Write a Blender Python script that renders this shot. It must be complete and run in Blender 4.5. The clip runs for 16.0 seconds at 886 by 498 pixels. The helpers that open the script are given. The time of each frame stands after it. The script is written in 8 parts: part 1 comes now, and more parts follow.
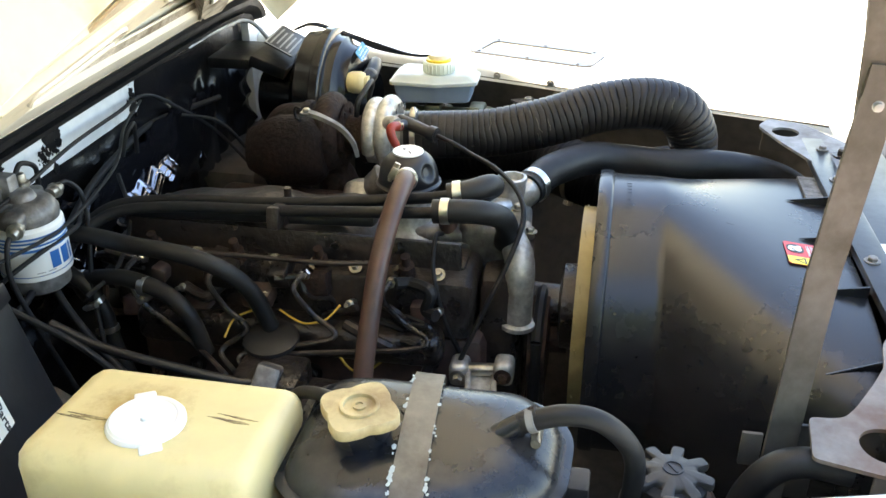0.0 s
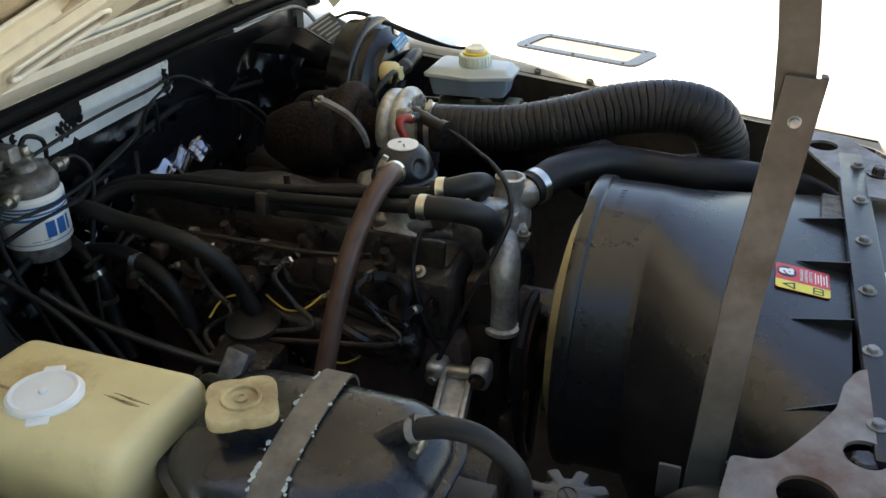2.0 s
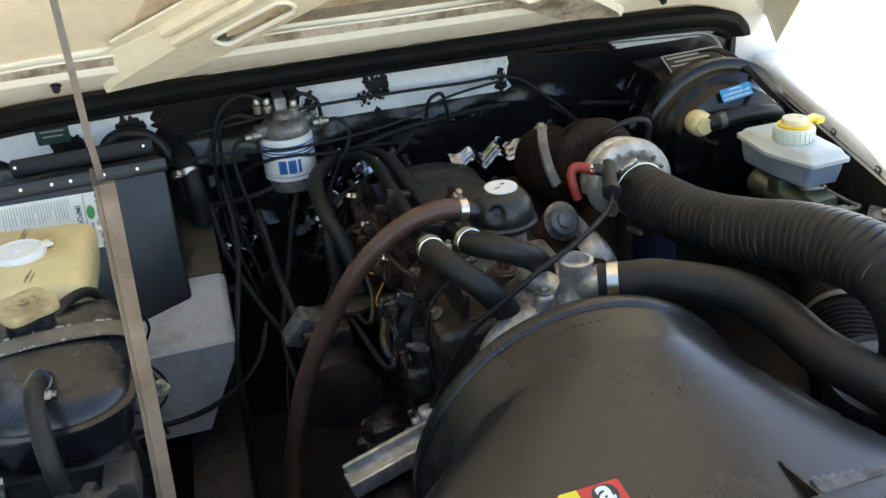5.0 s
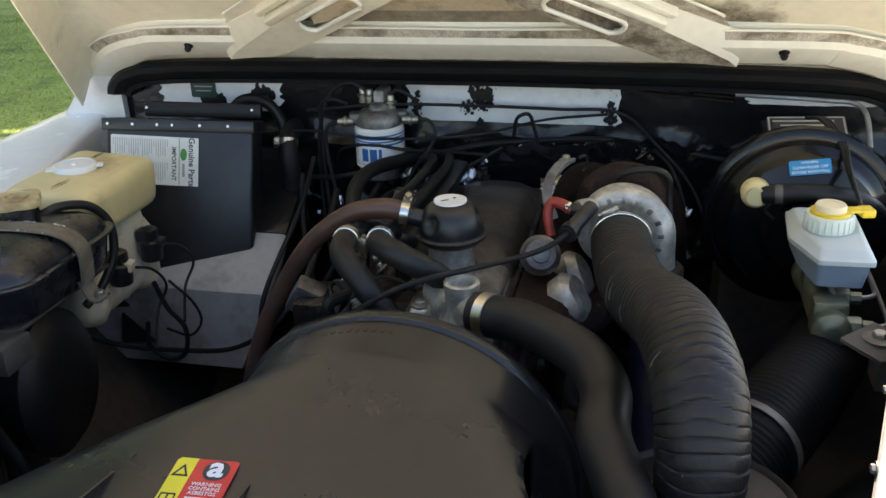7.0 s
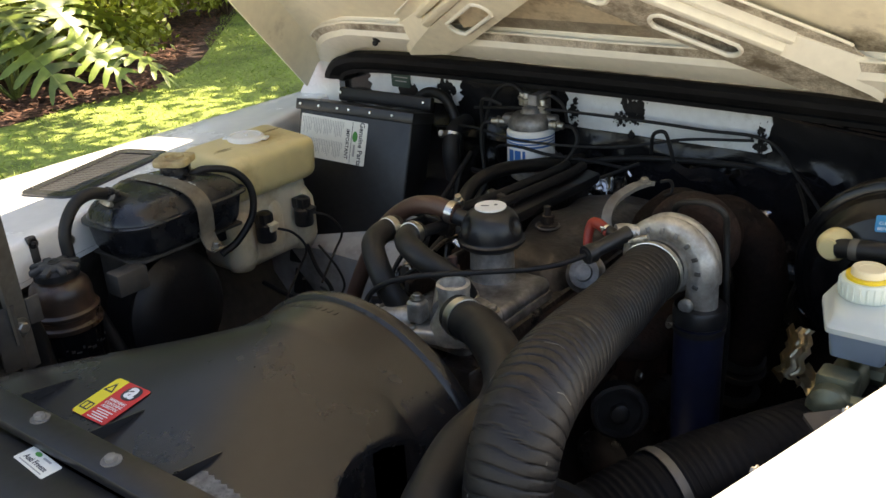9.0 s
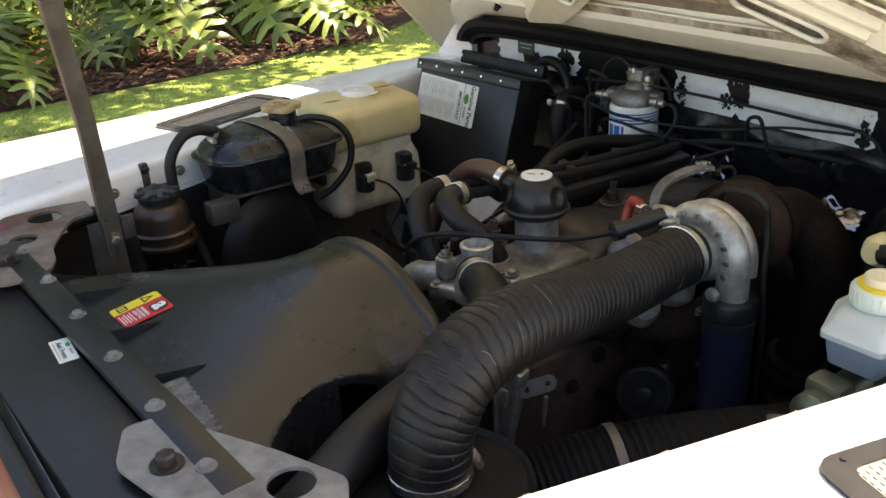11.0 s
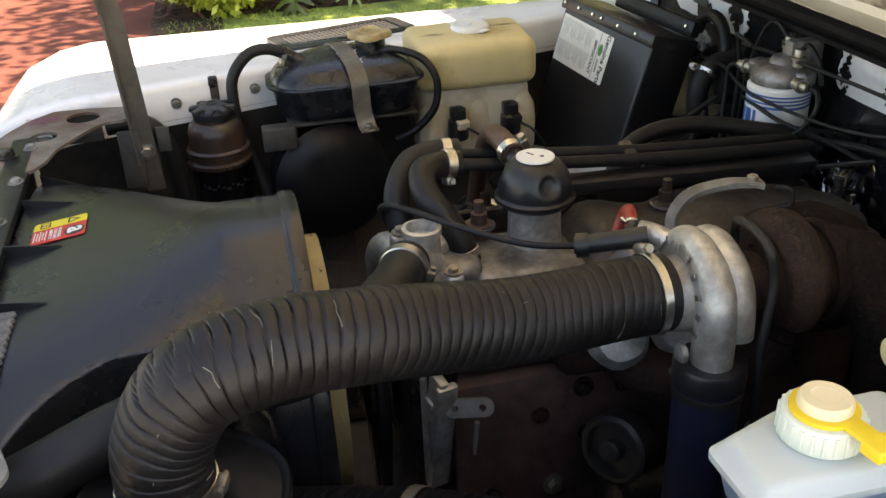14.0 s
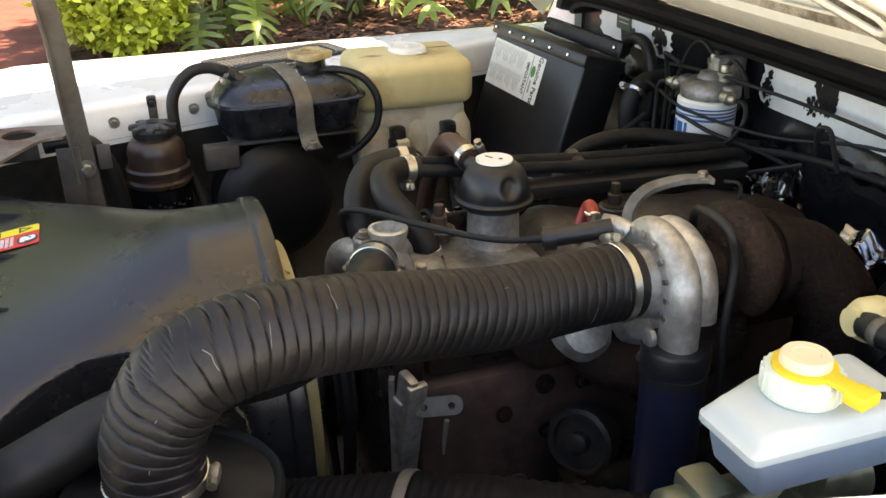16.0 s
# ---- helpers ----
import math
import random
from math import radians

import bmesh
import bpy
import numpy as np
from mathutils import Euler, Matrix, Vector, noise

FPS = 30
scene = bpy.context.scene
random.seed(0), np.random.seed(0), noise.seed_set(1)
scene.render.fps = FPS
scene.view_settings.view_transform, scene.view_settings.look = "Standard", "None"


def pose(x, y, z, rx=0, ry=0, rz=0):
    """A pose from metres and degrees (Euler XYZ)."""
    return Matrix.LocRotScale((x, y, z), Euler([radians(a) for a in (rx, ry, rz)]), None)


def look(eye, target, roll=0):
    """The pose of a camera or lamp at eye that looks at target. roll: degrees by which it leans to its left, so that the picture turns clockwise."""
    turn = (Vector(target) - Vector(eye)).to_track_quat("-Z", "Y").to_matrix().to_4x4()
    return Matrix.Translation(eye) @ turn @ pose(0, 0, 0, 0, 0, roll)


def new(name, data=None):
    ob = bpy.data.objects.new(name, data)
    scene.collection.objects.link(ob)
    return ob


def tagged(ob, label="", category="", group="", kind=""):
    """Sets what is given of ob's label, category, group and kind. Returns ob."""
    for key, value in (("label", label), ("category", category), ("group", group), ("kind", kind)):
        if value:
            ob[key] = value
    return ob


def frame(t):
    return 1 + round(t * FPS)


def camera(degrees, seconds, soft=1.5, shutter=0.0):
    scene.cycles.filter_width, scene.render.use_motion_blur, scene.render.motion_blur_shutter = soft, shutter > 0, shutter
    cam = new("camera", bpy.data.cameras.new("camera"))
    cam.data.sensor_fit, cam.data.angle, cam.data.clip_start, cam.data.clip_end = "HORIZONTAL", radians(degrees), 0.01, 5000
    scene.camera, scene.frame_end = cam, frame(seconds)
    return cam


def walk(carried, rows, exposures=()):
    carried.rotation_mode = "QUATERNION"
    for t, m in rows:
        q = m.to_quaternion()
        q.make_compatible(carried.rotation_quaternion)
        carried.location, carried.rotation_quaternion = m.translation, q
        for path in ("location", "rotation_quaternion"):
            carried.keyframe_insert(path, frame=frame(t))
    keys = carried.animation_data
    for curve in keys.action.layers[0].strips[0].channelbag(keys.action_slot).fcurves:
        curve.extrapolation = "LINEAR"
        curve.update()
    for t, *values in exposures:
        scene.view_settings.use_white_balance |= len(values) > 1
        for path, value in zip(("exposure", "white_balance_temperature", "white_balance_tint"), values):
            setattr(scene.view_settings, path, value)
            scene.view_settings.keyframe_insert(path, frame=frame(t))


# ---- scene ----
PATH = [
    (0, (-1.042, -0.664, 1.577), (0.683, -0.319, 0.626), -0.4),
    (0.5, (-1.046, -0.668, 1.576), (0.677, -0.316, 0.624), -0.5),
    (1, (-1.049, -0.665, 1.575), (0.664, -0.293, 0.613), -0.8),
    (1.5, (-1.032, -0.703, 1.576), (0.657, -0.257, 0.601), -1.4),
    (2, (-0.969, -0.836, 1.57), (0.672, -0.221, 0.606), -0.9),
    (2.5, (-0.892, -0.944, 1.566), (0.623, -0.086, 0.582), -2.5),
    (3, (-0.786, -1.031, 1.53), (0.516, 0.13, 0.552), -3.2),
    (3.5, (-0.663, -1.209, 1.552), (0.365, 0.221, 0.606), -2.6),
    (4, (-0.554, -1.315, 1.574), (0.285, 0.243, 0.642), -3.6),
    (4.2, (-0.5, -1.334, 1.574), (0.245, 0.268, 0.637), -4.3),
    (6.3, (0.094, -1.419, 1.522), (0.018, 0.403, 0.699), -2.9),
    (6.5, (0.141, -1.413, 1.519), (-0.032, 0.406, 0.705), -2.9),
    (7, (0.291, -1.425, 1.507), (-0.137, 0.359, 0.711), -2.0),
    (7.5, (0.444, -1.435, 1.505), (-0.195, 0.281, 0.7), -1.8),
    (8, (0.545, -1.397, 1.507), (-0.26, 0.257, 0.722), -2.3),
    (8.5, (0.634, -1.337, 1.516), (-0.367, 0.213, 0.742), -2.5),
    (9, (0.705, -1.285, 1.525), (-0.467, 0.135, 0.744), -3.4),
    (9.5, (0.8, -1.214, 1.536), (-0.495, 0.092, 0.749), -3.1),
    (10, (0.854, -1.176, 1.543), (-0.521, 0.035, 0.74), -2.4),
    (10.2, (0.865, -1.171, 1.541), (-0.537, 0.004, 0.731), -2.3),
    (12.3, (0.907, -1.011, 1.501), (-0.663, -0.102, 0.659), -2.5),
    (12.5, (0.901, -0.961, 1.5), (-0.684, -0.087, 0.649), -1.9),
    (13, (0.892, -0.862, 1.488), (-0.743, -0.122, 0.605), -1.3),
    (13.5, (0.902, -0.759, 1.488), (-0.793, -0.212, 0.58), -1.6),
    (14, (0.913, -0.693, 1.488), (-0.81, -0.31, 0.547), -2.3),
    (14.5, (0.922, -0.663, 1.486), (-0.811, -0.364, 0.532), -2.8),
    (15, (0.924, -0.655, 1.483), (-0.81, -0.397, 0.521), -2.5),
    (15.5, (0.919, -0.654, 1.471), (-0.812, -0.379, 0.509), -2.1),
    (16, (0.928, -0.768, 1.453), (-0.777, -0.163, 0.599), -0.5),
]
cam = camera(51.8, 16.0)
walk(cam, [(t, look(eye, target, roll)) for t, eye, target, roll in PATH],
     [(0, 3.25, 7500, 10), (0.25, 2.9, 7400, 10), (0.5, 2.66, 7400, 10), (1.0, 2.18, 7450, 10), (1.6, 2.0, 7350, 10), (2.4, 1.98, 7300, 10), (3.0, 2.38, 7350, 10), (3.6, 2.5, 7350, 10), (4.1, 2.46, 7250, 10), (6.4, 2.42, 7250, 12), (7.2, 1.92, 7400, 13), (8.0, 1.88, 7800, 14), (10, 1.87, 8200, 14), (12.5, 2.12, 8400, 16), (13.0, 2.16, 8500, 16), (14.5, 2.38, 8800, 16), (15.5, 2.48, 8800, 16), (16, 2.68, 8800, 16)])

# ---------------------------------------------------------------- light
world = bpy.data.worlds.new("sky")
scene.world = world
world.use_nodes = True
_wn = world.node_tree
_sky = _wn.nodes.new("ShaderNodeTexSky")
_sky.sky_type = "NISHITA"
_sky.sun_disc = False
_sky.sun_elevation = radians(56)
_sky.sun_rotation = radians(14)
_wn.links.new(_sky.outputs[0], _wn.nodes["Background"].inputs[0])
_wn.nodes["Background"].inputs[1].default_value = 0.115

sun_data = bpy.data.lights.new("sun", "SUN")
sun_data.energy, sun_data.angle, sun_data.color = 4.8, radians(0.5), (1.0, 0.93, 0.82)
sun_lamp = new("sun", sun_data)
SUN_DIR = Vector((math.sin(radians(14)) * math.cos(radians(56)), math.cos(radians(14)) * math.cos(radians(56)), math.sin(radians(56))))
sun_lamp.matrix_world = look(SUN_DIR * 20, (0, 0, 0))


# ---------------------------------------------------------------- materials
def mat(name, color, rough=0.5, metal=0.0, var=0.2, scale=30.0, bump=0.15, dirt=None, amount=0.45, dscale=7.0,
        coat=0.0, trans=0.0, sss=0.0, spec=0.5, vary=0.0, bscale=None, dist=0.002):
    """A surface with grain, larger stains and fine relief, at real-world size."""
    m = bpy.data.materials.new(name)
    m.use_nodes = True
    nt = m.node_tree
    b = nt.nodes["Principled BSDF"]
    L = nt.links.new
    tc = nt.nodes.new("ShaderNodeTexCoord")
    fine = nt.nodes.new("ShaderNodeTexNoise")
    fine.inputs["Scale"].default_value, fine.inputs["Detail"].default_value = scale, 6
    L(tc.outputs["Object"], fine.inputs["Vector"])
    big = nt.nodes.new("ShaderNodeTexNoise")
    big.inputs["Scale"].default_value, big.inputs["Detail"].default_value = dscale, 8
    big.inputs["Roughness"].default_value = 0.65
    L(tc.outputs["Object"], big.inputs["Vector"])
    r1 = nt.nodes.new("ShaderNodeMapRange")
    r1.inputs[1].default_value, r1.inputs[2].default_value = 0.3, 0.7
    r1.inputs[3].default_value, r1.inputs[4].default_value = 1 - var, 1 + var
    L(fine.outputs["Fac"], r1.inputs[0])
    mul = nt.nodes.new("ShaderNodeVectorMath")
    mul.operation = "SCALE"
    mul.inputs[0].default_value = color[:3]
    L(r1.outputs[0], mul.inputs["Scale"])
    out = mul.outputs[0]
    if vary:
        info = nt.nodes.new("ShaderNodeObjectInfo")
        isl = nt.nodes.new("ShaderNodeNewGeometry")
        add = nt.nodes.new("ShaderNodeMath")
        add.operation = "ADD"
        L(info.outputs["Random"], add.inputs[0])
        L(isl.outputs["Random Per Island"], add.inputs[1])
        rv = nt.nodes.new("ShaderNodeMapRange")
        rv.inputs[1].default_value, rv.inputs[2].default_value = 0.3, 1.7
        rv.inputs[3].default_value, rv.inputs[4].default_value = 1 - vary, 1 + vary
        L(add.outputs[0], rv.inputs[0])
        m2 = nt.nodes.new("ShaderNodeVectorMath")
        m2.operation = "SCALE"
        L(out, m2.inputs[0])
        L(rv.outputs[0], m2.inputs["Scale"])
        out = m2.outputs[0]
    rr = nt.nodes.new("ShaderNodeMapRange")
    rr.inputs[1].default_value, rr.inputs[2].default_value = 0.35, 0.65
    spread = 0.2 if dirt else 0.05
    rr.inputs[3].default_value, rr.inputs[4].default_value = max(0.03, rough * (1 - spread)), min(1, rough * (1 + spread))
    L(big.outputs["Fac"], rr.inputs[0])
    L(rr.outputs[0], b.inputs["Roughness"])
    if dirt:
        dr = nt.nodes.new("ShaderNodeMapRange")
        dr.inputs[1].default_value, dr.inputs[2].default_value = 1 - amount - 0.12, 1 - amount + 0.12
        L(big.outputs["Fac"], dr.inputs[0])
        mix = nt.nodes.new("ShaderNodeMix")
        mix.data_type = "RGBA"
        L(dr.outputs[0], mix.inputs[0])
        L(out, mix.inputs[6])
        mix.inputs[7].default_value = (*dirt, 1)
        out = mix.outputs[2]
    L(out, b.inputs["Base Color"])
    if bump:
        bn = nt.nodes.new("ShaderNodeBump")
        bn.inputs["Strength"].default_value, bn.inputs["Distance"].default_value = bump, dist
        src = fine
        if bscale:
            src = nt.nodes.new("ShaderNodeTexNoise")
            src.inputs["Scale"].default_value, src.inputs["Detail"].default_value = bscale, 4
            L(tc.outputs["Object"], src.inputs["Vector"])
        L(src.outputs["Fac"], bn.inputs["Height"])
        L(bn.outputs[0], b.inputs["Normal"])
    b.inputs["Metallic"].default_value = metal
    b.inputs["Coat Weight"].default_value = coat
    b.inputs["Coat Roughness"].default_value = 0.15
    b.inputs["Transmission Weight"].default_value = trans
    b.inputs["Specular IOR Level"].default_value = spec
    if sss:
        b.inputs["Subsurface Weight"].default_value = sss
        b.inputs["Subsurface Radius"].default_value = (0.02, 0.015, 0.008)
        b.inputs["Subsurface Scale"].default_value = 0.5
    return m


M_WHITE = mat("white_paint", (0.80, 0.80, 0.78), 0.26, var=0.025, scale=60, bump=0.03, coat=0.4, dirt=(0.73, 0.72, 0.69), amount=0.25, dscale=4)
M_BONNET = mat("bonnet_underside", (0.84, 0.77, 0.58), 0.45, var=0.05, scale=50, bump=0.05, dirt=(0.36, 0.29, 0.19), amount=0.30, dscale=9)
M_TANSKIN = mat("tan_stained_skin", (0.60, 0.50, 0.34), 0.5, var=0.10, scale=120, bump=0.08, dirt=(0.24, 0.18, 0.11), amount=0.36, dscale=22)
M_RAIL = mat("rail_cream", (0.86, 0.82, 0.68), 0.4, var=0.04, scale=60, bump=0.04, dirt=(0.52, 0.45, 0.33), amount=0.24, dscale=13)
M_OILED = mat("oil_stained_cream", (0.34, 0.29, 0.21), 0.6, var=0.4, scale=480, bump=0.25, dirt=(0.23, 0.19, 0.14), amount=0.5, dscale=34)
M_GRIMY = mat("grimy_cream", (0.56, 0.50, 0.39), 0.6, var=0.35, scale=420, bump=0.25, dirt=(0.17, 0.135, 0.09), amount=0.48, dscale=26)
M_BULK = mat("bulkhead_black", (0.0075, 0.0072, 0.0078), 0.42, spec=0.3, var=0.35, scale=90, bump=0.3, dirt=(0.0115, 0.0105, 0.0105), amount=0.42, dscale=9)
M_MAT = mat("sound_mat_black", (0.0080, 0.0078, 0.0088), 0.24, spec=0.45, var=0.3, scale=70, bump=0.35, bscale=45, dist=0.004)
M_BAY = mat("bay_panel_dark", (0.046, 0.041, 0.036), 0.7, var=0.4, scale=50, bump=0.3, dirt=(0.090, 0.075, 0.058), amount=0.42, dscale=8)
M_PAINT = mat("bay_paint_grey", (0.36, 0.365, 0.37), 0.45, var=0.06, scale=70, bump=0.08, dirt=(0.13, 0.115, 0.10), amount=0.42, dscale=8)
M_BARE = mat("bare_pale_paint", (0.74, 0.75, 0.74), 0.42, var=0.05, scale=70, bump=0.06, dirt=(0.30, 0.28, 0.25), amount=0.28, dscale=14)
M_STAIN = mat("brown_smear", (0.15, 0.11, 0.055), 0.5, var=0.5, scale=260, bump=0.1, dirt=(0.40, 0.31, 0.145), amount=0.5, dscale=60)
M_SEAL = mat("seal_rubber", (0.0098, 0.0095, 0.0102), 0.6, spec=0.32, var=0.3, scale=80, bump=0.2, dirt=(0.0170, 0.0158, 0.0148), amount=0.36, dscale=15)
M_RUBBER = mat("hose_rubber", (0.0098, 0.0094, 0.0094), 0.52, spec=0.36, var=0.3, scale=60, bump=0.15, dirt=(0.0205, 0.0182, 0.0160), amount=0.40, dscale=14)
M_DUCT = mat("duct_cloth_rubber", (0.0112, 0.0098, 0.0098), 0.46, spec=0.34, var=0.25, scale=140, bump=0.35, dirt=(0.0235, 0.0205, 0.0190), amount=0.38, dscale=16)
M_BROWNHOSE = mat("brown_hose", (0.062, 0.028, 0.019), 0.42, var=0.3, scale=50, bump=0.15, dirt=(0.092, 0.050, 0.036), amount=0.45, dscale=12)
M_PLAST = mat("black_plastic", (0.0120, 0.0120, 0.0135), 0.36, var=0.25, scale=90, bump=0.08, dirt=(0.025, 0.0228, 0.0205), amount=0.36, dscale=9)
M_COWL = mat("cowl_plastic", (0.0150, 0.0148, 0.0158), 0.27, var=0.12, scale=60, bump=0.02, dscale=1.6, spec=0.50)
M_AIRDUCT = mat("air_duct_black", (0.0042, 0.0041, 0.0046), 0.6, spec=0.10, var=0.25, scale=90, bump=0.15, dirt=(0.0066, 0.0061, 0.0060), amount=0.35, dscale=12)
M_AIRLID = mat("dusty_lid", (0.0095, 0.0090, 0.0088), 0.5, spec=0.3, var=0.3, scale=80, bump=0.2, dirt=(0.024, 0.0215, 0.0190), amount=0.34, dscale=22)
M_DUSTY = mat("dusty_black_plastic", (0.030, 0.028, 0.026), 0.55, var=0.25, scale=80, bump=0.15, dirt=(0.014, 0.0135, 0.013), amount=0.42, dscale=12)
M_STRIP = mat("worn_grey_foam", (0.15, 0.148, 0.14), 0.85, var=0.45, scale=240, bump=0.8, dirt=(0.05, 0.047, 0.042), amount=0.4, dscale=60)
M_SERVO = mat("servo_black", (0.0052, 0.0052, 0.0060), 0.16, spec=0.34, var=0.25, scale=60, bump=0.04, dirt=(0.0105, 0.0088, 0.0078), amount=0.36, dscale=7)
M_EXH = mat("exhaust_scale", (0.0120, 0.0078, 0.0068), 0.75, spec=0.12, var=0.5, scale=150, bump=0.9, bscale=150, dist=0.003, dirt=(0.025, 0.0140, 0.0108), amount=0.42, dscale=18)
M_BRKT = mat("dull_bracket_steel", (0.24, 0.235, 0.225), 0.6, metal=0.3, var=0.15, scale=70, bump=0.15, dirt=(0.10, 0.085, 0.07), amount=0.42, dscale=10)
M_VENTF = mat("vent_frame_plastic", (0.026, 0.027, 0.030), 0.26, spec=0.45, var=0.15, scale=60, bump=0.05)
M_VENT = mat("vent_pale_sheet", (0.25, 0.24, 0.205), 0.5, var=0.1, scale=60, bump=0.05, dirt=(0.20, 0.185, 0.155), amount=0.4)
M_VENTS = mat("vent_slat_plastic", (0.060, 0.061, 0.063), 0.30, spec=0.7, var=0.1, scale=60, bump=0.05)
M_PIPEG = mat("satin_pipe", (0.030, 0.027, 0.025), 0.45, metal=0.3, var=0.2, scale=60, bump=0.1)
M_TANK = mat("tank_plastic_worn", (0.0095, 0.0100, 0.0125), 0.27, var=0.3, scale=60, bump=0.10, dirt=(0.050, 0.047, 0.044), amount=0.36, dscale=18)
M_FRAY = mat("frayed_thread", (0.16, 0.145, 0.12), 0.8, var=0.4, scale=200, bump=0.1)
M_CREAM = mat("aged_cream_plastic", (0.66, 0.552, 0.288), 0.42, var=0.06, scale=30, bump=0.06, dirt=(0.42, 0.31, 0.14), amount=0.33, dscale=9, sss=0.25)
M_CREAM_W = mat("aged_pale_plastic", (0.66, 0.60, 0.46), 0.42, var=0.06, scale=30, bump=0.06, dirt=(0.40, 0.31, 0.18), amount=0.42, dscale=13, sss=0.2)
M_CAPW = mat("milky_cap", (0.78, 0.78, 0.76), 0.35, var=0.04, scale=30, bump=0.04, sss=0.3)
M_TANCAP = mat("tan_cap", (0.54, 0.43, 0.22), 0.5, var=0.12, scale=60, bump=0.12, dirt=(0.30, 0.21, 0.10), amount=0.45, dscale=22)
M_ALU = mat("cast_aluminium", (0.54, 0.53, 0.50), 0.48, metal=0.7, var=0.25, scale=110, bump=0.45, dirt=(0.26, 0.235, 0.20), amount=0.44, dscale=18)
M_ALUD = mat("dull_aluminium", (0.27, 0.262, 0.255), 0.46, metal=0.55, var=0.3, scale=80, bump=0.35, dirt=(0.075, 0.066, 0.058), amount=0.47, dscale=16)
M_STEEL = mat("galvanised_steel", (0.34, 0.34, 0.33), 0.5, metal=0.7, var=0.15, scale=70, bump=0.12, dirt=(0.20, 0.16, 0.11), amount=0.36, dscale=10)
M_RUSTPL = mat("rust_stained_plate", (0.23, 0.20, 0.17), 0.55, metal=0.3, var=0.15, scale=70, bump=0.15, dirt=(0.13, 0.07, 0.045), amount=0.5, dscale=10)
M_STAY = mat("grey_painted_bar", (0.108, 0.098, 0.084), 0.5, metal=0.25, var=0.15, scale=80, bump=0.15, dirt=(0.065, 0.052, 0.037), amount=0.42, dscale=14)
M_STRAP = mat("dull_tan_strap", (0.17, 0.15, 0.118), 0.5, metal=0.2, var=0.18, scale=80, bump=0.2, dirt=(0.09, 0.07, 0.048), amount=0.45, dscale=18)
M_FLAKE = mat("paint_flakes", (0.40, 0.44, 0.42), 0.6, var=0.2, scale=90, bump=0.1)
M_CLAMP = mat("clamp_steel", (0.65, 0.63, 0.58), 0.28, metal=1.0, var=0.12, scale=90, bump=0.1)
M_BOLT = mat("zinc_bolt", (0.40, 0.38, 0.33), 0.4, metal=0.9, var=0.2, scale=120, bump=0.2, dirt=(0.15, 0.10, 0.06), amount=0.4, dscale=60)
M_RUST = mat("rusty_iron", (0.0220, 0.0135, 0.0108), 0.75, spec=0.18, var=0.5, scale=160, bump=0.9, bscale=170, dist=0.003, dirt=(0.043, 0.0235, 0.0165), amount=0.45, dscale=20)
M_IRON = mat("oily_iron", (0.0190, 0.0150, 0.0136), 0.30, var=0.6, scale=60, bump=0.7, bscale=120, dist=0.003, dirt=(0.040, 0.0270, 0.0205), amount=0.42, dscale=16)
M_ROCKER = mat("rocker_cover", (0.074, 0.066, 0.062), 0.40, metal=0.4, spec=0.5, var=0.35, scale=130, bump=0.5, dirt=(0.032, 0.027, 0.025), amount=0.45, dscale=13)
M_REDBLK = mat("block_red_brown", (0.088, 0.050, 0.042), 0.5, var=0.4, scale=50, bump=0.5, dirt=(0.046, 0.033, 0.028), amount=0.46, dscale=12)
M_BLUE = mat("blue_silicone", (0.0125, 0.0155, 0.040), 0.42, var=0.2, scale=60, bump=0.1, dirt=(0.022, 0.022, 0.031), amount=0.42, dscale=12)
M_RED = mat("red_rubber", (0.28, 0.03, 0.018), 0.5, var=0.15, scale=60, bump=0.1)
M_FOIL = mat("crumpled_foil", (0.62, 0.62, 0.60), 0.14, metal=1.0, var=0.1, scale=60, bump=0.12, bscale=30, dist=0.003)
M_FOILS = mat("golden_foil", (0.80, 0.68, 0.46), 0.30, metal=0.9, var=0.12, scale=40, bump=0.10, bscale=60, dist=0.003)
M_FOILG = mat("glossy_black_foil", (0.30, 0.30, 0.33), 0.12, metal=1.0, var=0.3, scale=30, bump=0.08, bscale=40, dist=0.003)
M_FOILD = mat("dark_shiny_wrap", (0.009, 0.009, 0.011), 0.08, spec=0.8, metal=0.0, var=0.3, scale=60, bump=0.25, bscale=40, dist=0.003)
M_FILTW = mat("filter_white", (0.78, 0.78, 0.76), 0.3, var=0.03, scale=60, bump=0.02)
M_FILTB = mat("filter_blue", (0.02, 0.12, 0.36), 0.35, var=0.05, scale=60, bump=0.0)
M_PAPER = mat("label_paper", (0.76, 0.76, 0.70), 0.5, var=0.04, scale=80, bump=0.03)
M_INK = mat("label_ink", (0.03, 0.032, 0.035), 0.5, var=0.05, scale=80, bump=0)
M_INKG = mat("label_grey_ink", (0.34, 0.34, 0.33), 0.5, var=0.05, scale=80, bump=0)
M_GREEN = mat("label_green", (0.05, 0.26, 0.05), 0.5, var=0.05, scale=80, bump=0)
M_STKR = mat("sticker_red", (0.62, 0.03, 0.03), 0.35, var=0.04, scale=80, bump=0)
M_STKY = mat("sticker_yellow", (0.78, 0.66, 0.04), 0.35, var=0.04, scale=80, bump=0)
M_STKW = mat("sticker_white", (0.8, 0.8, 0.8), 0.35, var=0.03, scale=80, bump=0)
M_SKYB = mat("sticker_blue", (0.012, 0.22, 0.44), 0.35, var=0.05, scale=80, bump=0)
M_RES = mat("reservoir_milky", (0.50, 0.55, 0.535), 0.38, var=0.03, scale=30, bump=0.03, sss=0.3)
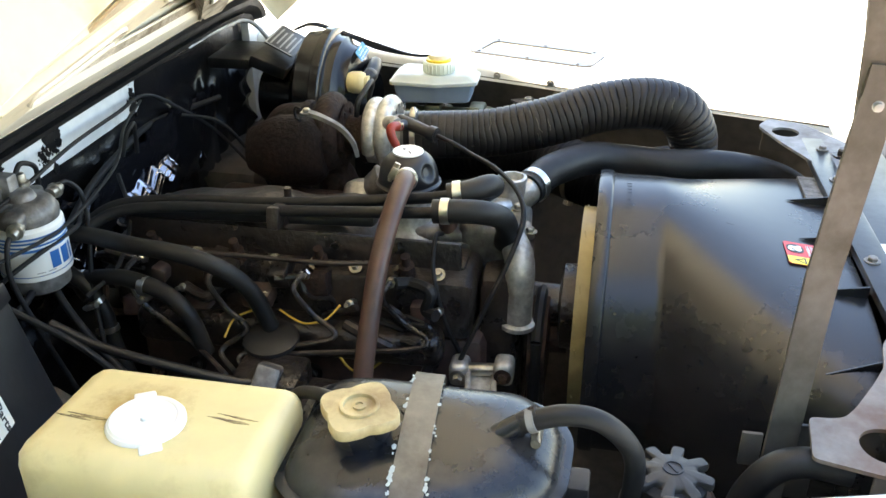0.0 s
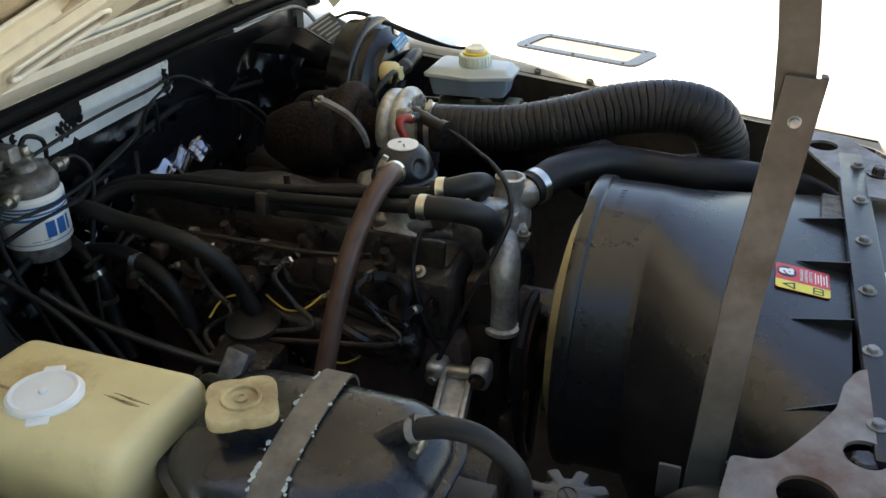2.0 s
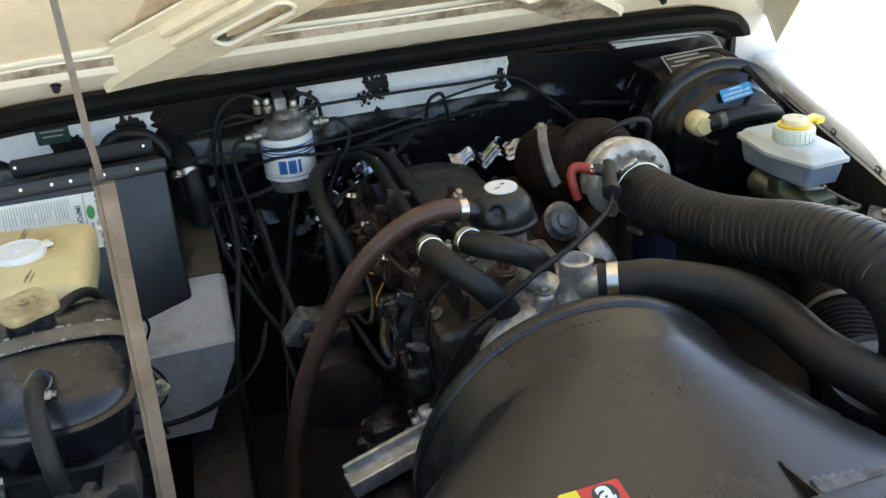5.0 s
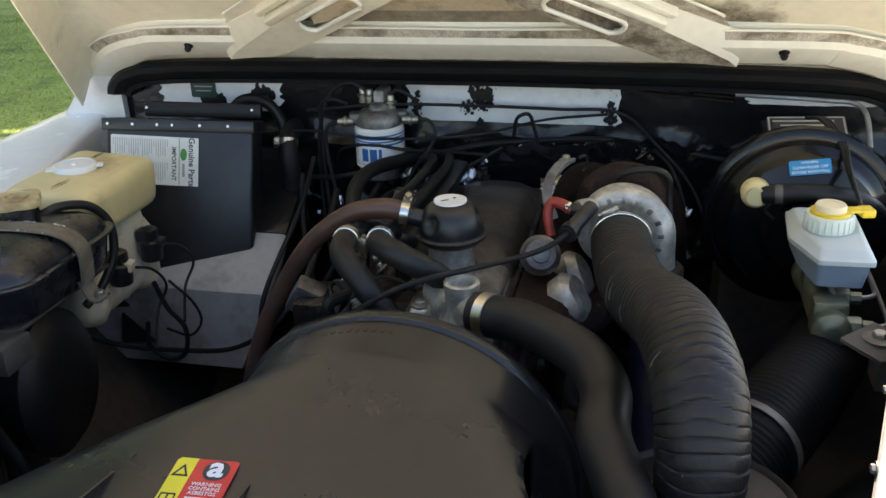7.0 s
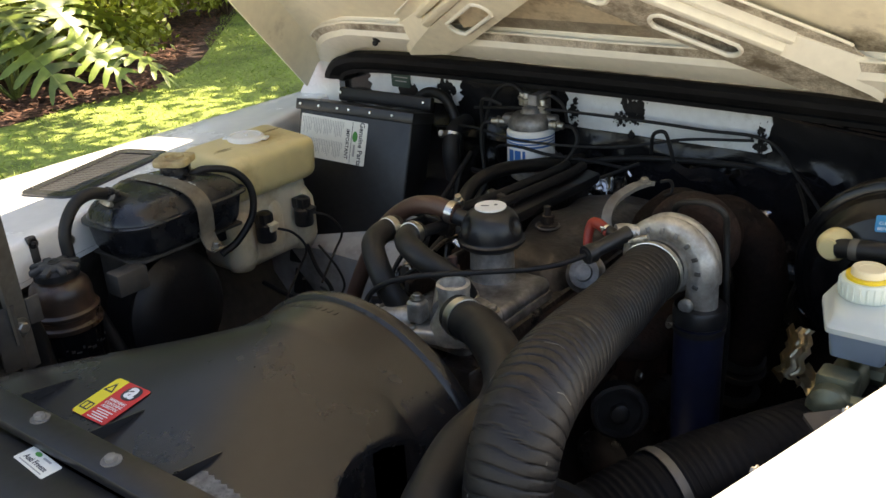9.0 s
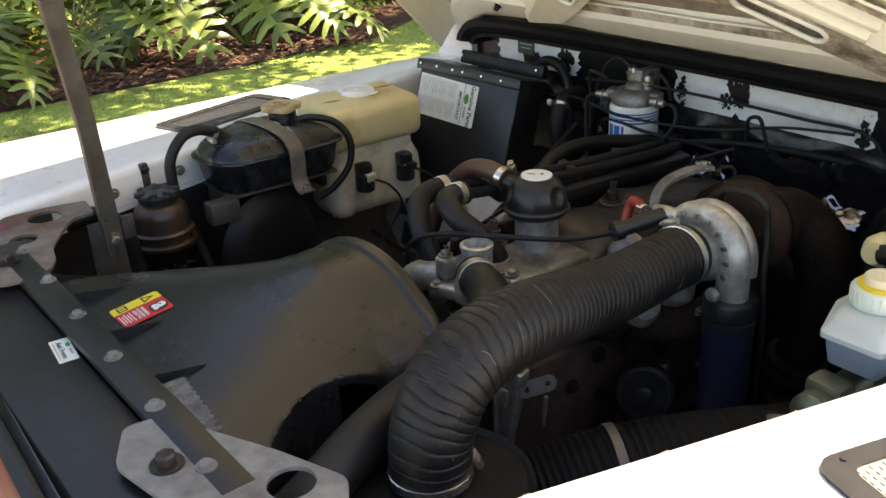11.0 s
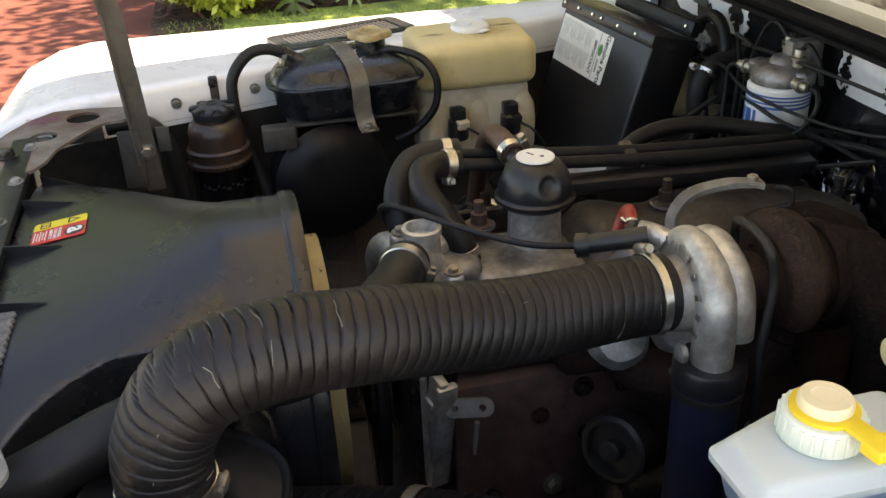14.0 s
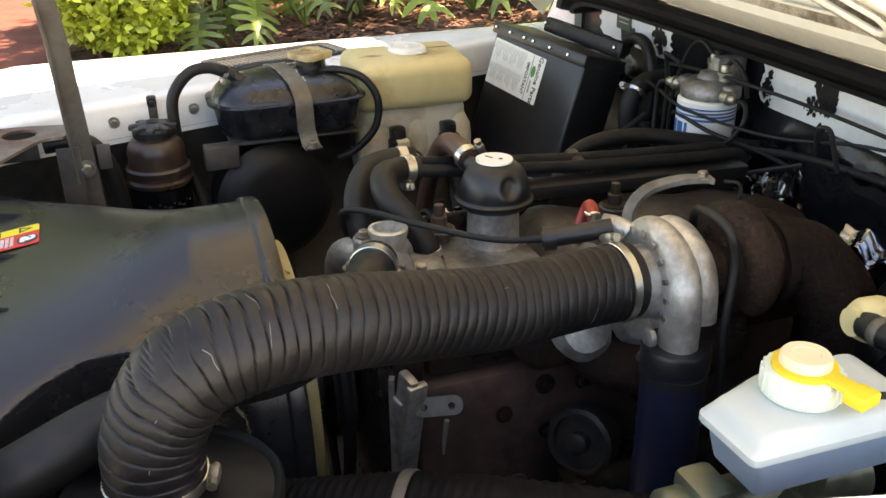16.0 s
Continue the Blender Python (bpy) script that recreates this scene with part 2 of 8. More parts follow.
M_RESLOW = mat("reservoir_fluid", (0.25, 0.32, 0.40), 0.35, var=0.05, scale=30, bump=0.03, sss=0.2)
M_RESCAP = mat("ribbed_cap", (0.66, 0.71, 0.62), 0.4, var=0.04, scale=40, bump=0.03)
M_YEL = mat("yellow_plastic", (0.80, 0.56, 0.03), 0.4, var=0.05, scale=40, bump=0.03)
M_PALECAP = mat("pale_cap_top", (0.78, 0.66, 0.42), 0.4, var=0.05, scale=40, bump=0.03)
M_YWIRE = mat("yellow_wire", (0.62, 0.40, 0.07), 0.5, var=0.15, scale=90, bump=0.05)
M_FAN = mat("tan_nylon", (0.32, 0.25, 0.105), 0.5, var=0.15, scale=50, bump=0.1, dirt=(0.17, 0.125, 0.055), amount=0.42)
M_BRASS = mat("passivated_zinc", (0.20, 0.21, 0.145), 0.45, metal=0.7, var=0.2, scale=80, bump=0.3, dirt=(0.10, 0.10, 0.07), amount=0.42, dscale=20)
M_PSBODY = mat("brown_reservoir", (0.050, 0.028, 0.018), 0.32, var=0.25, scale=60, bump=0.1, dirt=(0.022, 0.016, 0.013), amount=0.45, dscale=18)
M_CONC = mat("pale_concrete", (0.52, 0.50, 0.46), 0.85, var=0.1, scale=8, bump=0.2, dirt=(0.40, 0.38, 0.34), amount=0.4, dscale=0.8)
M_PAVE = mat("red_paving", (0.17, 0.050, 0.034), 0.8, var=0.15, scale=9, bump=0.2, dirt=(0.11, 0.032, 0.023), amount=0.45, dscale=1.2)
M_SOIL = mat("bark_mulch", (0.085, 0.042, 0.026), 0.9, var=0.5, scale=40, bump=0.8, dirt=(0.035, 0.02, 0.014), amount=0.5, dscale=12, dist=0.02)
M_CHIP = mat("bark_chips", (0.12, 0.058, 0.036), 0.85, var=0.3, scale=40, bump=0.3, vary=0.6)
M_LAWN = mat("lawn_soil", (0.29, 0.36, 0.075), 0.9, var=0.3, scale=30, bump=0.5, dirt=(0.07, 0.10, 0.03), amount=0.4, dscale=2, dist=0.01)
M_GRASS = mat("grass_blades", (0.30, 0.39, 0.065), 0.6, var=0.2, scale=5, bump=0, vary=0.4, dirt=(0.19, 0.29, 0.05), amount=0.4, dscale=1.2)
M_LEAF = mat("lobed_leaf", (0.150, 0.205, 0.034), 0.42, spec=0.5, var=0.2, scale=20, bump=0.15, vary=0.65, dist=0.004)
M_SHRUB = mat("shrub_leaf", (0.30, 0.34, 0.04), 0.5, var=0.2, scale=12, bump=0.1, vary=0.5)
M_STEM = mat("leaf_stem", (0.13, 0.17, 0.04), 0.5, var=0.2, scale=20, bump=0.1)
M_WOODY = mat("shrub_stem", (0.10, 0.07, 0.045), 0.8, var=0.3, scale=30, bump=0.3)
M_TYRE = mat("tyre_rubber", (0.018, 0.018, 0.018), 0.8, var=0.3, scale=40, bump=0.4)


def soil(m, centre, size, color, scale):
    """Adds one soft-edged smudge of dirt at a place on the surface."""
    nt = m.node_tree
    b = nt.nodes["Principled BSDF"]
    src = b.inputs["Base Color"].links[0].from_socket
    tc, mp, ns, mx, mr, mix = (nt.nodes.new(k) for k in ("ShaderNodeTexCoord", "ShaderNodeMapping", "ShaderNodeTexNoise", "ShaderNodeMath", "ShaderNodeMapRange", "ShaderNodeMix"))
    ln = nt.nodes.new("ShaderNodeVectorMath")
    ln.operation = "LENGTH"
    mp.vector_type = "TEXTURE"
    mp.inputs["Location"].default_value, mp.inputs["Scale"].default_value = centre, size
    ns.inputs["Scale"].default_value, ns.inputs["Detail"].default_value, ns.inputs["Roughness"].default_value = scale, 8, 0.7
    mx.operation = "MULTIPLY_ADD"
    mx.inputs[1].default_value = 1.9
    mr.inputs[1].default_value, mr.inputs[2].default_value, mr.inputs[3].default_value, mr.inputs[4].default_value = 1.25, 2.0, 1.0, 0.0
    mix.data_type = "RGBA"
    mix.inputs[7].default_value = (*color, 1)
    nt.links.new(tc.outputs["Object"], mp.inputs["Vector"])
    nt.links.new(mp.outputs[0], ln.inputs[0])
    nt.links.new(tc.outputs["Object"], ns.inputs["Vector"])
    nt.links.new(ns.outputs["Fac"], mx.inputs[0])
    nt.links.new(ln.outputs["Value"], mx.inputs[2])
    nt.links.new(mx.outputs[0], mr.inputs[0])
    nt.links.new(mr.outputs[0], mix.inputs[0])
    nt.links.new(src, mix.inputs[6])
    nt.links.new(mix.outputs[2], b.inputs["Base Color"])


soil(M_CREAM, (-0.505, -0.300, 1.103), (0.042, 0.050, 0.02), (0.44, 0.31, 0.13), 55)
soil(M_TANSKIN, (-0.02, -0.115, 1.31), (0.12, 0.03, 0.03), (0.22, 0.165, 0.10), 60)
soil(M_BONNET, (0.40, -0.03, 1.26), (0.075, 0.06, 0.06), (0.13, 0.10, 0.06), 28)

# ---------------------------------------------------------------- mesh building
class Geo:
    """Collects vertices and faces of one mesh."""

    def __init__(self):
        self.v, self.f = [], []

    def add(self, verts, faces):
        o = len(self.v)
        self.v.extend([tuple(p) for p in verts])
        self.f.extend([tuple(i + o for i in face) for face in faces])
        return self

    def loft(self, rings, close=True, caps=(True, True)):
        n = len(rings[0])
        verts = [p for ring in rings for p in ring]
        faces = []
        for i in range(len(rings) - 1):
            for j in range(n if close else n - 1):
                k = (j + 1) % n
                faces.append((i * n + j, i * n + k, (i + 1) * n + k, (i + 1) * n + j))
        if caps[0]:
            faces.append(tuple(range(n - 1, -1, -1)))
        if caps[1]:
            faces.append(tuple(range((len(rings) - 1) * n, len(rings) * n)))
        return self.add(verts, faces)

    def tube(self, pts, r, seg=14, n=8, caps=(True, True), flat=1.0, raw=False):
        """A round bar along a smooth line; r a number, or one for each given point."""
        pts = [Vector(p) for p in pts]
        radii = r if isinstance(r, (list, tuple)) else [r] * len(pts)
        line, rad = (pts, list(radii)) if raw else smooth_line(pts, radii, n)
        rings = []
        tangent = (line[1] - line[0]).normalized()
        side = tangent.orthogonal().normalized()
        for i, p in enumerate(line):
            t = (line[min(i + 1, len(line) - 1)] - line[max(i - 1, 0)]).normalized()
            side = (side - t * side.dot(t)).normalized()
            up = t.cross(side)
            rings.append([p + (side * math.cos(a) + up * math.sin(a) * flat) * rad[i] for a in (2 * math.pi * k / seg for k in range(seg))])
        return self.loft(rings, True, caps)

    def lathe(self, base, axis, profile, seg=32, caps=(True, True)):
        """A turned body: profile of (radius, distance along the axis)."""
        base, axis = Vector(base), Vector(axis).normalized()
        side = axis.orthogonal().normalized()
        up = axis.cross(side)
        rings = [[base + axis * h + (side * math.cos(a) + up * math.sin(a)) * max(r, 1e-4) for a in (2 * math.pi * k / seg for k in range(seg))] for r, h in profile]
        return self.loft(rings, True, caps)

    def box(self, size, m=None, r=0.0, seg=2):
        """A box with rounded edges, centred on the pose m."""
        bm = bmesh.new()
        bmesh.ops.create_cube(bm, size=1.0)
        bmesh.ops.scale(bm, vec=size, verts=bm.verts)
        if r:
            bmesh.ops.bevel(bm, geom=list(bm.edges), offset=min(r, min(size) * 0.49), segments=seg, affect="EDGES", profile=0.5)
        return self.take(bm, m)

    def take(self, bm, m=None):
        m = m or Matrix()
        bm.verts.index_update()
        self.add([m @ v.co for v in bm.verts], [[v.index for v in f.verts] for f in bm.faces])
        bm.free()
        return self

    def plate(self, outline, m, thick, holes=(), r=0.0):
        """A flat plate from an outline in its own plane, with round or long holes (outlines too)."""
        bm = bmesh.new()
        loops = [outline, *holes]
        edges = []
        for loop in loops:
            vs = [bm.verts.new((x, y, 0)) for x, y in loop]
            edges += [bm.edges.new((vs[i], vs[(i + 1) % len(vs)])) for i in range(len(vs))]
        bmesh.ops.triangle_fill(bm, use_beauty=True, use_dissolve=False, edges=edges)
        ret = bmesh.ops.extrude_face_region(bm, geom=list(bm.faces))
        bmesh.ops.translate(bm, vec=(0, 0, thick), verts=[v for v in ret["geom"] if isinstance(v, bmesh.types.BMVert)])
        bmesh.ops.recalc_face_normals(bm, faces=list(bm.faces))
        return self.take(bm, m)

    def mesh(self, name, material, sharp=40.0):
        me = bpy.data.meshes.new(name)
        me.from_pydata(self.v, [], self.f)
        me.materials.append(material)
        bm = bmesh.new()
        bm.from_mesh(me)
        bmesh.ops.recalc_face_normals(bm, faces=bm.faces)
        bm.to_mesh(me)
        bm.free()
        me.shade_smooth()
        me.set_sharp_from_angle(angle=radians(sharp))
        return me


def smooth_line(pts, radii, n):
    """Points along a Catmull-Rom line through pts, with the radii between."""
    if len(pts) == 2:
        return list(pts), list(radii)
    line, rad = [], []
    ext = [pts[0] * 2 - pts[1], *pts, pts[-1] * 2 - pts[-2]]
    for i in range(len(pts) - 1):
        p0, p1, p2, p3 = ext[i : i + 4]
        for k in range(n):
            t = k / n
            line.append(0.5 * ((2 * p1) + (p2 - p0) * t + (2 * p0 - 5 * p1 + 4 * p2 - p3) * t * t + (3 * p1 - p0 - 3 * p2 + p3) * t**3))
            rad.append(radii[i] * (1 - t) + radii[i + 1] * t)
    return line + [pts[-1]], rad + [radii[-1]]


def ease01(t):
    t = max(0.0, min(1.0, t))
    return t * t * (3 - 2 * t)


def circle(cx, cy, r, n=20, ry=None):
    return [(cx + r * math.cos(2 * math.pi * k / n), cy + (ry or r) * math.sin(2 * math.pi * k / n)) for k in range(n)]


def soft_corners(pts, r, n=4, inset=0.0):
    """A polygon drawn in towards its middle, with its corners rounded."""
    c = sum((Vector(p) for p in pts), Vector((0, 0))) / len(pts)
    ps = [Vector(p) - (Vector(p) - c).normalized() * inset * 1.25 for p in pts]
    out = []
    for i, p in enumerate(ps):
        a, b = (ps[i - 1] - p).normalized() * r, (ps[(i + 1) % len(ps)] - p).normalized() * r
        for k in range(n + 1):
            t = k / n
            q = (p + a) * (1 - t) ** 2 + p * 2 * t * (1 - t) + (p + b) * t * t
            out.append((q.x, q.y))
    return out


def rounded(w, h, r, n=5, cx=0.0, cy=0.0):
    """A rounded rectangle as an outline."""
    out = []
    for sx, sy, a0 in ((1, 1, 0), (-1, 1, 90), (-1, -1, 180), (1, -1, 270)):
        for k in range(n + 1):
            a = radians(a0 + 90 * k / n)
            out.append((cx + sx * (w / 2 - r) + r * math.cos(a), cy + sy * (h / 2 - r) + r * math.sin(a)))
    return out


BASE = {}


def thing(name, at, label, category, group="", kind=""):
    """An empty at the base of a thing, which carries its parts."""
    ob = new(name)
    ob.empty_display_size = 0.05
    ob.location = at
    BASE[ob.name] = Vector(at)
    return tagged(ob, label, category, group, kind)


def part(name, geo, material, parent=None, label="", sharp=40.0):
    """Links a Geo (or a ready mesh) as one object under a thing or under a part."""
    me = geo if isinstance(geo, bpy.types.Mesh) else geo.mesh(name, material, sharp)
    ob = new(name, me)
    if parent is not None:
        ob.parent = parent
        ob.matrix_parent_inverse = Matrix.Translation(-BASE.get(parent.name, Vector()))
    return tagged(ob, label) if label else ob


def solo(name, geo, material, label, category, group="", kind="", sharp=40.0):
    """A thing that is one mesh."""
    return tagged(part(name, geo, material, None, "", sharp), label, category, group, kind)


def letters(text, size, m, material, parent, name="lettering", stretch=1.0, thick=0.0002, bold=0.0):
    """Raised lettering in the built-in font, lying in the plane of m and centred on it."""
    cu = bpy.data.curves.new(name, "FONT")
    cu.body, cu.size, cu.align_x, cu.align_y, cu.extrude = text, size, "CENTER", "CENTER", thick
    cu.resolution_u, cu.offset = 2, bold
    tmp = new("tmp_text", cu)
    bpy.context.view_layer.update()
    me = bpy.data.meshes.new_from_object(tmp.evaluated_get(bpy.context.evaluated_depsgraph_get()))
    bpy.data.objects.remove(tmp)
    me.transform(m @ Matrix.Diagonal((stretch, 1, 1, 1)))
    me.materials.clear()
    me.materials.append(material)
    return part(name, me, material, parent)


def basis(origin, xdir, ydir):
    """A pose whose x runs along xdir and whose y lies towards ydir."""
    x = Vector(xdir).normalized()
    z = x.cross(Vector(ydir)).normalized()
    y = z.cross(x)
    return Matrix(((x.x, y.x, z.x, origin[0]), (x.y, y.y, z.y, origin[1]), (x.z, y.z, z.z, origin[2]), (0, 0, 0, 1)))


def hose_clamp(parent, at, along, r, width=0.011, screw=0.0, metal=None):
    """A worm-drive band round a hose, with its screw housing turned by the angle screw."""
    at, along = Vector(at), Vector(along).normalized()
    g = Geo().lathe(at - along * width / 2, along, [(r, 0), (r + 0.0012, 0.0004), (r + 0.0012, width - 0.0004), (r, width)], 28, (False, False))
    band = part("hose_clamp", g, metal or M_CLAMP, parent, "bright steel worm-drive clamp" if metal is None else "dull steel worm-drive clamp")
    side = along.orthogonal().normalized()
    side.rotate(Matrix.Rotation(radians(screw), 3, along))
    tang = along.cross(side)
    c = at + side * (r + 0.0045)
    g = Geo().box((0.017, 0.009, width * 1.05), basis(c, tang, side), 0.002)
    g.lathe(c - tang * 0.014, tang, [(0.0042, 0), (0.0042, 0.006), (0.003, 0.007), (0.003, 0.026)], 10)
    part("clamp_screw", g, M_BOLT, band)
    return band


def bolt(parent, at, along, r=0.006, h=0.005, name="bolt", material=None, washer=True):
    """A hexagon head on a washer."""
    g = Geo()
    if washer:
        g.lathe(at, along, [(r * 1.6, 0), (r * 1.6, h * 0.25)], 16)
    g.lathe(Vector(at) + Vector(along).normalized() * h * 0.2, along, [(r, 0), (r, h * 0.8), (r * 0.8, h)], 6)
    return part(name, g, material or M_BOLT, parent, "", 20)


def grime(g, amount, scale, seed=0.0):
    """Shifts vertices a little, for cast and hand-laid surfaces."""
    g.v = [tuple(Vector(p) + amount * noise.noise_vector(Vector(p) * scale + Vector((seed, 0, 0)))) for p in g.v]
    return g

# ---------------------------------------------------------------- the ground and garden (large forms)
def sheet(name, x0, x1, y0, y1, z, material, label, category, thick=0.05):
    g = Geo().box((x1 - x0, y1 - y0, thick), pose((x0 + x1) / 2, (y0 + y1) / 2, z - thick / 2))
    return solo(name, g, material, label, category, kind="structure")


sheet("ground", -400, 400, -400, 400, 0.0, M_CONC, "pale sunlit concrete driveway that reaches the horizon", "ground", 0.2)

# ---------------------------------------------------------------- car body
car = thing("car", (0, 0, 0), "white off-road vehicle with its bonnet propped open", "car")


def inner_x(y):
    """Half the width of the engine bay's opening, which widens rearwards."""
    return 0.54 + 0.27 * (y + 0.6)


def wing(s):
    """A front wing: flat top with a soft shoulder, a rounded front end and a turned-down inner flange."""
    rings = []
    for i in range(25):
        y = 0.16 - 1.26 * i / 24
        k = max(0.0, (-0.93 - y) / 0.17)
        drop = 0.085 * (1 - math.sqrt(max(0.0, 1 - min(1, k) ** 2)))
        xi, xo = inner_x(y), 0.885 - 0.10 * min(1, k) ** 2
        z = 1.074 - drop
        fl = 0.062 if s < 0 else 0.026
        prof = [(xi - 0.012, z - fl), (xi - 0.010, z - 0.010), (xi - 0.006, z - 0.003), (xi, z), (xi + 0.02, z + 0.001), ((xi + xo) / 2, z - 0.004),
                (xo - 0.06, z - 0.010), (xo - 0.03, z - 0.017), (xo - 0.01, z - 0.034), (xo, z - 0.07), (xo + 0.004, z - 0.25), (xo + 0.006, 0.62),
                (xo - 0.012, 0.62), (xo - 0.014, z - 0.08), (xo - 0.05, z - 0.028), (xi + 0.01, z - 0.010), (xi - 0.004, z - fl)]
        rings.append([(s * x, y, zz) for x, zz in prof])
    return part("front_wing", Geo().loft(rings, True, (True, True)), M_WHITE, car, "white painted front wing", 50)


def wing_vent(s):
    """The vent let into the wing's top: black slats on one wing, a pale pierced sheet in a glossy frame on the other."""
    m = Matrix.Translation((s * 0.684, -0.505, 1.0700)) @ pose(0, 0, 0, 0, s * 1.5, s * -16)
    rim = part("vent_grille", Geo().plate(rounded(0.112, 0.25, 0.02, 4), m, 0.006, [rounded(0.076, 0.205, 0.012, 4)]), M_VENTF, car,
               "black slotted vent" if s < 0 else "glossy dark vent frame round a pale pierced sheet")
    if s < 0:
        for i in range(24):
            part("slat", Geo().box((0.078, 0.0042, 0.004), m @ pose(0, -0.096 + 0.192 * i / 23, 0.0022)), M_VENTS, rim)
        for i in range(5):
            part("cross_bar", Geo().box((0.004, 0.205, 0.003), m @ pose(-0.030 + 0.015 * i, 0, 0.0018)), M_VENTS, rim)
        part("vent_backing", Geo().box((0.094, 0.23, 0.002), m @ pose(0, 0, 0.0003)), M_BULK, rim)
    else:
        part("pierced_sheet", Geo().box((0.088, 0.22, 0.002), m @ pose(0, 0, 0.0022)), M_VENT, rim, "pale pierced sheet")
        g = Geo()
        for i in range(32):
            for j in range(10):
                g.box((0.0044, 0.0011, 0.0005), m @ pose(-0.0342 + 0.0072 * j + (0.0036 if i % 2 else 0), -0.098 + 0.0063 * i, 0.0032))
        tagged(part("slots", g, M_BULK, rim), kind="stuff")
    for px, py in ((-0.0475, -0.100), (-0.0475, 0.0), (-0.0475, 0.100), (0.0475, 0.100), (0.0475, 0.0), (0.0475, -0.100)):
        bolt(rim, m @ Vector((px, py, 0.005)), (0, 0, 1), 0.003, 0.002, "screw", M_PLAST)


for _s in (-1, 1):
    wing(_s)
    wing_vent(_s)
    for _y in (-0.79, -0.67, -0.545, -0.445, -0.30):
        bolt(car, (_s * (inner_x(_y) - 0.0118), _y, 1.045 if _s < 0 else 1.060), (-_s, 0, 0), 0.0055 if _s < 0 else 0.004, 0.004, "flange_bolt", M_BOLT)


def inner_panel(s):
    rings = []
    for y in (0.14, -0.1, -0.4, -0.7, -1.0):
        x = inner_x(y) - 0.004
        prof = [(x, 1.02 if s < 0 else 1.055), (x + 0.03, 0.98), (x + 0.05, 0.90), (x + 0.02, 0.80), (x - 0.06, 0.70), (x - 0.16, 0.55), (x - 0.17, 0.55), (x - 0.07, 0.71), (x + 0.01, 0.80), (x + 0.04, 0.90), (x + 0.02, 0.98), (x - 0.008, 1.02 if s < 0 else 1.055)]
        rings.append([(s * a, y, b) for a, b in prof])
    part("inner_wing", Geo().loft(rings), M_BAY, car, "grimy dark inner wing panel")


inner_panel(-1)
inner_panel(1)

# bulkhead: flat black panel, gutter above it with the rubber seal, white scuttle behind
g = Geo().box((1.50, 0.02, 0.72), pose(0, 0.105, 0.80), 0.006)
bulkhead = part("bulkhead", g, M_BULK, car, "black sound-coated bulkhead panel")
g = Geo().box((0.34, 0.10, 0.30), pose(0.10, 0.075, 0.74), 0.03, 3)
part("tunnel_cover", grime(g, 0.004, 12), M_BULK, bulkhead)
vs, fs, NX, NZ = [], [], 150, 44
for i in range(NX + 1):
    for j in range(NZ + 1):
        x, z = -0.665 + 1.33 * i / NX, 0.80 + 0.352 * j / NZ
        q = 1.0 - ease01((z - 1.02) / 0.06)
        p = Vector((x * 9, z * 13, 3.0))
        ridge = 1.0 - abs(noise.noise(p + noise.noise_vector(p * 0.7) * 1.5)) * 1.8
        d = 0.0004 + 0.0012 * max(0, ridge) * (1 - q) * (1 if z < 1.07 else 0.3) + q * (0.006 + 0.016 * max(0.0, ridge) ** 2 + 0.006 * noise.noise(Vector((x * 30, z * 30, 8.0))))
        vs.append((x, 0.0948 - max(0.0003, d), z))
for i in range(NX):
    for j in range(NZ):
        a = i * (NZ + 1) + j
        fs.append((a, a + NZ + 1, a + NZ + 2, a + 1))
rim_ = [(x, 0.0955, z) for x, y, z in vs]
part("sound_mat", Geo().add(vs, fs).add(rim_, [f[::-1] for f in fs]), M_MAT, bulkhead, "crumpled black sound-deadening sheet", 35)
arch = [(-0.672, 1.122), (-0.668, 1.134), (-0.652, 1.150), (-0.625, 1.160), (-0.59, 1.166), (-0.45, 1.172), (0, 1.176), (0.45, 1.172), (0.59, 1.166), (0.625, 1.160), (0.652, 1.150), (0.668, 1.134), (0.672, 1.122)]
line, _ = smooth_line([Vector((x, 0, z)) for x, z in arch], [1] * len(arch), 6)
rings = []
for i, p in enumerate(line):
    t = (line[min(i + 1, len(line) - 1)] - line[max(i - 1, 0)]).normalized()
    nrm = Vector((-t.z, 0, t.x))
    sec = [(-0.020, 0.052), (-0.020, 0.064), (-0.004, 0.040), (0.006, 0.036), (0.013, 0.046), (0.014, 0.072), (0.006, 0.082), (0.006, 0.096), (-0.028, 0.096), (-0.028, 0.056)]
    rings.append([p + nrm * a + Vector((0, b, 0)) for a, b in sec])
part("bonnet_seal", Geo().loft(rings), M_SEAL, bulkhead, "thick black rubber seal along the bulkhead", 30)
rings = []
for i, p in enumerate(line):
    t = (line[min(i + 1, len(line) - 1)] - line[max(i - 1, 0)]).normalized()
    nrm = Vector((-t.z, 0, t.x))
    sec = [(0.0, 0.086), (0.022, 0.086), (0.026, 0.10), (0.026, 0.30), (0.0, 0.30)]
    rings.append([p * 1.0 + nrm * a + Vector((0, b, 0)) for a, b in sec])
part("scuttle_panel", Geo().loft(rings), M_WHITE, bulkhead, "white painted scuttle", 30)


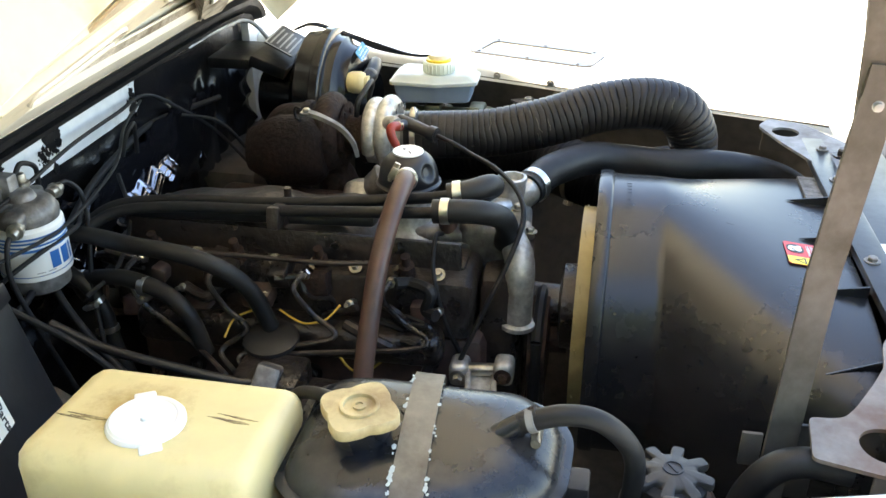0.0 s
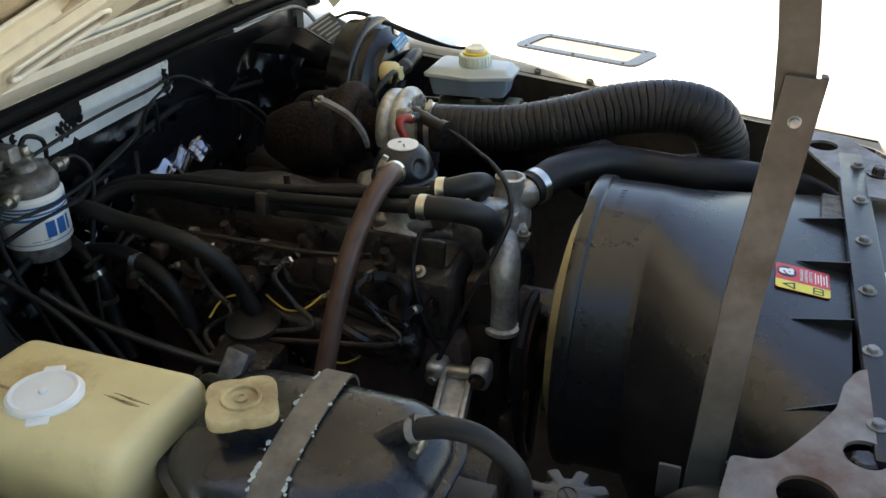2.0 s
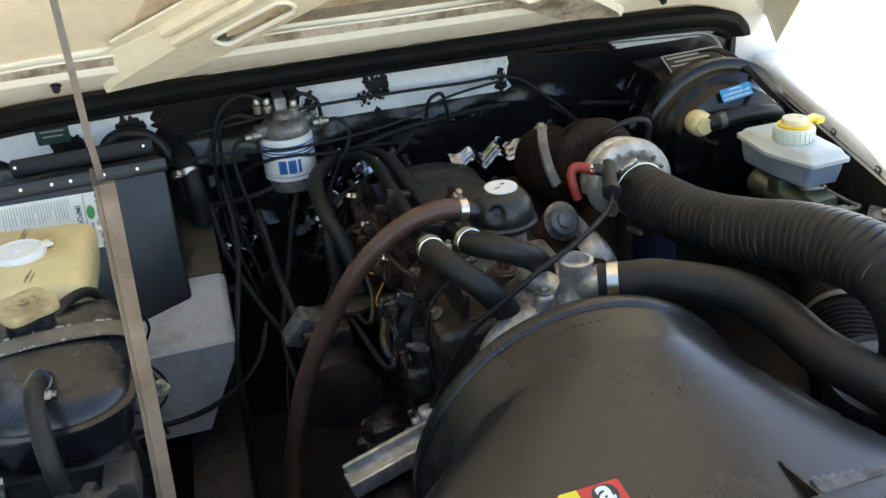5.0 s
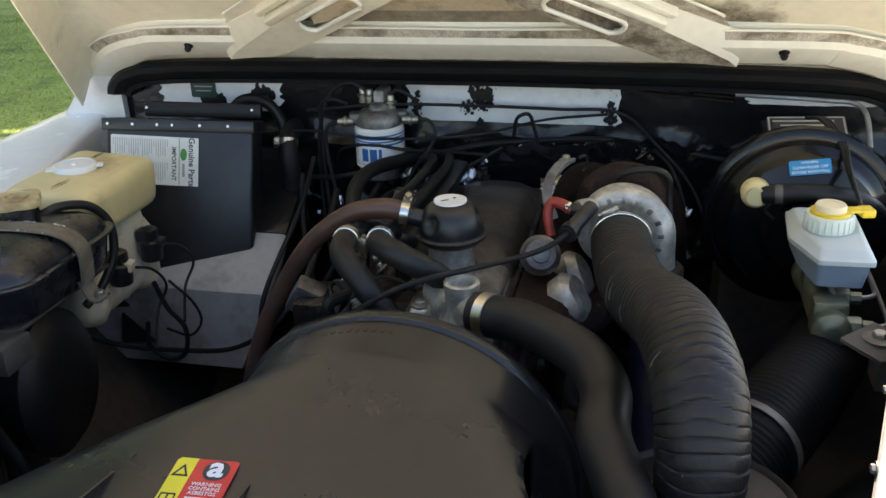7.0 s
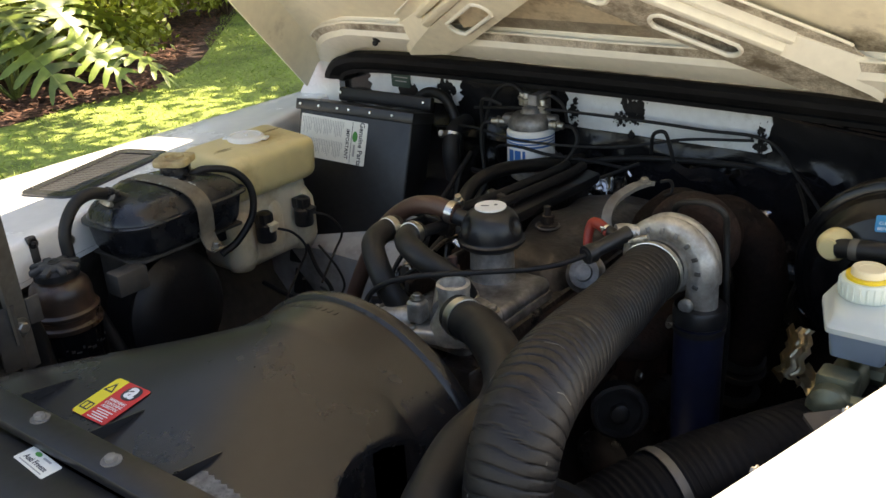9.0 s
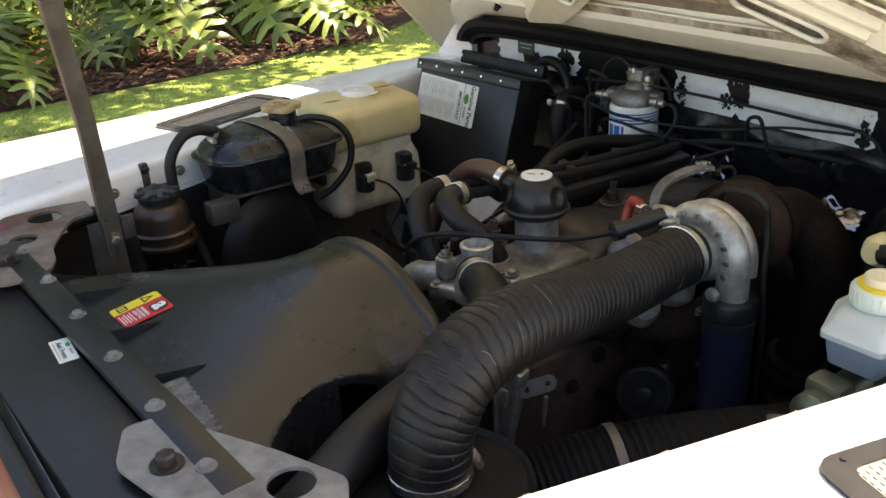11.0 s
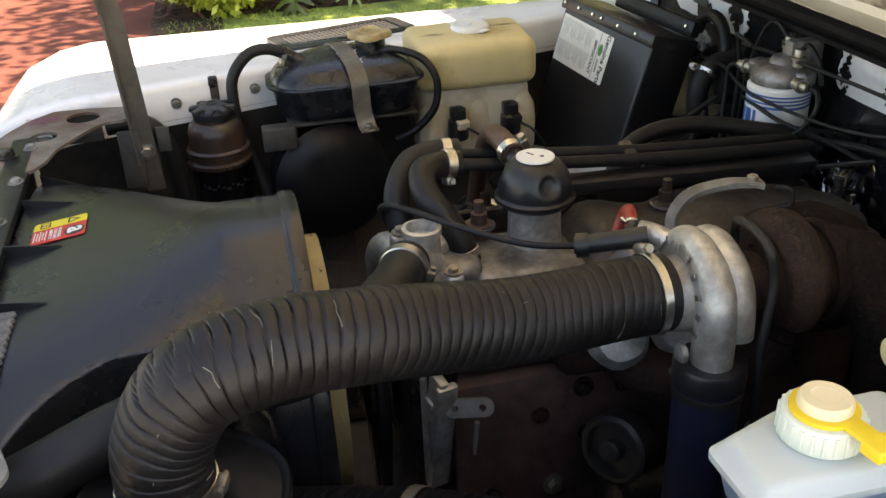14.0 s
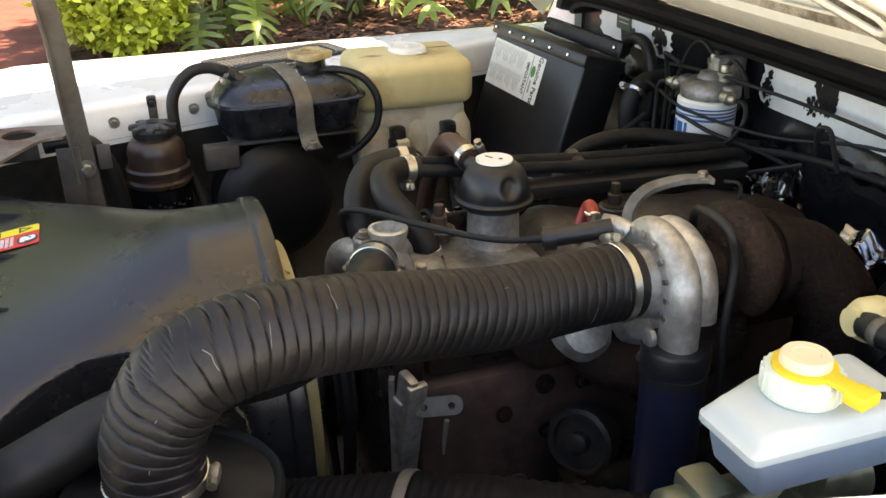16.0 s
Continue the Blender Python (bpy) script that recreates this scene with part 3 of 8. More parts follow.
def patch(name, x0, x1, z0, z1, y, material, ragged, seed, label, n=46, thick=0.0016):
    """A ragged-edged piece of bare paint or smeared coating on the bulkhead."""
    out = []
    for k in range(n):
        a = 2 * math.pi * k / n
        c, s_ = math.cos(a), math.sin(a)
        q = max(abs(c), abs(s_))
        x, z = c / q, s_ / q
        w = 1 + ragged * noise.noise(Vector((c * 3.1 + seed, s_ * 3.1, seed * 1.7))) + ragged * 0.6 * noise.noise(Vector((c * 9 + seed, s_ * 9, 4.0)))
        out.append(((x0 + x1) / 2 + (x1 - x0) / 2 * x * w, (z0 + z1) / 2 + (z1 - z0) / 2 * z * w))
    m = basis((0, y, 0), (1, 0, 0), (0, 0, 1))
    return part(name, Geo().plate(out, m, thick), material, bulkhead, label)


patch("bare_paint", -0.128, 0.240, 1.076, 1.143, 0.0945, M_BARE, 0.05, 2.0, "bare pale paint on the bulkhead")
patch("bare_paint", -0.60, -0.36, 1.085, 1.140, 0.0945, M_BARE, 0.12, 5.0, "bare pale paint on the bulkhead")
patch("bare_paint", 0.44, 0.64, 1.118, 1.142, 0.0945, M_BARE, 0.12, 9.0, "bare pale paint on the bulkhead")
random.seed(4)
for cx, cz, w, h, k in ((0.0, 1.115, 0.018, 0.032, 7), (0.017, 1.122, 0.012, 0.02, 6), (-0.022, 1.10, 0.01, 0.012, 4), (-0.112, 1.105, 0.012, 0.03, 5), (0.225, 1.10, 0.012, 0.03, 5), (-0.40, 1.12, 0.02, 0.02, 4), (-0.50, 1.10, 0.03, 0.014, 4)):
    g = Geo()
    for q in range(k * 11):
        ox, oz, r_ = random.gauss(0, 0.42) * w, random.gauss(0, 0.42) * h, w * random.choice((0.05, 0.08, 0.1, 0.14, 0.2, 0.34))
        sd = random.uniform(0, 60)
        out = [(cx + ox + r_ * (1 + 0.7 * noise.noise(Vector((math.cos(a) * 2, math.sin(a) * 2, sd)))) * math.cos(a), cz + oz + 1.3 * r_ * (1 + 0.7 * noise.noise(Vector((math.cos(a) * 2 + 5, math.sin(a) * 2, sd)))) * math.sin(a)) for a in (2 * math.pi * h_ / 11 for h_ in range(11))]
        g.plate(out, basis((0, 0.0926 - random.uniform(0, 0.0006), 0), (1, 0, 0), (0, 0, 1)), 0.0010)
    tagged(part("coating_smear", g, M_BULK, bulkhead, "splatter of black coating"), kind="stuff")
m = basis((-0.515, 0.0918, 1.13), (1, 0, 0), (0, 0, 1))
tag = part("bulkhead_label", Geo().plate(rounded(0.05, 0.045, 0.004), m, 0.001), mat("dark_green_label", (0.012, 0.05, 0.035), 0.4, bump=0, var=0.1), bulkhead, "small dark green label")
g = Geo()
for i in range(4):
    g.box((0.036 - 0.006 * (i % 2), 0.002, 0.0006), m @ pose(0, 0.014 - 0.008 * i, 0.0012))
tagged(part("print_bars", g, M_INKG, tag), kind="stuff")

# thin steel pipes clipped along the bulkhead, and the clip
for k in range(3):
    part("brake_pipe", Geo().tube([(-0.20, 0.08, 1.145 + 0.005 * k), (-0.1, 0.074, 1.148 + 0.0055 * k), (0.20, 0.074, 1.147 + 0.0055 * k), (0.30, 0.08, 1.135 + 0.006 * k), (0.42, 0.08, 1.125 + 0.007 * k)], 0.0022, 6), M_IRON, bulkhead)
part("pipe_clip", Geo().box((0.010, 0.008, 0.02), pose(0.195, 0.074, 1.152), 0.002), M_STEEL, bulkhead)
part("brake_pipe", Geo().tube([(0.42, 0.07, 1.14), (0.55, 0.06, 1.136), (0.595, 0.05, 1.134), (0.61, 0.03, 1.12), (0.615, 0.0, 1.08)], 0.004, 8), M_STEEL, bulkhead)

# plain cabin behind the scuttle: windscreen frame, roof and sides
cabin = part("cabin", Geo().box((1.56, 1.60, 0.045), pose(0, 1.085, 1.952), 0.018, 3).box((0.05, 1.6, 1.35), pose(-0.80, 1.085, 1.27), 0.015, 2).box((0.05, 1.6, 1.35), pose(0.80, 1.085, 1.27), 0.015, 2).box((1.56, 0.05, 0.16), pose(0, 0.315, 1.86), 0.012, 2).box((1.56, 0.05, 0.62), pose(0, 0.325, 0.90), 0.012, 2), M_WHITE, car, "white painted cabin behind the scuttle")
part("windscreen", Geo().box((1.50, 0.006, 0.60), pose(0, 0.315, 1.49), 0.001), M_MAT, cabin, "dark windscreen glass")

# bay floor, chassis rails and the cross member, deep in the dark
part("bay_floor", Geo().box((1.3, 1.1, 0.02), pose(0, -0.42, 0.50)), M_BAY, car)
for _s in (-1, 1):
    part("chassis_rail", Geo().box((0.09, 1.3, 0.14), pose(_s * 0.36, -0.45, 0.58), 0.01), M_BAY, car, "oily dark chassis rail")
    if _s > 0:
        part("footwell_panel", Geo().box((0.30, 0.13, 0.36), pose(0.56, 0.045, 0.72), 0.02, 2), M_BAY, car)
rings = []
for y, zt, zb in ((-0.198, 0.858, 0.715), (-0.190, 0.868, 0.712), (-0.092, 0.924, 0.73)):
    rings.append([(-0.64, y, zt), (-0.306, y, zt), (-0.300, y, zt - 0.004), (-0.298, y, zt - 0.012), (-0.362, y, zb), (-0.64, y, zb)])
part("footwell_box", grime(Geo().loft(rings), 0.0015, 14), M_PAINT, car, "pale painted footwell box with grime", 30)
rings = [[(-0.64, y, zt), (-0.302, y, zt), (-0.296, y, zt - 0.012), (-0.355, y, 0.74), (-0.64, y, 0.74)] for y, zt in ((-0.094, 0.926), (-0.09, 0.930), (0.0, 0.980), (0.088, 1.026))]
part("footwell_mat", grime(Geo().loft(rings), 0.003, 16), M_MAT, car, "black sound-deadening mat over the footwell", 30)
patch("bare_paint", -0.325, -0.265, 0.95, 1.055, 0.0945, M_BARE, 0.15, 13.0, "bare pale paint on the bulkhead")

# wheels and nose under the wings
for _s in (-1, 1):
    w = part("wheel", Geo().lathe((_s * 0.86, -0.52, 0.37), (-_s, 0, 0), [(0.20, 0.0), (0.33, 0.0), (0.365, 0.02), (0.37, 0.10), (0.365, 0.19), (0.33, 0.21), (0.20, 0.21)], 40), M_TYRE, car, "black front tyre")
    part("rim", Geo().lathe((_s * 0.84, -0.52, 0.37), (-_s, 0, 0), [(0.05, 0.03), (0.12, 0.05), (0.17, 0.02), (0.205, 0.0), (0.205, 0.18), (0.05, 0.18)], 32), M_WHITE, w)
part("nose_panel", Geo().box((0.80, 0.02, 0.50), pose(0, -1.085, 0.80), 0.008), M_PLAST, car, "black front grille panel")
part("grille_surround", Geo().box((1.50, 0.015, 0.42), pose(0, -1.055, 0.80), 0.005), M_WHITE, car)

# ---------------------------------------------------------------- bonnet, propped open
HINGE = Vector((0, 0.035, 1.10))
UP = Vector((0, -math.cos(radians(40.6)), math.sin(radians(40.6))))
BON = Matrix(((1, 0, 0, 0), (0, UP.y, UP.z, HINGE.y), (0, UP.z, -UP.y, HINGE.z), (0, 0, 0, 1)))   # x across, y up the slope, z out of the outer face


def half(v):
    return 0.735 - 0.295 * v


bonnet = part("bonnet", Geo().loft([[BON @ Vector((x, v, z)) for x, z in
     [(-half(v), 0.0), (-half(v) - 0.002, 0.055), (-half(v) + 0.010, 0.078), (-half(v) + 0.035, 0.088), (-0.3, 0.096), (0, 0.098), (0.3, 0.096), (half(v) - 0.035, 0.088), (half(v) - 0.010, 0.078), (half(v) + 0.002, 0.055), (half(v), 0.0),
      (half(v) - 0.003, 0.0), (half(v) - 0.004, 0.055), (half(v) - 0.014, 0.074), (half(v) - 0.04, 0.085), (0.3, 0.093), (0, 0.095), (-0.3, 0.093), (-half(v) + 0.04, 0.085), (-half(v) + 0.014, 0.074), (-half(v) + 0.004, 0.055), (-half(v) + 0.003, 0.0)]]
     for v in [0.0, 0.03] + [0.1 * i for i in range(1, 12)]]), M_BONNET, car, "open bonnet with a stained cream underside", 35)


def bonnet_rail():
    """The pressed rail along the bonnet's rear edge, which bends forward at both ends."""
    path = [(-0.722, -0.025), (-0.700, 0.005), (-0.668, 0.042), (-0.625, 0.078), (-0.565, 0.102), (-0.48, 0.112), (0, 0.112), (0.48, 0.112), (0.565, 0.102), (0.625, 0.078), (0.668, 0.042), (0.700, 0.005), (0.722, -0.025)]
    ln, _ = smooth_line([Vector((x, v, 0)) for x, v in path], [1] * len(path), 6)
    rr = []
    for i, p in enumerate(ln):
        t = (ln[min(i + 1, len(ln) - 1)] - ln[max(i - 1, 0)]).normalized()
        nr = Vector((-t.y, t.x, 0))
        sec = [(-0.048, 0.088), (-0.046, 0.078), (-0.036, 0.066), (-0.026, 0.062), (0.018, 0.062), (0.028, 0.068), (0.034, 0.080), (0.042, 0.086), (0.042, 0.0925), (-0.048, 0.0925)]
        rr.append([BON @ (p + nr * a + Vector((0, 0, b))) for a, b in sec])
    rail = part("rear_rail", Geo().loft(rr), M_RAIL, bonnet, "cream pressed rail under the bonnet", 30)
    for s in (-1, 1):
        g = Geo().lathe(BON @ Vector((s * 0.475, 0.118, 0.064)), -(BON.to_3x3() @ Vector((0, 0, 1))), [(0.008, -0.002), (0.008, 0.003), (0.005, 0.005), (0.006, 0.009), (0.004, 0.013)], 12)
        part("rubber_stop", g, M_SEAL, rail, "black rubber bump stop")
    # grimy flange in front of the rail with its bright rolled edge, and the dirty rear slope
    def strip(sec, lo, hi):
        rings = []
        for i, p in enumerate(ln):
            if lo <= p.x <= hi:
                t = (ln[min(i + 1, len(ln) - 1)] - ln[max(i - 1, 0)]).normalized()
                nr = Vector((-t.y, t.x, 0))
                wave = 0.004 * max(0.0, math.sin(p.x * 10.5 + 1.2)) ** 6
                rings.append([BON @ (p + nr * (a - (wave if a > 0.04 else 0)) + Vector((0, 0, b))) for a, b in sec])
        return rings
    part("rail_flange", Geo().loft(strip([(0.025, 0.0672), (0.045, 0.0742), (0.045, 0.0762), (0.025, 0.0692)], -0.66, 0.66)), M_GRIMY, rail, "grimy flange of the rail")
    part("flange_edge", Geo().tube([sum(r, Vector()) / 4 for r in strip([(0.0445, 0.0738), (0.046, 0.0738), (0.046, 0.0752), (0.0445, 0.0752)], -0.66, 0.66)], 0.0019, 8, raw=True), M_RAIL, rail)
    part("dirty_slope", Geo().loft(strip([(-0.0475, 0.0865), (-0.0468, 0.0768), (-0.0365, 0.0648), (-0.0300, 0.0618), (-0.0300, 0.0630), (-0.0350, 0.0670), (-0.0440, 0.0780), (-0.0440, 0.0870)], -0.33, 0.64)), M_GRIMY, rail, "grime along the rail's rear slope")


def bonnet_brace(s):
    """A diagonal pressed-steel brace: grimy face with a long hole, cream flank, ridges and a thin flange."""
    a, d, o = Vector((s * 0.380, 0.092)), Vector((-s * 0.804, 0.595)), Vector((s * 0.595, 0.804))
    m = BON @ Matrix(((d.x, o.x, 0, a.x), (d.y, o.y, 0, a.y), (0, 0, -1, 0.090), (0, 0, 0, 1)))   # u along, p outwards, h down from the skin
    face_mat, side_mat = (M_GRIMY, M_RAIL) if s > 0 else (M_BONNET, M_BONNET)
    end = 0.52
    outline = [(0.050, -0.030), (-0.031, 0.012), (-0.010, 0.019), (0.030, 0.023), (0.130, 0.030), (end, 0.030), (end, -0.036), (0.160, -0.040), (0.100, -0.037)]
    hole = rounded(0.130, 0.037, 0.017, 6, 0.232, -0.004)
    hole2 = rounded(0.120, 0.036, 0.017, 6, 0.42, -0.002)
    br = part("brace", Geo().plate(outline, m @ pose(0, 0, 0.029), 0.005, [hole, hole2]), face_mat, bonnet, "stained pressed-steel brace with long holes")
    g = Geo()
    for cx, cy, hl in ((0.232, -0.004, 0.130), (0.42, -0.002, 0.120)):
        out = [m @ Vector((x, y, 0.034)) for x, y in rounded(hl, 0.037, 0.017, 6, cx, cy)]
        g.tube(out + [out[0]], 0.0036, 8, n=2)
    part("hole_rim", g, M_RAIL, br, "bright rolled rim of the hole")
    flank = [((-0.031, 0.012, 0.034), (-0.003, 0.067, 0.012)), ((-0.010, 0.019, 0.034), (0.010, 0.066, 0.012)), ((0.030, 0.023, 0.034), (0.040, 0.063, 0.013)), ((0.132, 0.030, 0.034), (0.132, 0.058, 0.016))]
    part("flank", Geo().loft([[m @ Vector(p), m @ Vector(q), m @ (Vector(q) - Vector((0, 0.001, 0.004))), m @ (Vector(p) - Vector((0, 0.001, 0.004)))] for p, q in flank]), side_mat, br, "clean cream flank of the brace")
    part("ridge", Geo().box((end - 0.125, 0.014, 0.030), m @ pose((end + 0.125) / 2, 0.0385, 0.0215), 0.003, 2), side_mat, br)
    part("ridge", Geo().box((end - 0.120, 0.012, 0.020), m @ pose((end + 0.120) / 2, 0.0550, 0.0165), 0.003, 2), side_mat, br)
    part("side_flange", Geo().plate([(0.020, 0.058), (0.045, 0.070), (0.060, 0.082), (end, 0.082), (end, 0.056), (0.10, 0.056)], m @ pose(0, 0, 0.009), 0.003), face_mat, br)
    part("flange_edge", Geo().tube([m @ Vector(p) for p in ((0.056, 0.080, 0.012), (0.070, 0.0822, 0.012), (0.20, 0.0822, 0.012), (end, 0.0822, 0.012))], 0.0022, 8), M_RAIL, br)
    part("inner_side", Geo().box((end - 0.06, 0.003, 0.034), m @ pose((end + 0.06) / 2, -0.0370, 0.016)), face_mat, br)


bonnet_rail()
bonnet_brace(-1)
bonnet_brace(1)
for tip in ([(0.083, 0.236), (0.136, 0.297), (0.17, 0.42), (0.0, 0.42), (0.073, 0.311)], [(-0.229, 0.186), (-0.177, 0.201), (-0.098, 0.261), (-0.05, 0.40), (-0.21, 0.40)]):
    part("gusset", Geo().plate(tip, BON @ pose(0, 0, 0.064), 0.003), M_TANSKIN, bonnet, "stained sheet-metal gusset between the braces")
g = Geo().loft([[BON @ Vector((x, v, z)) for x, z in ((-0.36, 0.088), (0.30, 0.088), (0.30, 0.0925), (-0.36, 0.0925))] for v in (0.12, 0.15, 0.188)])
part("oil_band", g, M_OILED, bonnet, "oil-soaked band in front of the rail")
g = Geo().loft([[BON @ Vector((x, v, z)) for x, z in ((-0.36 + 0.5 * (v - 0.19), 0.0868), (0.26 - 0.4 * (v - 0.19), 0.0868), (0.26 - 0.4 * (v - 0.19), 0.0925), (-0.36 + 0.5 * (v - 0.19), 0.0925))] for v in (0.188, 0.194, 0.30, 0.42, 0.60)])
part("centre_skin", g, M_TANSKIN, bonnet, "tan stained skin between the braces")
for _s in (-1, 1):
    out = [(0.672, 0.90), (0.80, 0.90), (0.80, 1.074), (0.765, 1.12), (0.715, 1.165), (0.66, 1.19), (0.60, 1.20), (0.60, 1.172), (0.645, 1.160), (0.668, 1.140), (0.676, 1.118)]
    part("scuttle_corner", Geo().plate([(_s * x, z) for x, z in (out if _s > 0 else out[::-1])], basis((0, 0.092, 0), (1, 0, 0), (0, 0, 1)), 0.016), M_WHITE, car, "white painted corner of the scuttle")
    part("hinge", Geo().box((0.06, 0.05, 0.02), pose(_s * 0.60, 0.10, 1.185, 0, 0, 0), 0.004), M_WHITE, car)

# ---------------------------------------------------------------- bonnet stay
stay = thing("bonnet_stay", (-0.386, -0.834, 0.96), "worn grey steel stay bar that props the bonnet", "bonnet stay")


def flat_bar(pts, w, t, wide):
    """A flat bar along pts, wide along the given way."""
    rings = []
    pts = [Vector(p) for p in pts]
    for i, p in enumerate(pts):
        tg = (pts[min(i + 1, len(pts) - 1)] - pts[max(i - 1, 0)]).normalized()
        a = (Vector(wide) - tg * Vector(wide).dot(tg)).normalized() * w / 2
        b = tg.cross(a).normalized() * t / 2
        rings.append([p - a - b, p + a - b, p + a + b, p - a + b])
    return Geo().loft(rings)


part("lower_bar", flat_bar([(-0.367, -0.830, 0.955), (-0.362, -0.833, 1.02), (-0.349, -0.841, 1.2), (-0.338, -0.858, 1.375)], 0.0258, 0.004, (-0.14, 0.99, 0)), M_STAY, stay)
part("upper_bar", flat_bar([(-0.334, -0.856, 1.325), (-0.337, -0.850, 1.40), (-0.338, -0.830, 1.55), (-0.332, -0.798, 1.84)], 0.0258, 0.004, (-0.14, 0.99, 0)), M_STAY, stay)
part("edge_flange", flat_bar([(-0.355, -0.846, 1.0), (-0.342, -0.854, 1.2), (-0.331, -0.871, 1.375)], 0.009, 0.0035, (0.99, 0.14, 0)), M_STAY, stay)
part("pivot_rivet", Geo().lathe((-0.3405, -0.856, 1.344), (-0.99, -0.14, 0), [(0.0052, 0), (0.0050, 0.0012), (0.0038, 0.0016), (0.0034, 0.0034), (0.0015, 0.004)], 20), M_STEEL, stay, "small round rivet")
bolt(stay, (-0.3595, -0.834, 1.018), (0.99, 0.14, 0), 0.008, 0.008, "pivot_bolt", M_BOLT)
part("stay_bracket", Geo().box((0.004, 0.030, 0.085), pose(-0.354, -0.853, 1.010), 0.001).box((0.004, 0.018, 0.036), pose(-0.368, -0.808, 1.030), 0.001), M_BAY, stay, "dull bracket that carries the stay")
bh0 = thing("grommet_hose", (-0.40, -0.80, 0.93), "thick black hose that passes under the corner bracket", "hose")
part("hose", Geo().tube([(-0.402, -0.885, 1.046), (-0.40, -0.850, 1.048), (-0.40, -0.825, 1.038), (-0.40, -0.808, 1.010), (-0.40, -0.800, 0.975), (-0.40, -0.795, 0.92)], 0.0135, 16), M_RUBBER, bh0)

# ---------------------------------------------------------------- front: radiator, cowl, brackets
radiator = thing("radiator", (0, -1.0, 0.55), "black radiator with a bolted top bar behind the grille", "radiator")
part("core", Geo().box((0.62, 0.06, 0.50), pose(0, -1.005, 0.79), 0.004), M_PLAST, radiator)
part("top_bar", Geo().box((0.66, 0.035, 0.012), pose(0, -0.968, 1.061, 0, 0, 2), 0.003), M_PLAST, radiator)
part("top_tray", Geo().box((0.66, 0.085, 0.008), pose(0, -1.027, 1.050, 0, 0, 2), 0.003), M_PLAST, radiator)
for _x in (-0.285, -0.172, -0.057, 0.059, 0.172, 0.285):
    bolt(radiator, (_x, -0.966, 1.067), (0, 0, 1), 0.0058, 0.005, "bar_bolt", M_BRKT)
m = basis((-0.013, -0.9965, 1.0545), (0.998, -0.06, 0), (0.06, 0.998, 0))
lab = part("antifreeze_label", Geo().plate(rounded(0.053, 0.020, 0.0015), m, 0.0006), M_PAPER, radiator, "small white antifreeze label")
letters("Anti Freeze", 0.0082, m @ pose(0, -0.0018, 0.0008), M_INK, lab)
part("emblem", Geo().plate(circle(-0.010, 0.0062, 0.0050, 18, 0.0024), m @ pose(0, 0, 0.0006), 0.0003), M_GREEN, lab)
part("print_bars", Geo().box((0.013, 0.002, 0.0003), m @ pose(0.006, 0.0062, 0.0008)).box((0.040, 0.0010, 0.0003), m @ pose(0, -0.0072, 0.0008)), M_INKG, lab)

cowl = thing("fan_cowl", (0.04, -0.8, 0.70), "dusty black plastic fan cowl between radiator and engine", "fan cowl")
CX, CZ, CR = 0.052, 0.901, 0.189


def cowl_ring(y, k, grow=0.0, n=280):
    """Section of the cowl: k 0 is the rounded box at the radiator, 1 the fan's ring."""
    out = []
    for i in range(n):
        a = 2 * math.pi * i / n
        c, s = math.cos(a), math.sin(a)
        e = 4.5
        q = (abs(c) ** e + abs(s) ** e) ** (-1 / e)
        bx, bz = 0.005 + (0.315) * c * q, 0.815 + 0.238 * s * q
        rx, rz = CX + CR * c, CZ + CR * s
        px, pz = (bx + (rx - bx) * k) + grow * c, (bz + (rz - bz) * k) + grow * s
        dy = y + 0.80
        px = min(px, 0.204 + (5.0 * dy * dy if dy < 0 else 14.0 * max(0.0, dy - 0.05) ** 2)) if y > -0.945 else px
        out.append((px, y, pz))
    return out


def cowl_k(y):
    """How far the section has turned from box to ring: straight sides, then a plain cylinder."""
    return min(1.0, max(0.0, (y + 0.95) / 0.215)) ** 1.35


ys = [-0.95 + 0.215 * i / 70 for i in range(71)]
rings = [cowl_ring(-0.952, 0.0)] + [cowl_ring(y, cowl_k(y)) for y in ys]
rings += [cowl_ring(-0.735 + 0.008 * i, 1, 0.0) for i in range(1, 8)] + [cowl_ring(-0.671, 1, 0.0), cowl_ring(-0.669, 1, 0.0035), cowl_ring(-0.667, 1, 0.004), cowl_ring(-0.655, 1, 0.004), cowl_ring(-0.652, 1, 0.002), cowl_ring(-0.652, 1, -0.003)]
rings += [cowl_ring(-0.710, 1, -0.004)] + [cowl_ring(y, cowl_k(y), -0.005) for y in ys[::-2]]
part("cowl_shell", Geo().loft(rings, True, (False, False)), M_COWL, cowl, "", 50)


def on_cowl(x, y):
    """Height of the cowl's top over a place in the plan."""
    ring = [p for p in cowl_ring(y, cowl_k(y)) if p[2] > 0.86]
    ring.sort(key=lambda p: p[0])
    for a, b in zip(ring, ring[1:]):
        if a[0] <= x <= b[0] and b[0] > a[0]:
            return a[2] + (b[2] - a[2]) * (x - a[0]) / (b[0] - a[0])
    return ring[-1][2]


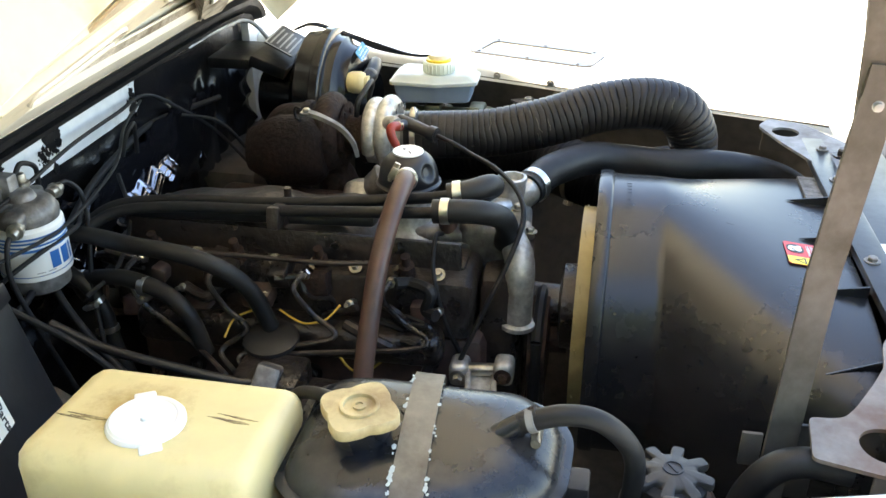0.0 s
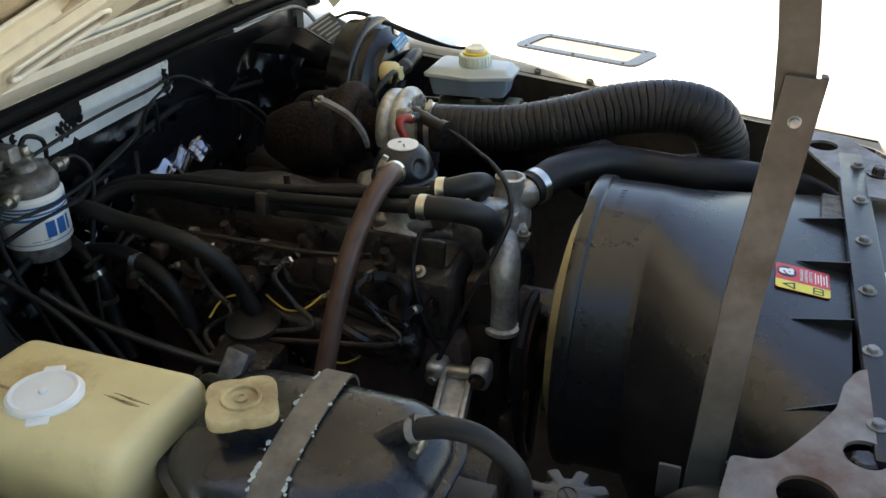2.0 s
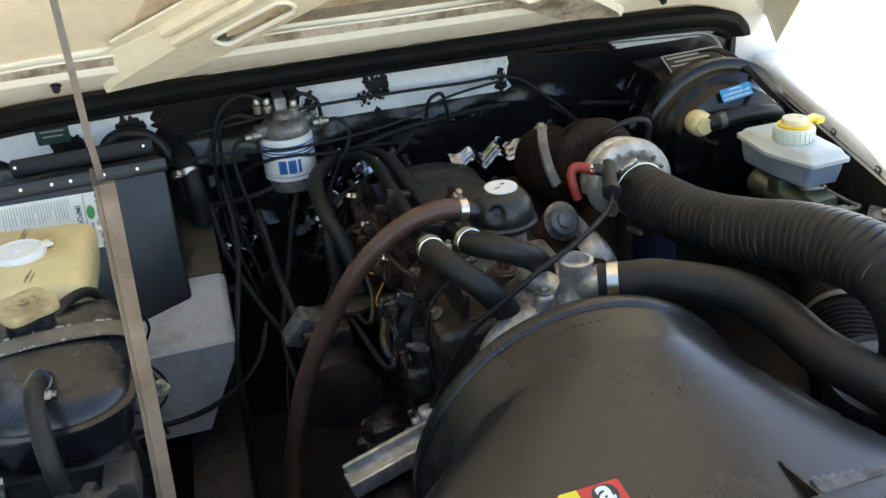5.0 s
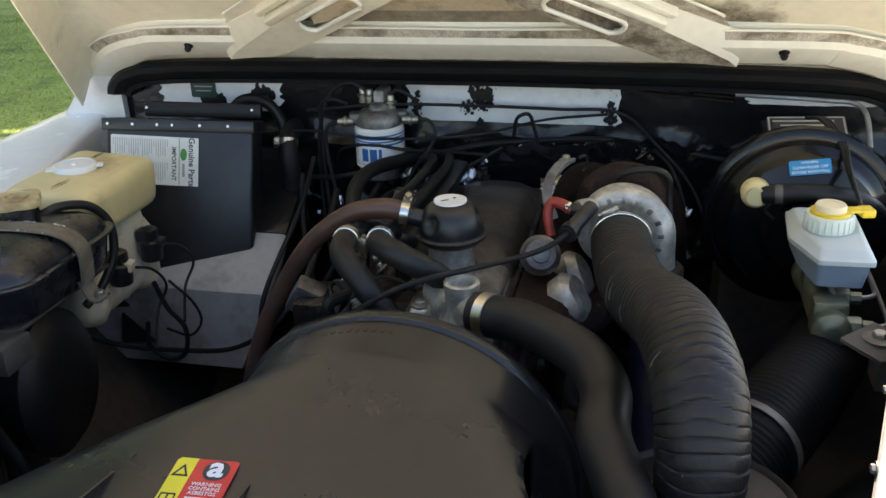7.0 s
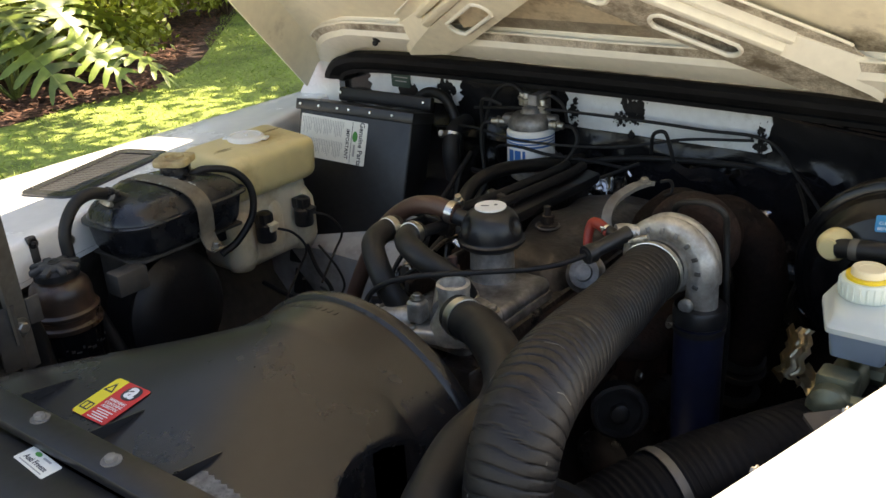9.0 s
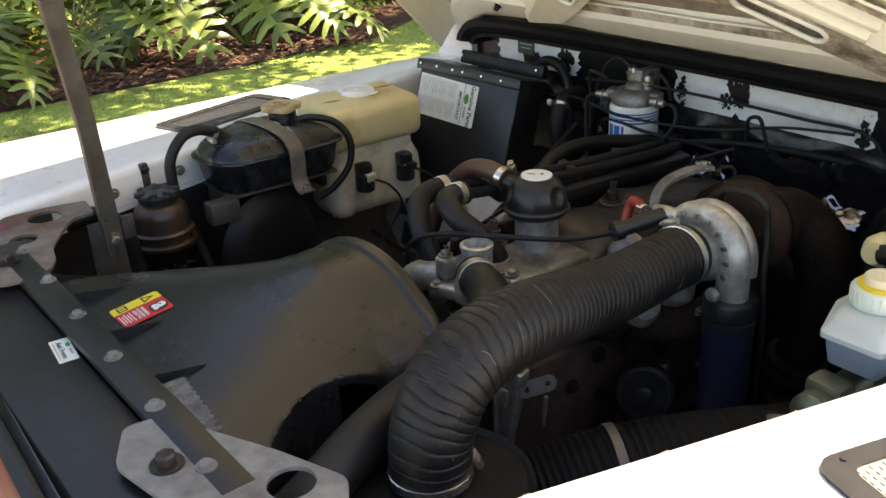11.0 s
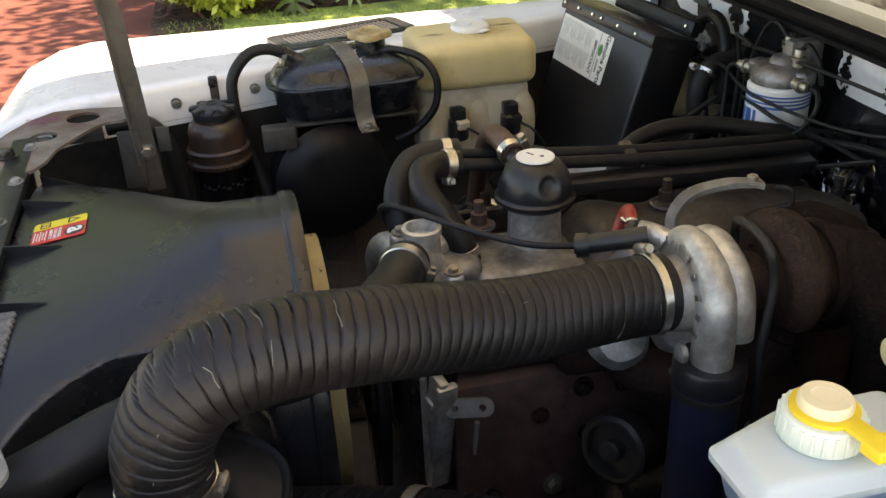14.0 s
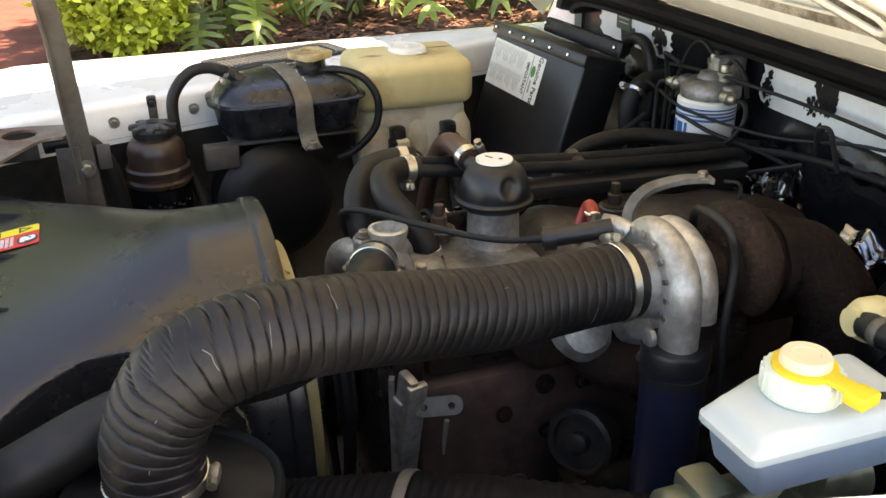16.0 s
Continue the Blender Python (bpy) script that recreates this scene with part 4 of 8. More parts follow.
for _x in (-0.232, -0.117, 0.002, 0.117):
    z0, z1 = on_cowl(_x, -0.945), on_cowl(_x, -0.895)
    g = Geo().add([(_x - 0.001, -0.952, z0 - 0.004), (_x + 0.001, -0.952, z0 - 0.004), (_x - 0.001, -0.952, z0 + 0.014), (_x + 0.001, -0.952, z0 + 0.014), (_x - 0.001, -0.895, z1 + 0.001), (_x + 0.001, -0.895, z1 + 0.001)],
                  [(0, 1, 3, 2), (0, 2, 4), (1, 5, 3), (2, 3, 5, 4), (0, 4, 5, 1)])
    part("stiffening_rib", g, M_COWL, cowl)
# asbestos sticker on the top
SX, SY = -0.040, -0.903
gx = (on_cowl(SX + 0.02, SY) - on_cowl(SX - 0.02, SY)) / 0.04
gy = (on_cowl(SX, SY + 0.02) - on_cowl(SX, SY - 0.02)) / 0.04
m = basis((SX, SY, on_cowl(SX, SY) + 0.0012), (1, 0.03, gx), (-0.03, 1, gy))
stk = part("warning_sticker", Geo().plate(rounded(0.053, 0.057, 0.003), m, 0.0006), M_STKR, cowl, "red and yellow asbestos warning sticker")
part("yellow_band", Geo().plate([(-0.0265, -0.0255), (-0.0235, -0.0285), (-0.009, -0.0285), (-0.009, 0.0285), (-0.0235, 0.0285), (-0.0265, 0.0255)], m @ pose(0, 0, 0.0006), 0.0003), M_STKY, stk)
mt = m @ pose(0, 0, 0.0009)
part("black_disc", Geo().plate(rounded(0.0215, 0.0205, 0.009, 4, 0.0105, 0.0165), mt @ pose(0, 0, -0.0002), 0.0003), M_INK, stk)
letters("a", 0.0310, mt @ pose(0.0105, 0.0195, 0.0004), M_STKW, stk, bold=0.0008)
for i, wtxt in enumerate(("WARNING", "CONTAINS", "ASBESTOS")):
    letters(wtxt, 0.0052, mt @ pose(0.0085, 0.0010 - 0.0048 * i, 0.0001), M_STKW, stk)
g = Geo()
for i in range(5):
    g.box((0.024 - 0.006 * (i % 2), 0.0012, 0.0003), mt @ pose(0.0085, -0.0135 - 0.0030 * i, 0))
tagged(part("print_bars", g, M_STKW, stk), kind="stuff")
part("hazard_triangle", Geo().plate([(-0.0250, 0.0080), (-0.0105, 0.0080), (-0.0178, 0.0215)], mt, 0.0003, [[(-0.0222, 0.0098), (-0.0134, 0.0098), (-0.0178, 0.0180)]]), M_INK, stk)
part("book_mark", Geo().plate(rounded(0.013, 0.011, 0.001, 2, -0.0178, -0.016), mt, 0.0003, [rounded(0.0045, 0.008, 0.0005, 2, -0.0208, -0.016), rounded(0.0045, 0.008, 0.0005, 2, -0.0148, -0.016)]), M_INK, stk)
# embossed marks round the ring
g = Geo()
for i in range(9):
    a = radians(108 - 2.6 * i)
    p = Vector((CX + CR * math.cos(a), -0.690, CZ + CR * math.sin(a)))
    g.box((0.0035, 0.006, 0.0010), Matrix.Translation(p) @ pose(0, 0, 0, 0, 90 - math.degrees(a), 0), 0)
tagged(part("embossed_marks", g, M_COWL, cowl), kind="stuff")
for x, y, r_ in ((0.072, -0.752, 0.0050), (0.006, -0.813, 0.0065)):
    zt = on_cowl(x, y)
    part("moulded_button", Geo().lathe((x, y, zt - 0.0015), (0.1, -0.15, 1), [(r_, 0), (r_, 0.0006), (r_ * 0.9, 0.0011), (r_ * 0.6, 0.0007)], 20), M_COWL, cowl)
# grey worn strip with a saw edge on the cowl's front
out = [(-0.047, -0.0125), (0.047, -0.0125)] + [(0.047 - 0.094 * i / 22, 0.0105 + (0.0028 if i % 2 else 0)) for i in range(23)]
part("worn_foam_strip", Geo().plate(out, basis((0.172, -0.935, on_cowl(0.172, -0.935) + 0.0005), (1, -0.03, (on_cowl(0.20, -0.935) - on_cowl(0.14, -0.935)) / 0.06), (0.03, 1, (on_cowl(0.172, -0.92) - on_cowl(0.172, -0.948)) / 0.028)), 0.003), M_STRIP, cowl, "grey worn strip with a serrated edge")

fan = thing("cooling_fan", (CX, -0.63, 0.90), "tan nylon cooling fan at rest behind the cowl", "fan")
part("hub", Geo().lathe((CX, -0.66, CZ), (0, 1, 0), [(0.02, 0), (0.055, 0.005), (0.06, 0.02), (0.06, 0.045), (0.03, 0.05), (0.03, 0.12)], 28), M_IRON, fan)
blade = None
for i in range(11):
    a = 2 * math.pi * i / 11
    rot = Matrix.Translation((CX, -0.648, CZ)) @ Matrix.Rotation(a, 4, "Y")
    g = Geo()
    rr = []
    for r_, w_, tw in ((0.058, 0.026, 24), (0.10, 0.036, 20), (0.120, 0.042, 16), (0.137, 0.044, 13)):
        c, s = math.cos(radians(tw)), math.sin(radians(tw))
        rr.append([rot @ Vector((u * c - v * s, u * s + v * c, r_)) for u, v in ((-w_, 0.0), (0, 0.003), (w_, 0.0), (w_, -0.002), (0, 0.0005), (-w_, -0.002))])
    part("blade", g.loft(rr), M_FAN, fan)
part("rim", Geo().lathe((CX, -0.668, CZ), (0, 1, 0), [(0.136, 0), (0.141, 0.0), (0.141, 0.034), (0.136, 0.034)], 60, (False, False)), M_FAN, fan)


def lamp_bracket(s):
    """A galvanised corner bracket with a large hole, bolted across the front corner."""
    ob = thing("corner_bracket", (s * 0.40, -0.93, 1.04), "dull galvanised corner bracket with a large round hole", "bracket", "front corner brackets")
    # an L of flat steel: one arm along the bonnet opening, one towards the radiator
    pts = [(0.361, -0.853), (0.416, -0.848), (0.428, -0.90), (0.43, -0.955), (0.40, -0.985), (0.36, -1.005), (0.28, -1.035), (0.225, -1.034), (0.198, -1.01), (0.192, -0.98), (0.208, -0.952), (0.234, -0.940), (0.27, -0.934), (0.30, -0.919), (0.34, -0.896), (0.356, -0.884), (0.360, -0.872)]
    m = Matrix.Translation((0, 0, 1.063))
    holes = [circle(s * 0.390, -0.912, 0.023, 24), circle(s * 0.326, -0.956, 0.018, 20)]
    if s > 0:
        pts = [(0.371, -0.884), (0.402, -0.902), (0.388, -0.955), (0.31, -1.008), (0.235, -1.024), (0.185, -1.0), (0.190, -0.966), (0.238, -0.943), (0.305, -0.910)]
        holes = [circle(0.348, -0.922, 0.020, 24), circle(0.295, -0.962, 0.010, 18)]
    out = [(s * x, y) for x, y in pts]
    out = soft_corners(out, 0.010 if s > 0 else 0.006, 4)
    part("plate", Geo().plate(out if s > 0 else out[::-1], m, 0.004, holes), M_BRKT if s > 0 else M_RUSTPL, ob)
    bolt(ob, (s * 0.262, -0.990, 1.067), (0, 0, 1), 0.009, 0.010, "bracket_bolt", M_IRON)
    if s < 0:
        bolt(ob, (s * 0.326, -0.956, 1.052), (0, 0, 1), 0.012, 0.010, "bracket_bolt", M_IRON)
    part("bent_leg", Geo().box((0.004, 0.07, 0.045), pose(s * (0.424 if s < 0 else 0.392), -0.93, 1.040), 0.002), M_BAY, ob)
    return ob


left_bracket = lamp_bracket(-1)
lamp_bracket(1)
M_PEN = mat("magenta_ink", (0.30, 0.03, 0.16), 0.6, var=0.2, scale=200, bump=0)
for _i, _txt in enumerate(("THIS PLUG", "MUST")):
    letters(_txt, 0.0095, basis((-0.398 + 0.013 * _i, -0.968 - 0.004 * _i, 1.0674), (0.1, 1, 0), (-1, 0.1, 0)), M_PEN, left_bracket, "handwriting")
part("front_crossrail", Geo().box((0.90, 0.02, 0.05), pose(0, -1.05, 1.025), 0.004), M_BAY, car)

# ---------------------------------------------------------------- right side: tank, bottles, box
tank = thing("expansion_tank", (-0.478, -0.53, 0.99), "scuffed black coolant expansion tank with a tan cap", "coolant tank")


TANK = [(-0.388, -0.622), (-0.428, -0.653), (-0.508, -0.650), (-0.560, -0.578), (-0.570, -0.478), (-0.528, -0.420), (-0.404, -0.417), (-0.388, -0.450)]


def tank_ring(z, k):
    """The tank's outline at a height, drawn in or out about its middle."""
    return [(-0.479 + (x + 0.479) * k, -0.535 + (y + 0.535) * k, z) for x, y in soft_corners(TANK, 0.022, 5)]


rings = [tank_ring(z, k) for z, k in ((1.012, 0.50), (1.014, 0.74), (1.020, 0.86), (1.030, 0.90), (1.048, 0.925), (1.066, 0.955), (1.0725, 0.945), (1.0790, 0.915), (1.0860, 0.86), (1.0915, 0.78), (1.0955, 0.66), (1.0985, 0.48), (1.1000, 0.26))]
body = part("tank_body", Geo().loft(rings), M_TANK, tank, "", 60)
part("seam_flange", Geo().loft([tank_ring(1.0660, 0.94), tank_ring(1.0665, 1.018), tank_ring(1.0695, 1.018), tank_ring(1.0708, 0.985), tank_ring(1.0712, 0.94)]), M_TANK, body)
part("filler_neck", Geo().lathe((-0.489, -0.485, 1.075), (0, 0, 1), [(0.030, 0), (0.026, 0.01), (0.024, 0.016), (0.024, 0.040)], 28), M_TANK, body)


def cap_r(a, k):
    """Radius of the cap: a soft square with a notch in each side."""
    if k < 0.9:
        return 0.031 * k
    u = a + 0.225 + math.pi / 4
    w = (u + math.pi / 4) % (math.pi / 2) - math.pi / 4
    return k * 0.0282 * (abs(math.cos(u)) ** 5 + abs(math.sin(u)) ** 5) ** -0.2 * (1 - 0.065 * math.exp(-(w / 0.17) ** 2))


g = Geo()
rings = []
for r_, h in ((0.55, 0.003), (0.98, 0.003), (1.0, 0.005), (1.0, 0.014), (0.97, 0.0165), (0.62, 0.0172), (0.50, 0.0165), (0.42, 0.0155), (0.20, 0.0155), (0.1, 0.0160)):
    rings.append([(-0.489 + cap_r(a, r_) * math.cos(a), -0.485 + cap_r(a, r_) * math.sin(a), 1.1120 + 0.72 * h) for a in (2 * math.pi * i / 64 for i in range(64))])
tcap = part("cap", g.loft(rings), M_TANCAP, tank, "tan plastic filler cap with lobed edge")
part("cap_ring", Geo().lathe((-0.489, -0.485, 1.1232), (0, 0, 1), [(0.0165, 0), (0.0160, 0.0030), (0.0145, 0.0034), (0.0130, 0.0030), (0.0125, 0)], 30, (False, False)), M_TANCAP, tcap)
part("cap_stud", Geo().lathe((-0.489, -0.485, 1.1225), (0, 0, 1), [(0.0055, 0), (0.0055, 0.0028), (0.003, 0.0034), (0.0028, 0.002), (0.0005, 0.002)], 16), M_TANCAP, tcap)
ln, _ = smooth_line([Vector(p) for p in ((-0.384, -0.519, 1.030), (-0.3805, -0.520, 1.062), (-0.383, -0.521, 1.078), (-0.396, -0.523, 1.0925), (-0.422, -0.526, 1.1005), (-0.478, -0.530, 1.1030), (-0.528, -0.534, 1.0990), (-0.553, -0.536, 1.0885), (-0.570, -0.538, 1.0740), (-0.576, -0.538, 1.050), (-0.572, -0.538, 1.020))], [1] * 11, 4)
part("strap", flat_bar(ln, 0.026, 0.0026, (0, 1, 0)), M_STRAP, tank, "grey metal strap with flaking paint")
g = Geo()
random.seed(21)
for i in range(70):
    k = random.choice((14, 15, 17, 18, 20, 22, 24, 25, 25, 26, 28, 29))
    edge = 1 if i % 3 else -1
    p = ln[k].lerp(ln[k + 1], random.random()) + Vector((0, edge * (0.0132 + abs(random.gauss(0, 0.0012))), 0))
    m = basis(p, ln[k + 1] - ln[k - 1], (0, 1, 0))
    q = random.choice((0.0007, 0.001, 0.0014, 0.0018, 0.0028))
    g.plate([(q * random.uniform(0.5, 1.5) * math.cos(a), q * random.uniform(0.4, 1.0) * math.sin(a)) for a in (math.pi * h / 3 for h in range(6))], m @ pose(0, 0, -0.0016), 0.0007)
tagged(part("flaking_paint", g, M_FLAKE, tank, "pale flakes of old paint"), kind="stuff")
bolt(tank, (-0.377, -0.512, 1.0045), (0.1, 0, 1), 0.006, 0.008, "strap_bolt")
part("strap_lug", flat_bar([Vector(p) for p in ((-0.3905, -0.518, 1.034), (-0.3885, -0.516, 1.020), (-0.3845, -0.514, 1.008), (-0.378, -0.512, 1.003), (-0.370, -0.511, 1.004))], 0.026, 0.0026, (0, 1, 0)), M_STRAP, tank)
part("outlet", Geo().lathe((-0.466, -0.585, 1.085), (0.1, -0.75, 0.55), [(0.014, 0), (0.010, 0.01), (0.0085, 0.05)], 18), M_TANK, body)
part("tray", Geo().box((0.13, 0.20, 0.006), pose(-0.478, -0.53, 1.010), 0.002).box((0.10, 0.006, 0.09), pose(-0.47, -0.62, 0.965)), M_BAY, tank, "dark steel tray under the tank")

ohose = thing("overflow_hose", (-0.46, -0.66, 1.0), "black rubber hose from the expansion tank", "hose")
pts = [(-0.463, -0.612, 1.105), (-0.463, -0.645, 1.118), (-0.46, -0.675, 1.113), (-0.455, -0.70, 1.085), (-0.452, -0.705, 1.05), (-0.45, -0.70, 1.0), (-0.44, -0.68, 0.93), (-0.42, -0.66, 0.84)]
part("hose", Geo().tube(pts, 0.0088, 16), M_RUBBER, ohose)
hose_clamp(ohose, (-0.463, -0.620, 1.1090), (0, -0.93, 0.36), 0.0091, 0.007, 40, M_BRKT)
neck = thing("vent_hose", (-0.48, -0.44, 1.0), "thin black vent hose beside the filler cap", "hose")
part("hose", Geo().tube([(-0.47, -0.478, 1.094), (-0.455, -0.452, 1.100), (-0.437, -0.415, 1.088), (-0.425, -0.395, 1.055), (-0.425, -0.40, 1.01), (-0.432, -0.43, 0.975), (-0.44, -0.46, 0.96)], 0.006, 12), M_RUBBER, neck)

bottle = thing("washer_bottle", (-0.515, -0.317, 0.89), "yellowed plastic washer bottle with a milky cap", "washer bottle")
g = Geo().box((0.136, 0.200, 0.080), pose(-0.505, -0.323, 1.062), 0.020, 4)
g.v = [(x - (0.012 if x > -0.52 else 0) * (1.1 - z) / 0.09, y + 0.002 * math.sin(9 * x + 30 * z), z + (0.010 if z > 1.07 else 0) * (-0.47 - x) * 6) for x, y, z in g.v]
upper = part("upper_tank", g, M_CREAM, bottle, "", 60)
g = Geo().box((0.10, 0.19, 0.15), pose(-0.520, -0.318, 0.962), 0.03, 4)
part("lower_tank", g, M_CREAM_W, bottle, "", 60)
part("tray", Geo().box((0.020, 0.205, 0.022), pose(-0.566, -0.322, 1.008), 0.004).box((0.10, 0.012, 0.05), pose(-0.52, -0.428, 0.99), 0.003), M_PLAST, bottle, "black mounting tray")
for yy, zz, rr_ in ((-0.385, 0.985, 0.030), (-0.315, 0.99, 0.026), (-0.245, 0.98, 0.031)):
    g = Geo().lathe((-0.49, yy, zz - 0.075), (0, 0, 1), [(0.004, -0.022), (rr_ * 0.7, -0.016), (rr_, 0.005), (rr_ * 1.02, 0.05), (rr_ * 0.95, 0.075), (rr_ * 0.6, 0.095), (rr_ * 0.3, 0.10)], 24)
    part("lobe", g, M_CREAM_W, bottle, "", 60)
g = Geo().lathe((-0.520, -0.315, 1.098), (0, 0, 1), [(0.028, 0), (0.028, 0.004), (0.0315, 0.005), (0.032, 0.0095), (0.030, 0.0125), (0.02, 0.0132), (0.004, 0.0125)], 40)
capw = part("cap", g, M_CAPW, bottle, "milky white snap cap")
part("cap_rim", Geo().lathe((-0.520, -0.315, 1.1105), (0, 0, 1), [(0.024, 0), (0.0262, 0.0018), (0.0278, 0.0018), (0.0295, 0)], 40, (False, False)).lathe((-0.520, -0.315, 1.1105), (0, 0, 1), [(0.004, 0), (0.0035, 0.0025), (0.001, 0.003)], 14), M_CAPW, capw)
random.seed(17)
for x0, y0, run in ((-0.523, -0.262, 1), (-0.500, -0.372, -1)):
    for k in range(5):
        cx, cy = x0 + random.uniform(-0.004, 0.004), y0 + run * random.uniform(-0.012, 0.016)
        lng, wid, sd = random.uniform(0.005, 0.017), random.uniform(0.0006, 0.0014), random.uniform(0, 90)
        out = [(cx + 0.47 + wid * math.cos(q) * (1 + 0.8 * noise.noise(Vector((math.cos(q) * 3, math.sin(q) * 3, sd)))) + 0.12 * lng * math.sin(q), cy + lng * math.sin(q) * (1 + 0.5 * noise.noise(Vector((math.cos(q) * 2 + 7, math.sin(q) * 2, sd))))) for q in (2 * math.pi * h / 22 for h in range(22))]
        part("dirt_smear", Geo().plate(out, basis((-0.47, 0, 1.1018 + 0.00006 * k), (1, 0, -0.06), (0, 1, 0)), 0.0005), M_STAIN, upper)
for a in (28, 212):
    d = Vector((math.cos(radians(a)), math.sin(radians(a)), 0))
    part("cap_tab", Geo().box((0.014, 0.018, 0.004), basis(Vector((-0.520, -0.315, 1.1065)) + d * 0.033, d, (-d.y, d.x, 0)), 0.0018), M_CAPW, capw)
for i, yy in enumerate((-0.356, -0.268)):
    pump = part("washer_pump", Geo().lathe((-0.450, yy, 0.945), (0.05, 0, 1), [(0.016, 0), (0.017, 0.004), (0.017, 0.03), (0.012, 0.034), (0.012, 0.05), (0.008, 0.053)], 18).box((0.028, 0.022, 0.02), pose(-0.452, yy, 0.985), 0.003), M_PLAST, bottle, "black washer pump")
    part("connector", Geo().box((0.014, 0.020, 0.014), pose(-0.436, yy + 0.004, 0.972, 0, 10, 8), 0.002), M_CREAM_W if i == 0 else M_PLAST, pump)
    part("cable", Geo().tube([(-0.434, yy + 0.008, 0.968), (-0.415, yy + 0.03, 0.955), (-0.41, yy + 0.05, 0.92), (-0.425, yy + 0.04, 0.88), (-0.40, yy - 0.02, 0.85)], 0.0022, 6), M_SEAL, pump)

box_ = thing("fuse_box", (-0.48, -0.05, 0.86), "black box with bolted lid and a white parts label", "fuse box")
BX = basis((-0.478, -0.137, 1.005), (0.972, 0.225, -0.06), (0.05, 0.27, 0.96))
face = part("box_body", Geo().box((0.240, 0.312, 0.09), BX @ pose(0.014, -0.043, -0.052), 0.006, 3), M_PLAST, box_)
part("lower_box", Geo().box((0.16, 0.07, 0.075), BX @ pose(-0.015, -0.228, -0.052), 0.006, 2), M_PLAST, box_)
part("lid_flange", Geo().box((0.250, 0.020, 0.092), BX @ pose(0.011, 0.110, -0.0505), 0.002), M_PLAST, box_)
for u in (-0.103, -0.062, -0.022, 0.003, 0.048, 0.094):
    bolt(box_, BX @ Vector((u, 0.111, -0.0045)), BX.to_3x3() @ Vector((0, 0, 1)), 0.0027, 0.0025, "lid_bolt", M_CLAMP, False)
bolt(box_, BX @ Vector((0.094, -0.165, -0.006)), BX.to_3x3() @ Vector((0, 0, 1)), 0.0027, 0.0025, "lid_bolt", M_CLAMP, False)
ml = BX @ pose(-0.028, 0.052, -0.0068, 0, 0, -1.5)
lab = part("parts_label", Geo().plate(rounded(0.144, 0.080, 0.002, 2), ml, 0.0006), M_PAPER, box_, "white genuine parts label with fine print")
mt = ml @ pose(0, 0, 0.0009)
letters("Genuine Parts", 0.0140, mt @ pose(0.0605, 0, 0, 0, 0, -90), M_INK, lab, bold=0.00022)
letters("IMPORTANT", 0.0100, mt @ pose(0.0315, -0.004, 0, 0, 0, -90), M_INK, lab, bold=0.00016)
part("emblem", Geo().plate(circle(0.0475, 0.012, 0.0055, 20, 0.010), ml @ pose(0, 0, 0.0006), 0.0003), M_GREEN, lab)
part("emblem_bars", Geo().box((0.004, 0.022, 0.0003), mt @ pose(0.0475, -0.014, 0)), M_INKG, lab)
part("rule", Geo().box((0.0008, 0.076, 0.0003), mt @ pose(0.0405, 0, 0)), M_INK, lab)
g = Geo()
random.seed(7)
for col in range(2):
    for i in range(25):
        ln_ = random.uniform(0.024, 0.032) if i % 6 else 0.012
        g.box((0.0009, ln_, 0.0002), mt @ pose(-0.068 + 0.0037 * i, (0.019 if col else -0.019) + (0.033 - ln_) * 0.5, -0.0001))
tagged(part("print_bars", g, M_INKG, lab), kind="stuff")
part("rear_ledge", Geo().box((0.20, 0.026, 0.018), BX @ pose(0.035, 0.136, -0.085), 0.004), M_BULK, box_)
for u in (-0.06, 0.12):
    bolt(box_, BX @ Vector((u, 0.138, -0.0755)), BX.to_3x3() @ Vector((0, 0, 1)), 0.0027, 0.0025, "ledge_bolt", M_CLAMP, False)
# stay plate and elbows behind the box
part("vent_elbow", Geo().tube([(-0.44, 0.05, 1.085), (-0.435, 0.055, 1.105), (-0.41, 0.06, 1.115), (-0.37, 0.055, 1.105), (-0.345, 0.05, 1.06), (-0.335, 0.04, 0.98)], 0.010, 14), M_RUBBER, box_)

ps = thing("steering_reservoir", (-0.434, -0.737, 0.90), "brown power steering fluid reservoir with a black ribbed cap", "fluid reservoir")
part("upper_body", Geo().lathe((-0.434, -0.737, 0.960), (0, 0, 1), [(0.040, 0), (0.0475, 0.001), (0.0490, 0.004), (0.0485, 0.008), (0.0440, 0.011), (0.0440, 0.019), (0.0470, 0.021), (0.0475, 0.026), (0.0430, 0.029), (0.0415, 0.040), (0.0420, 0.050), (0.0395, 0.060), (0.034, 0.067), (0.027, 0.070), (0.026, 0.077)], 40), M_PSBODY, ps)
can = part("lower_can", Geo().lathe((-0.434, -0.737, 0.860), (0, 0, 1), [(0.030, 0), (0.042, 0.004), (0.0445, 0.010), (0.0445, 0.098), (0.040, 0.101)], 40), M_SERVO, ps, "glossy black lower can")
g = Geo()
for k in range(11):
    g.box((0.0030 + 0.002 * (k % 3), 0.0006, 0.0022 + 0.002 * (k % 2)), Matrix.Translation((-0.434, -0.737, 0)) @ pose(0, 0, 0, 0, 0, 52 + 9.5 * k) @ pose(0, -0.0446, 0.938 - 0.003 * (k % 3)))
tagged(part("print_bars", g, M_DUSTY, can), kind="stuff")
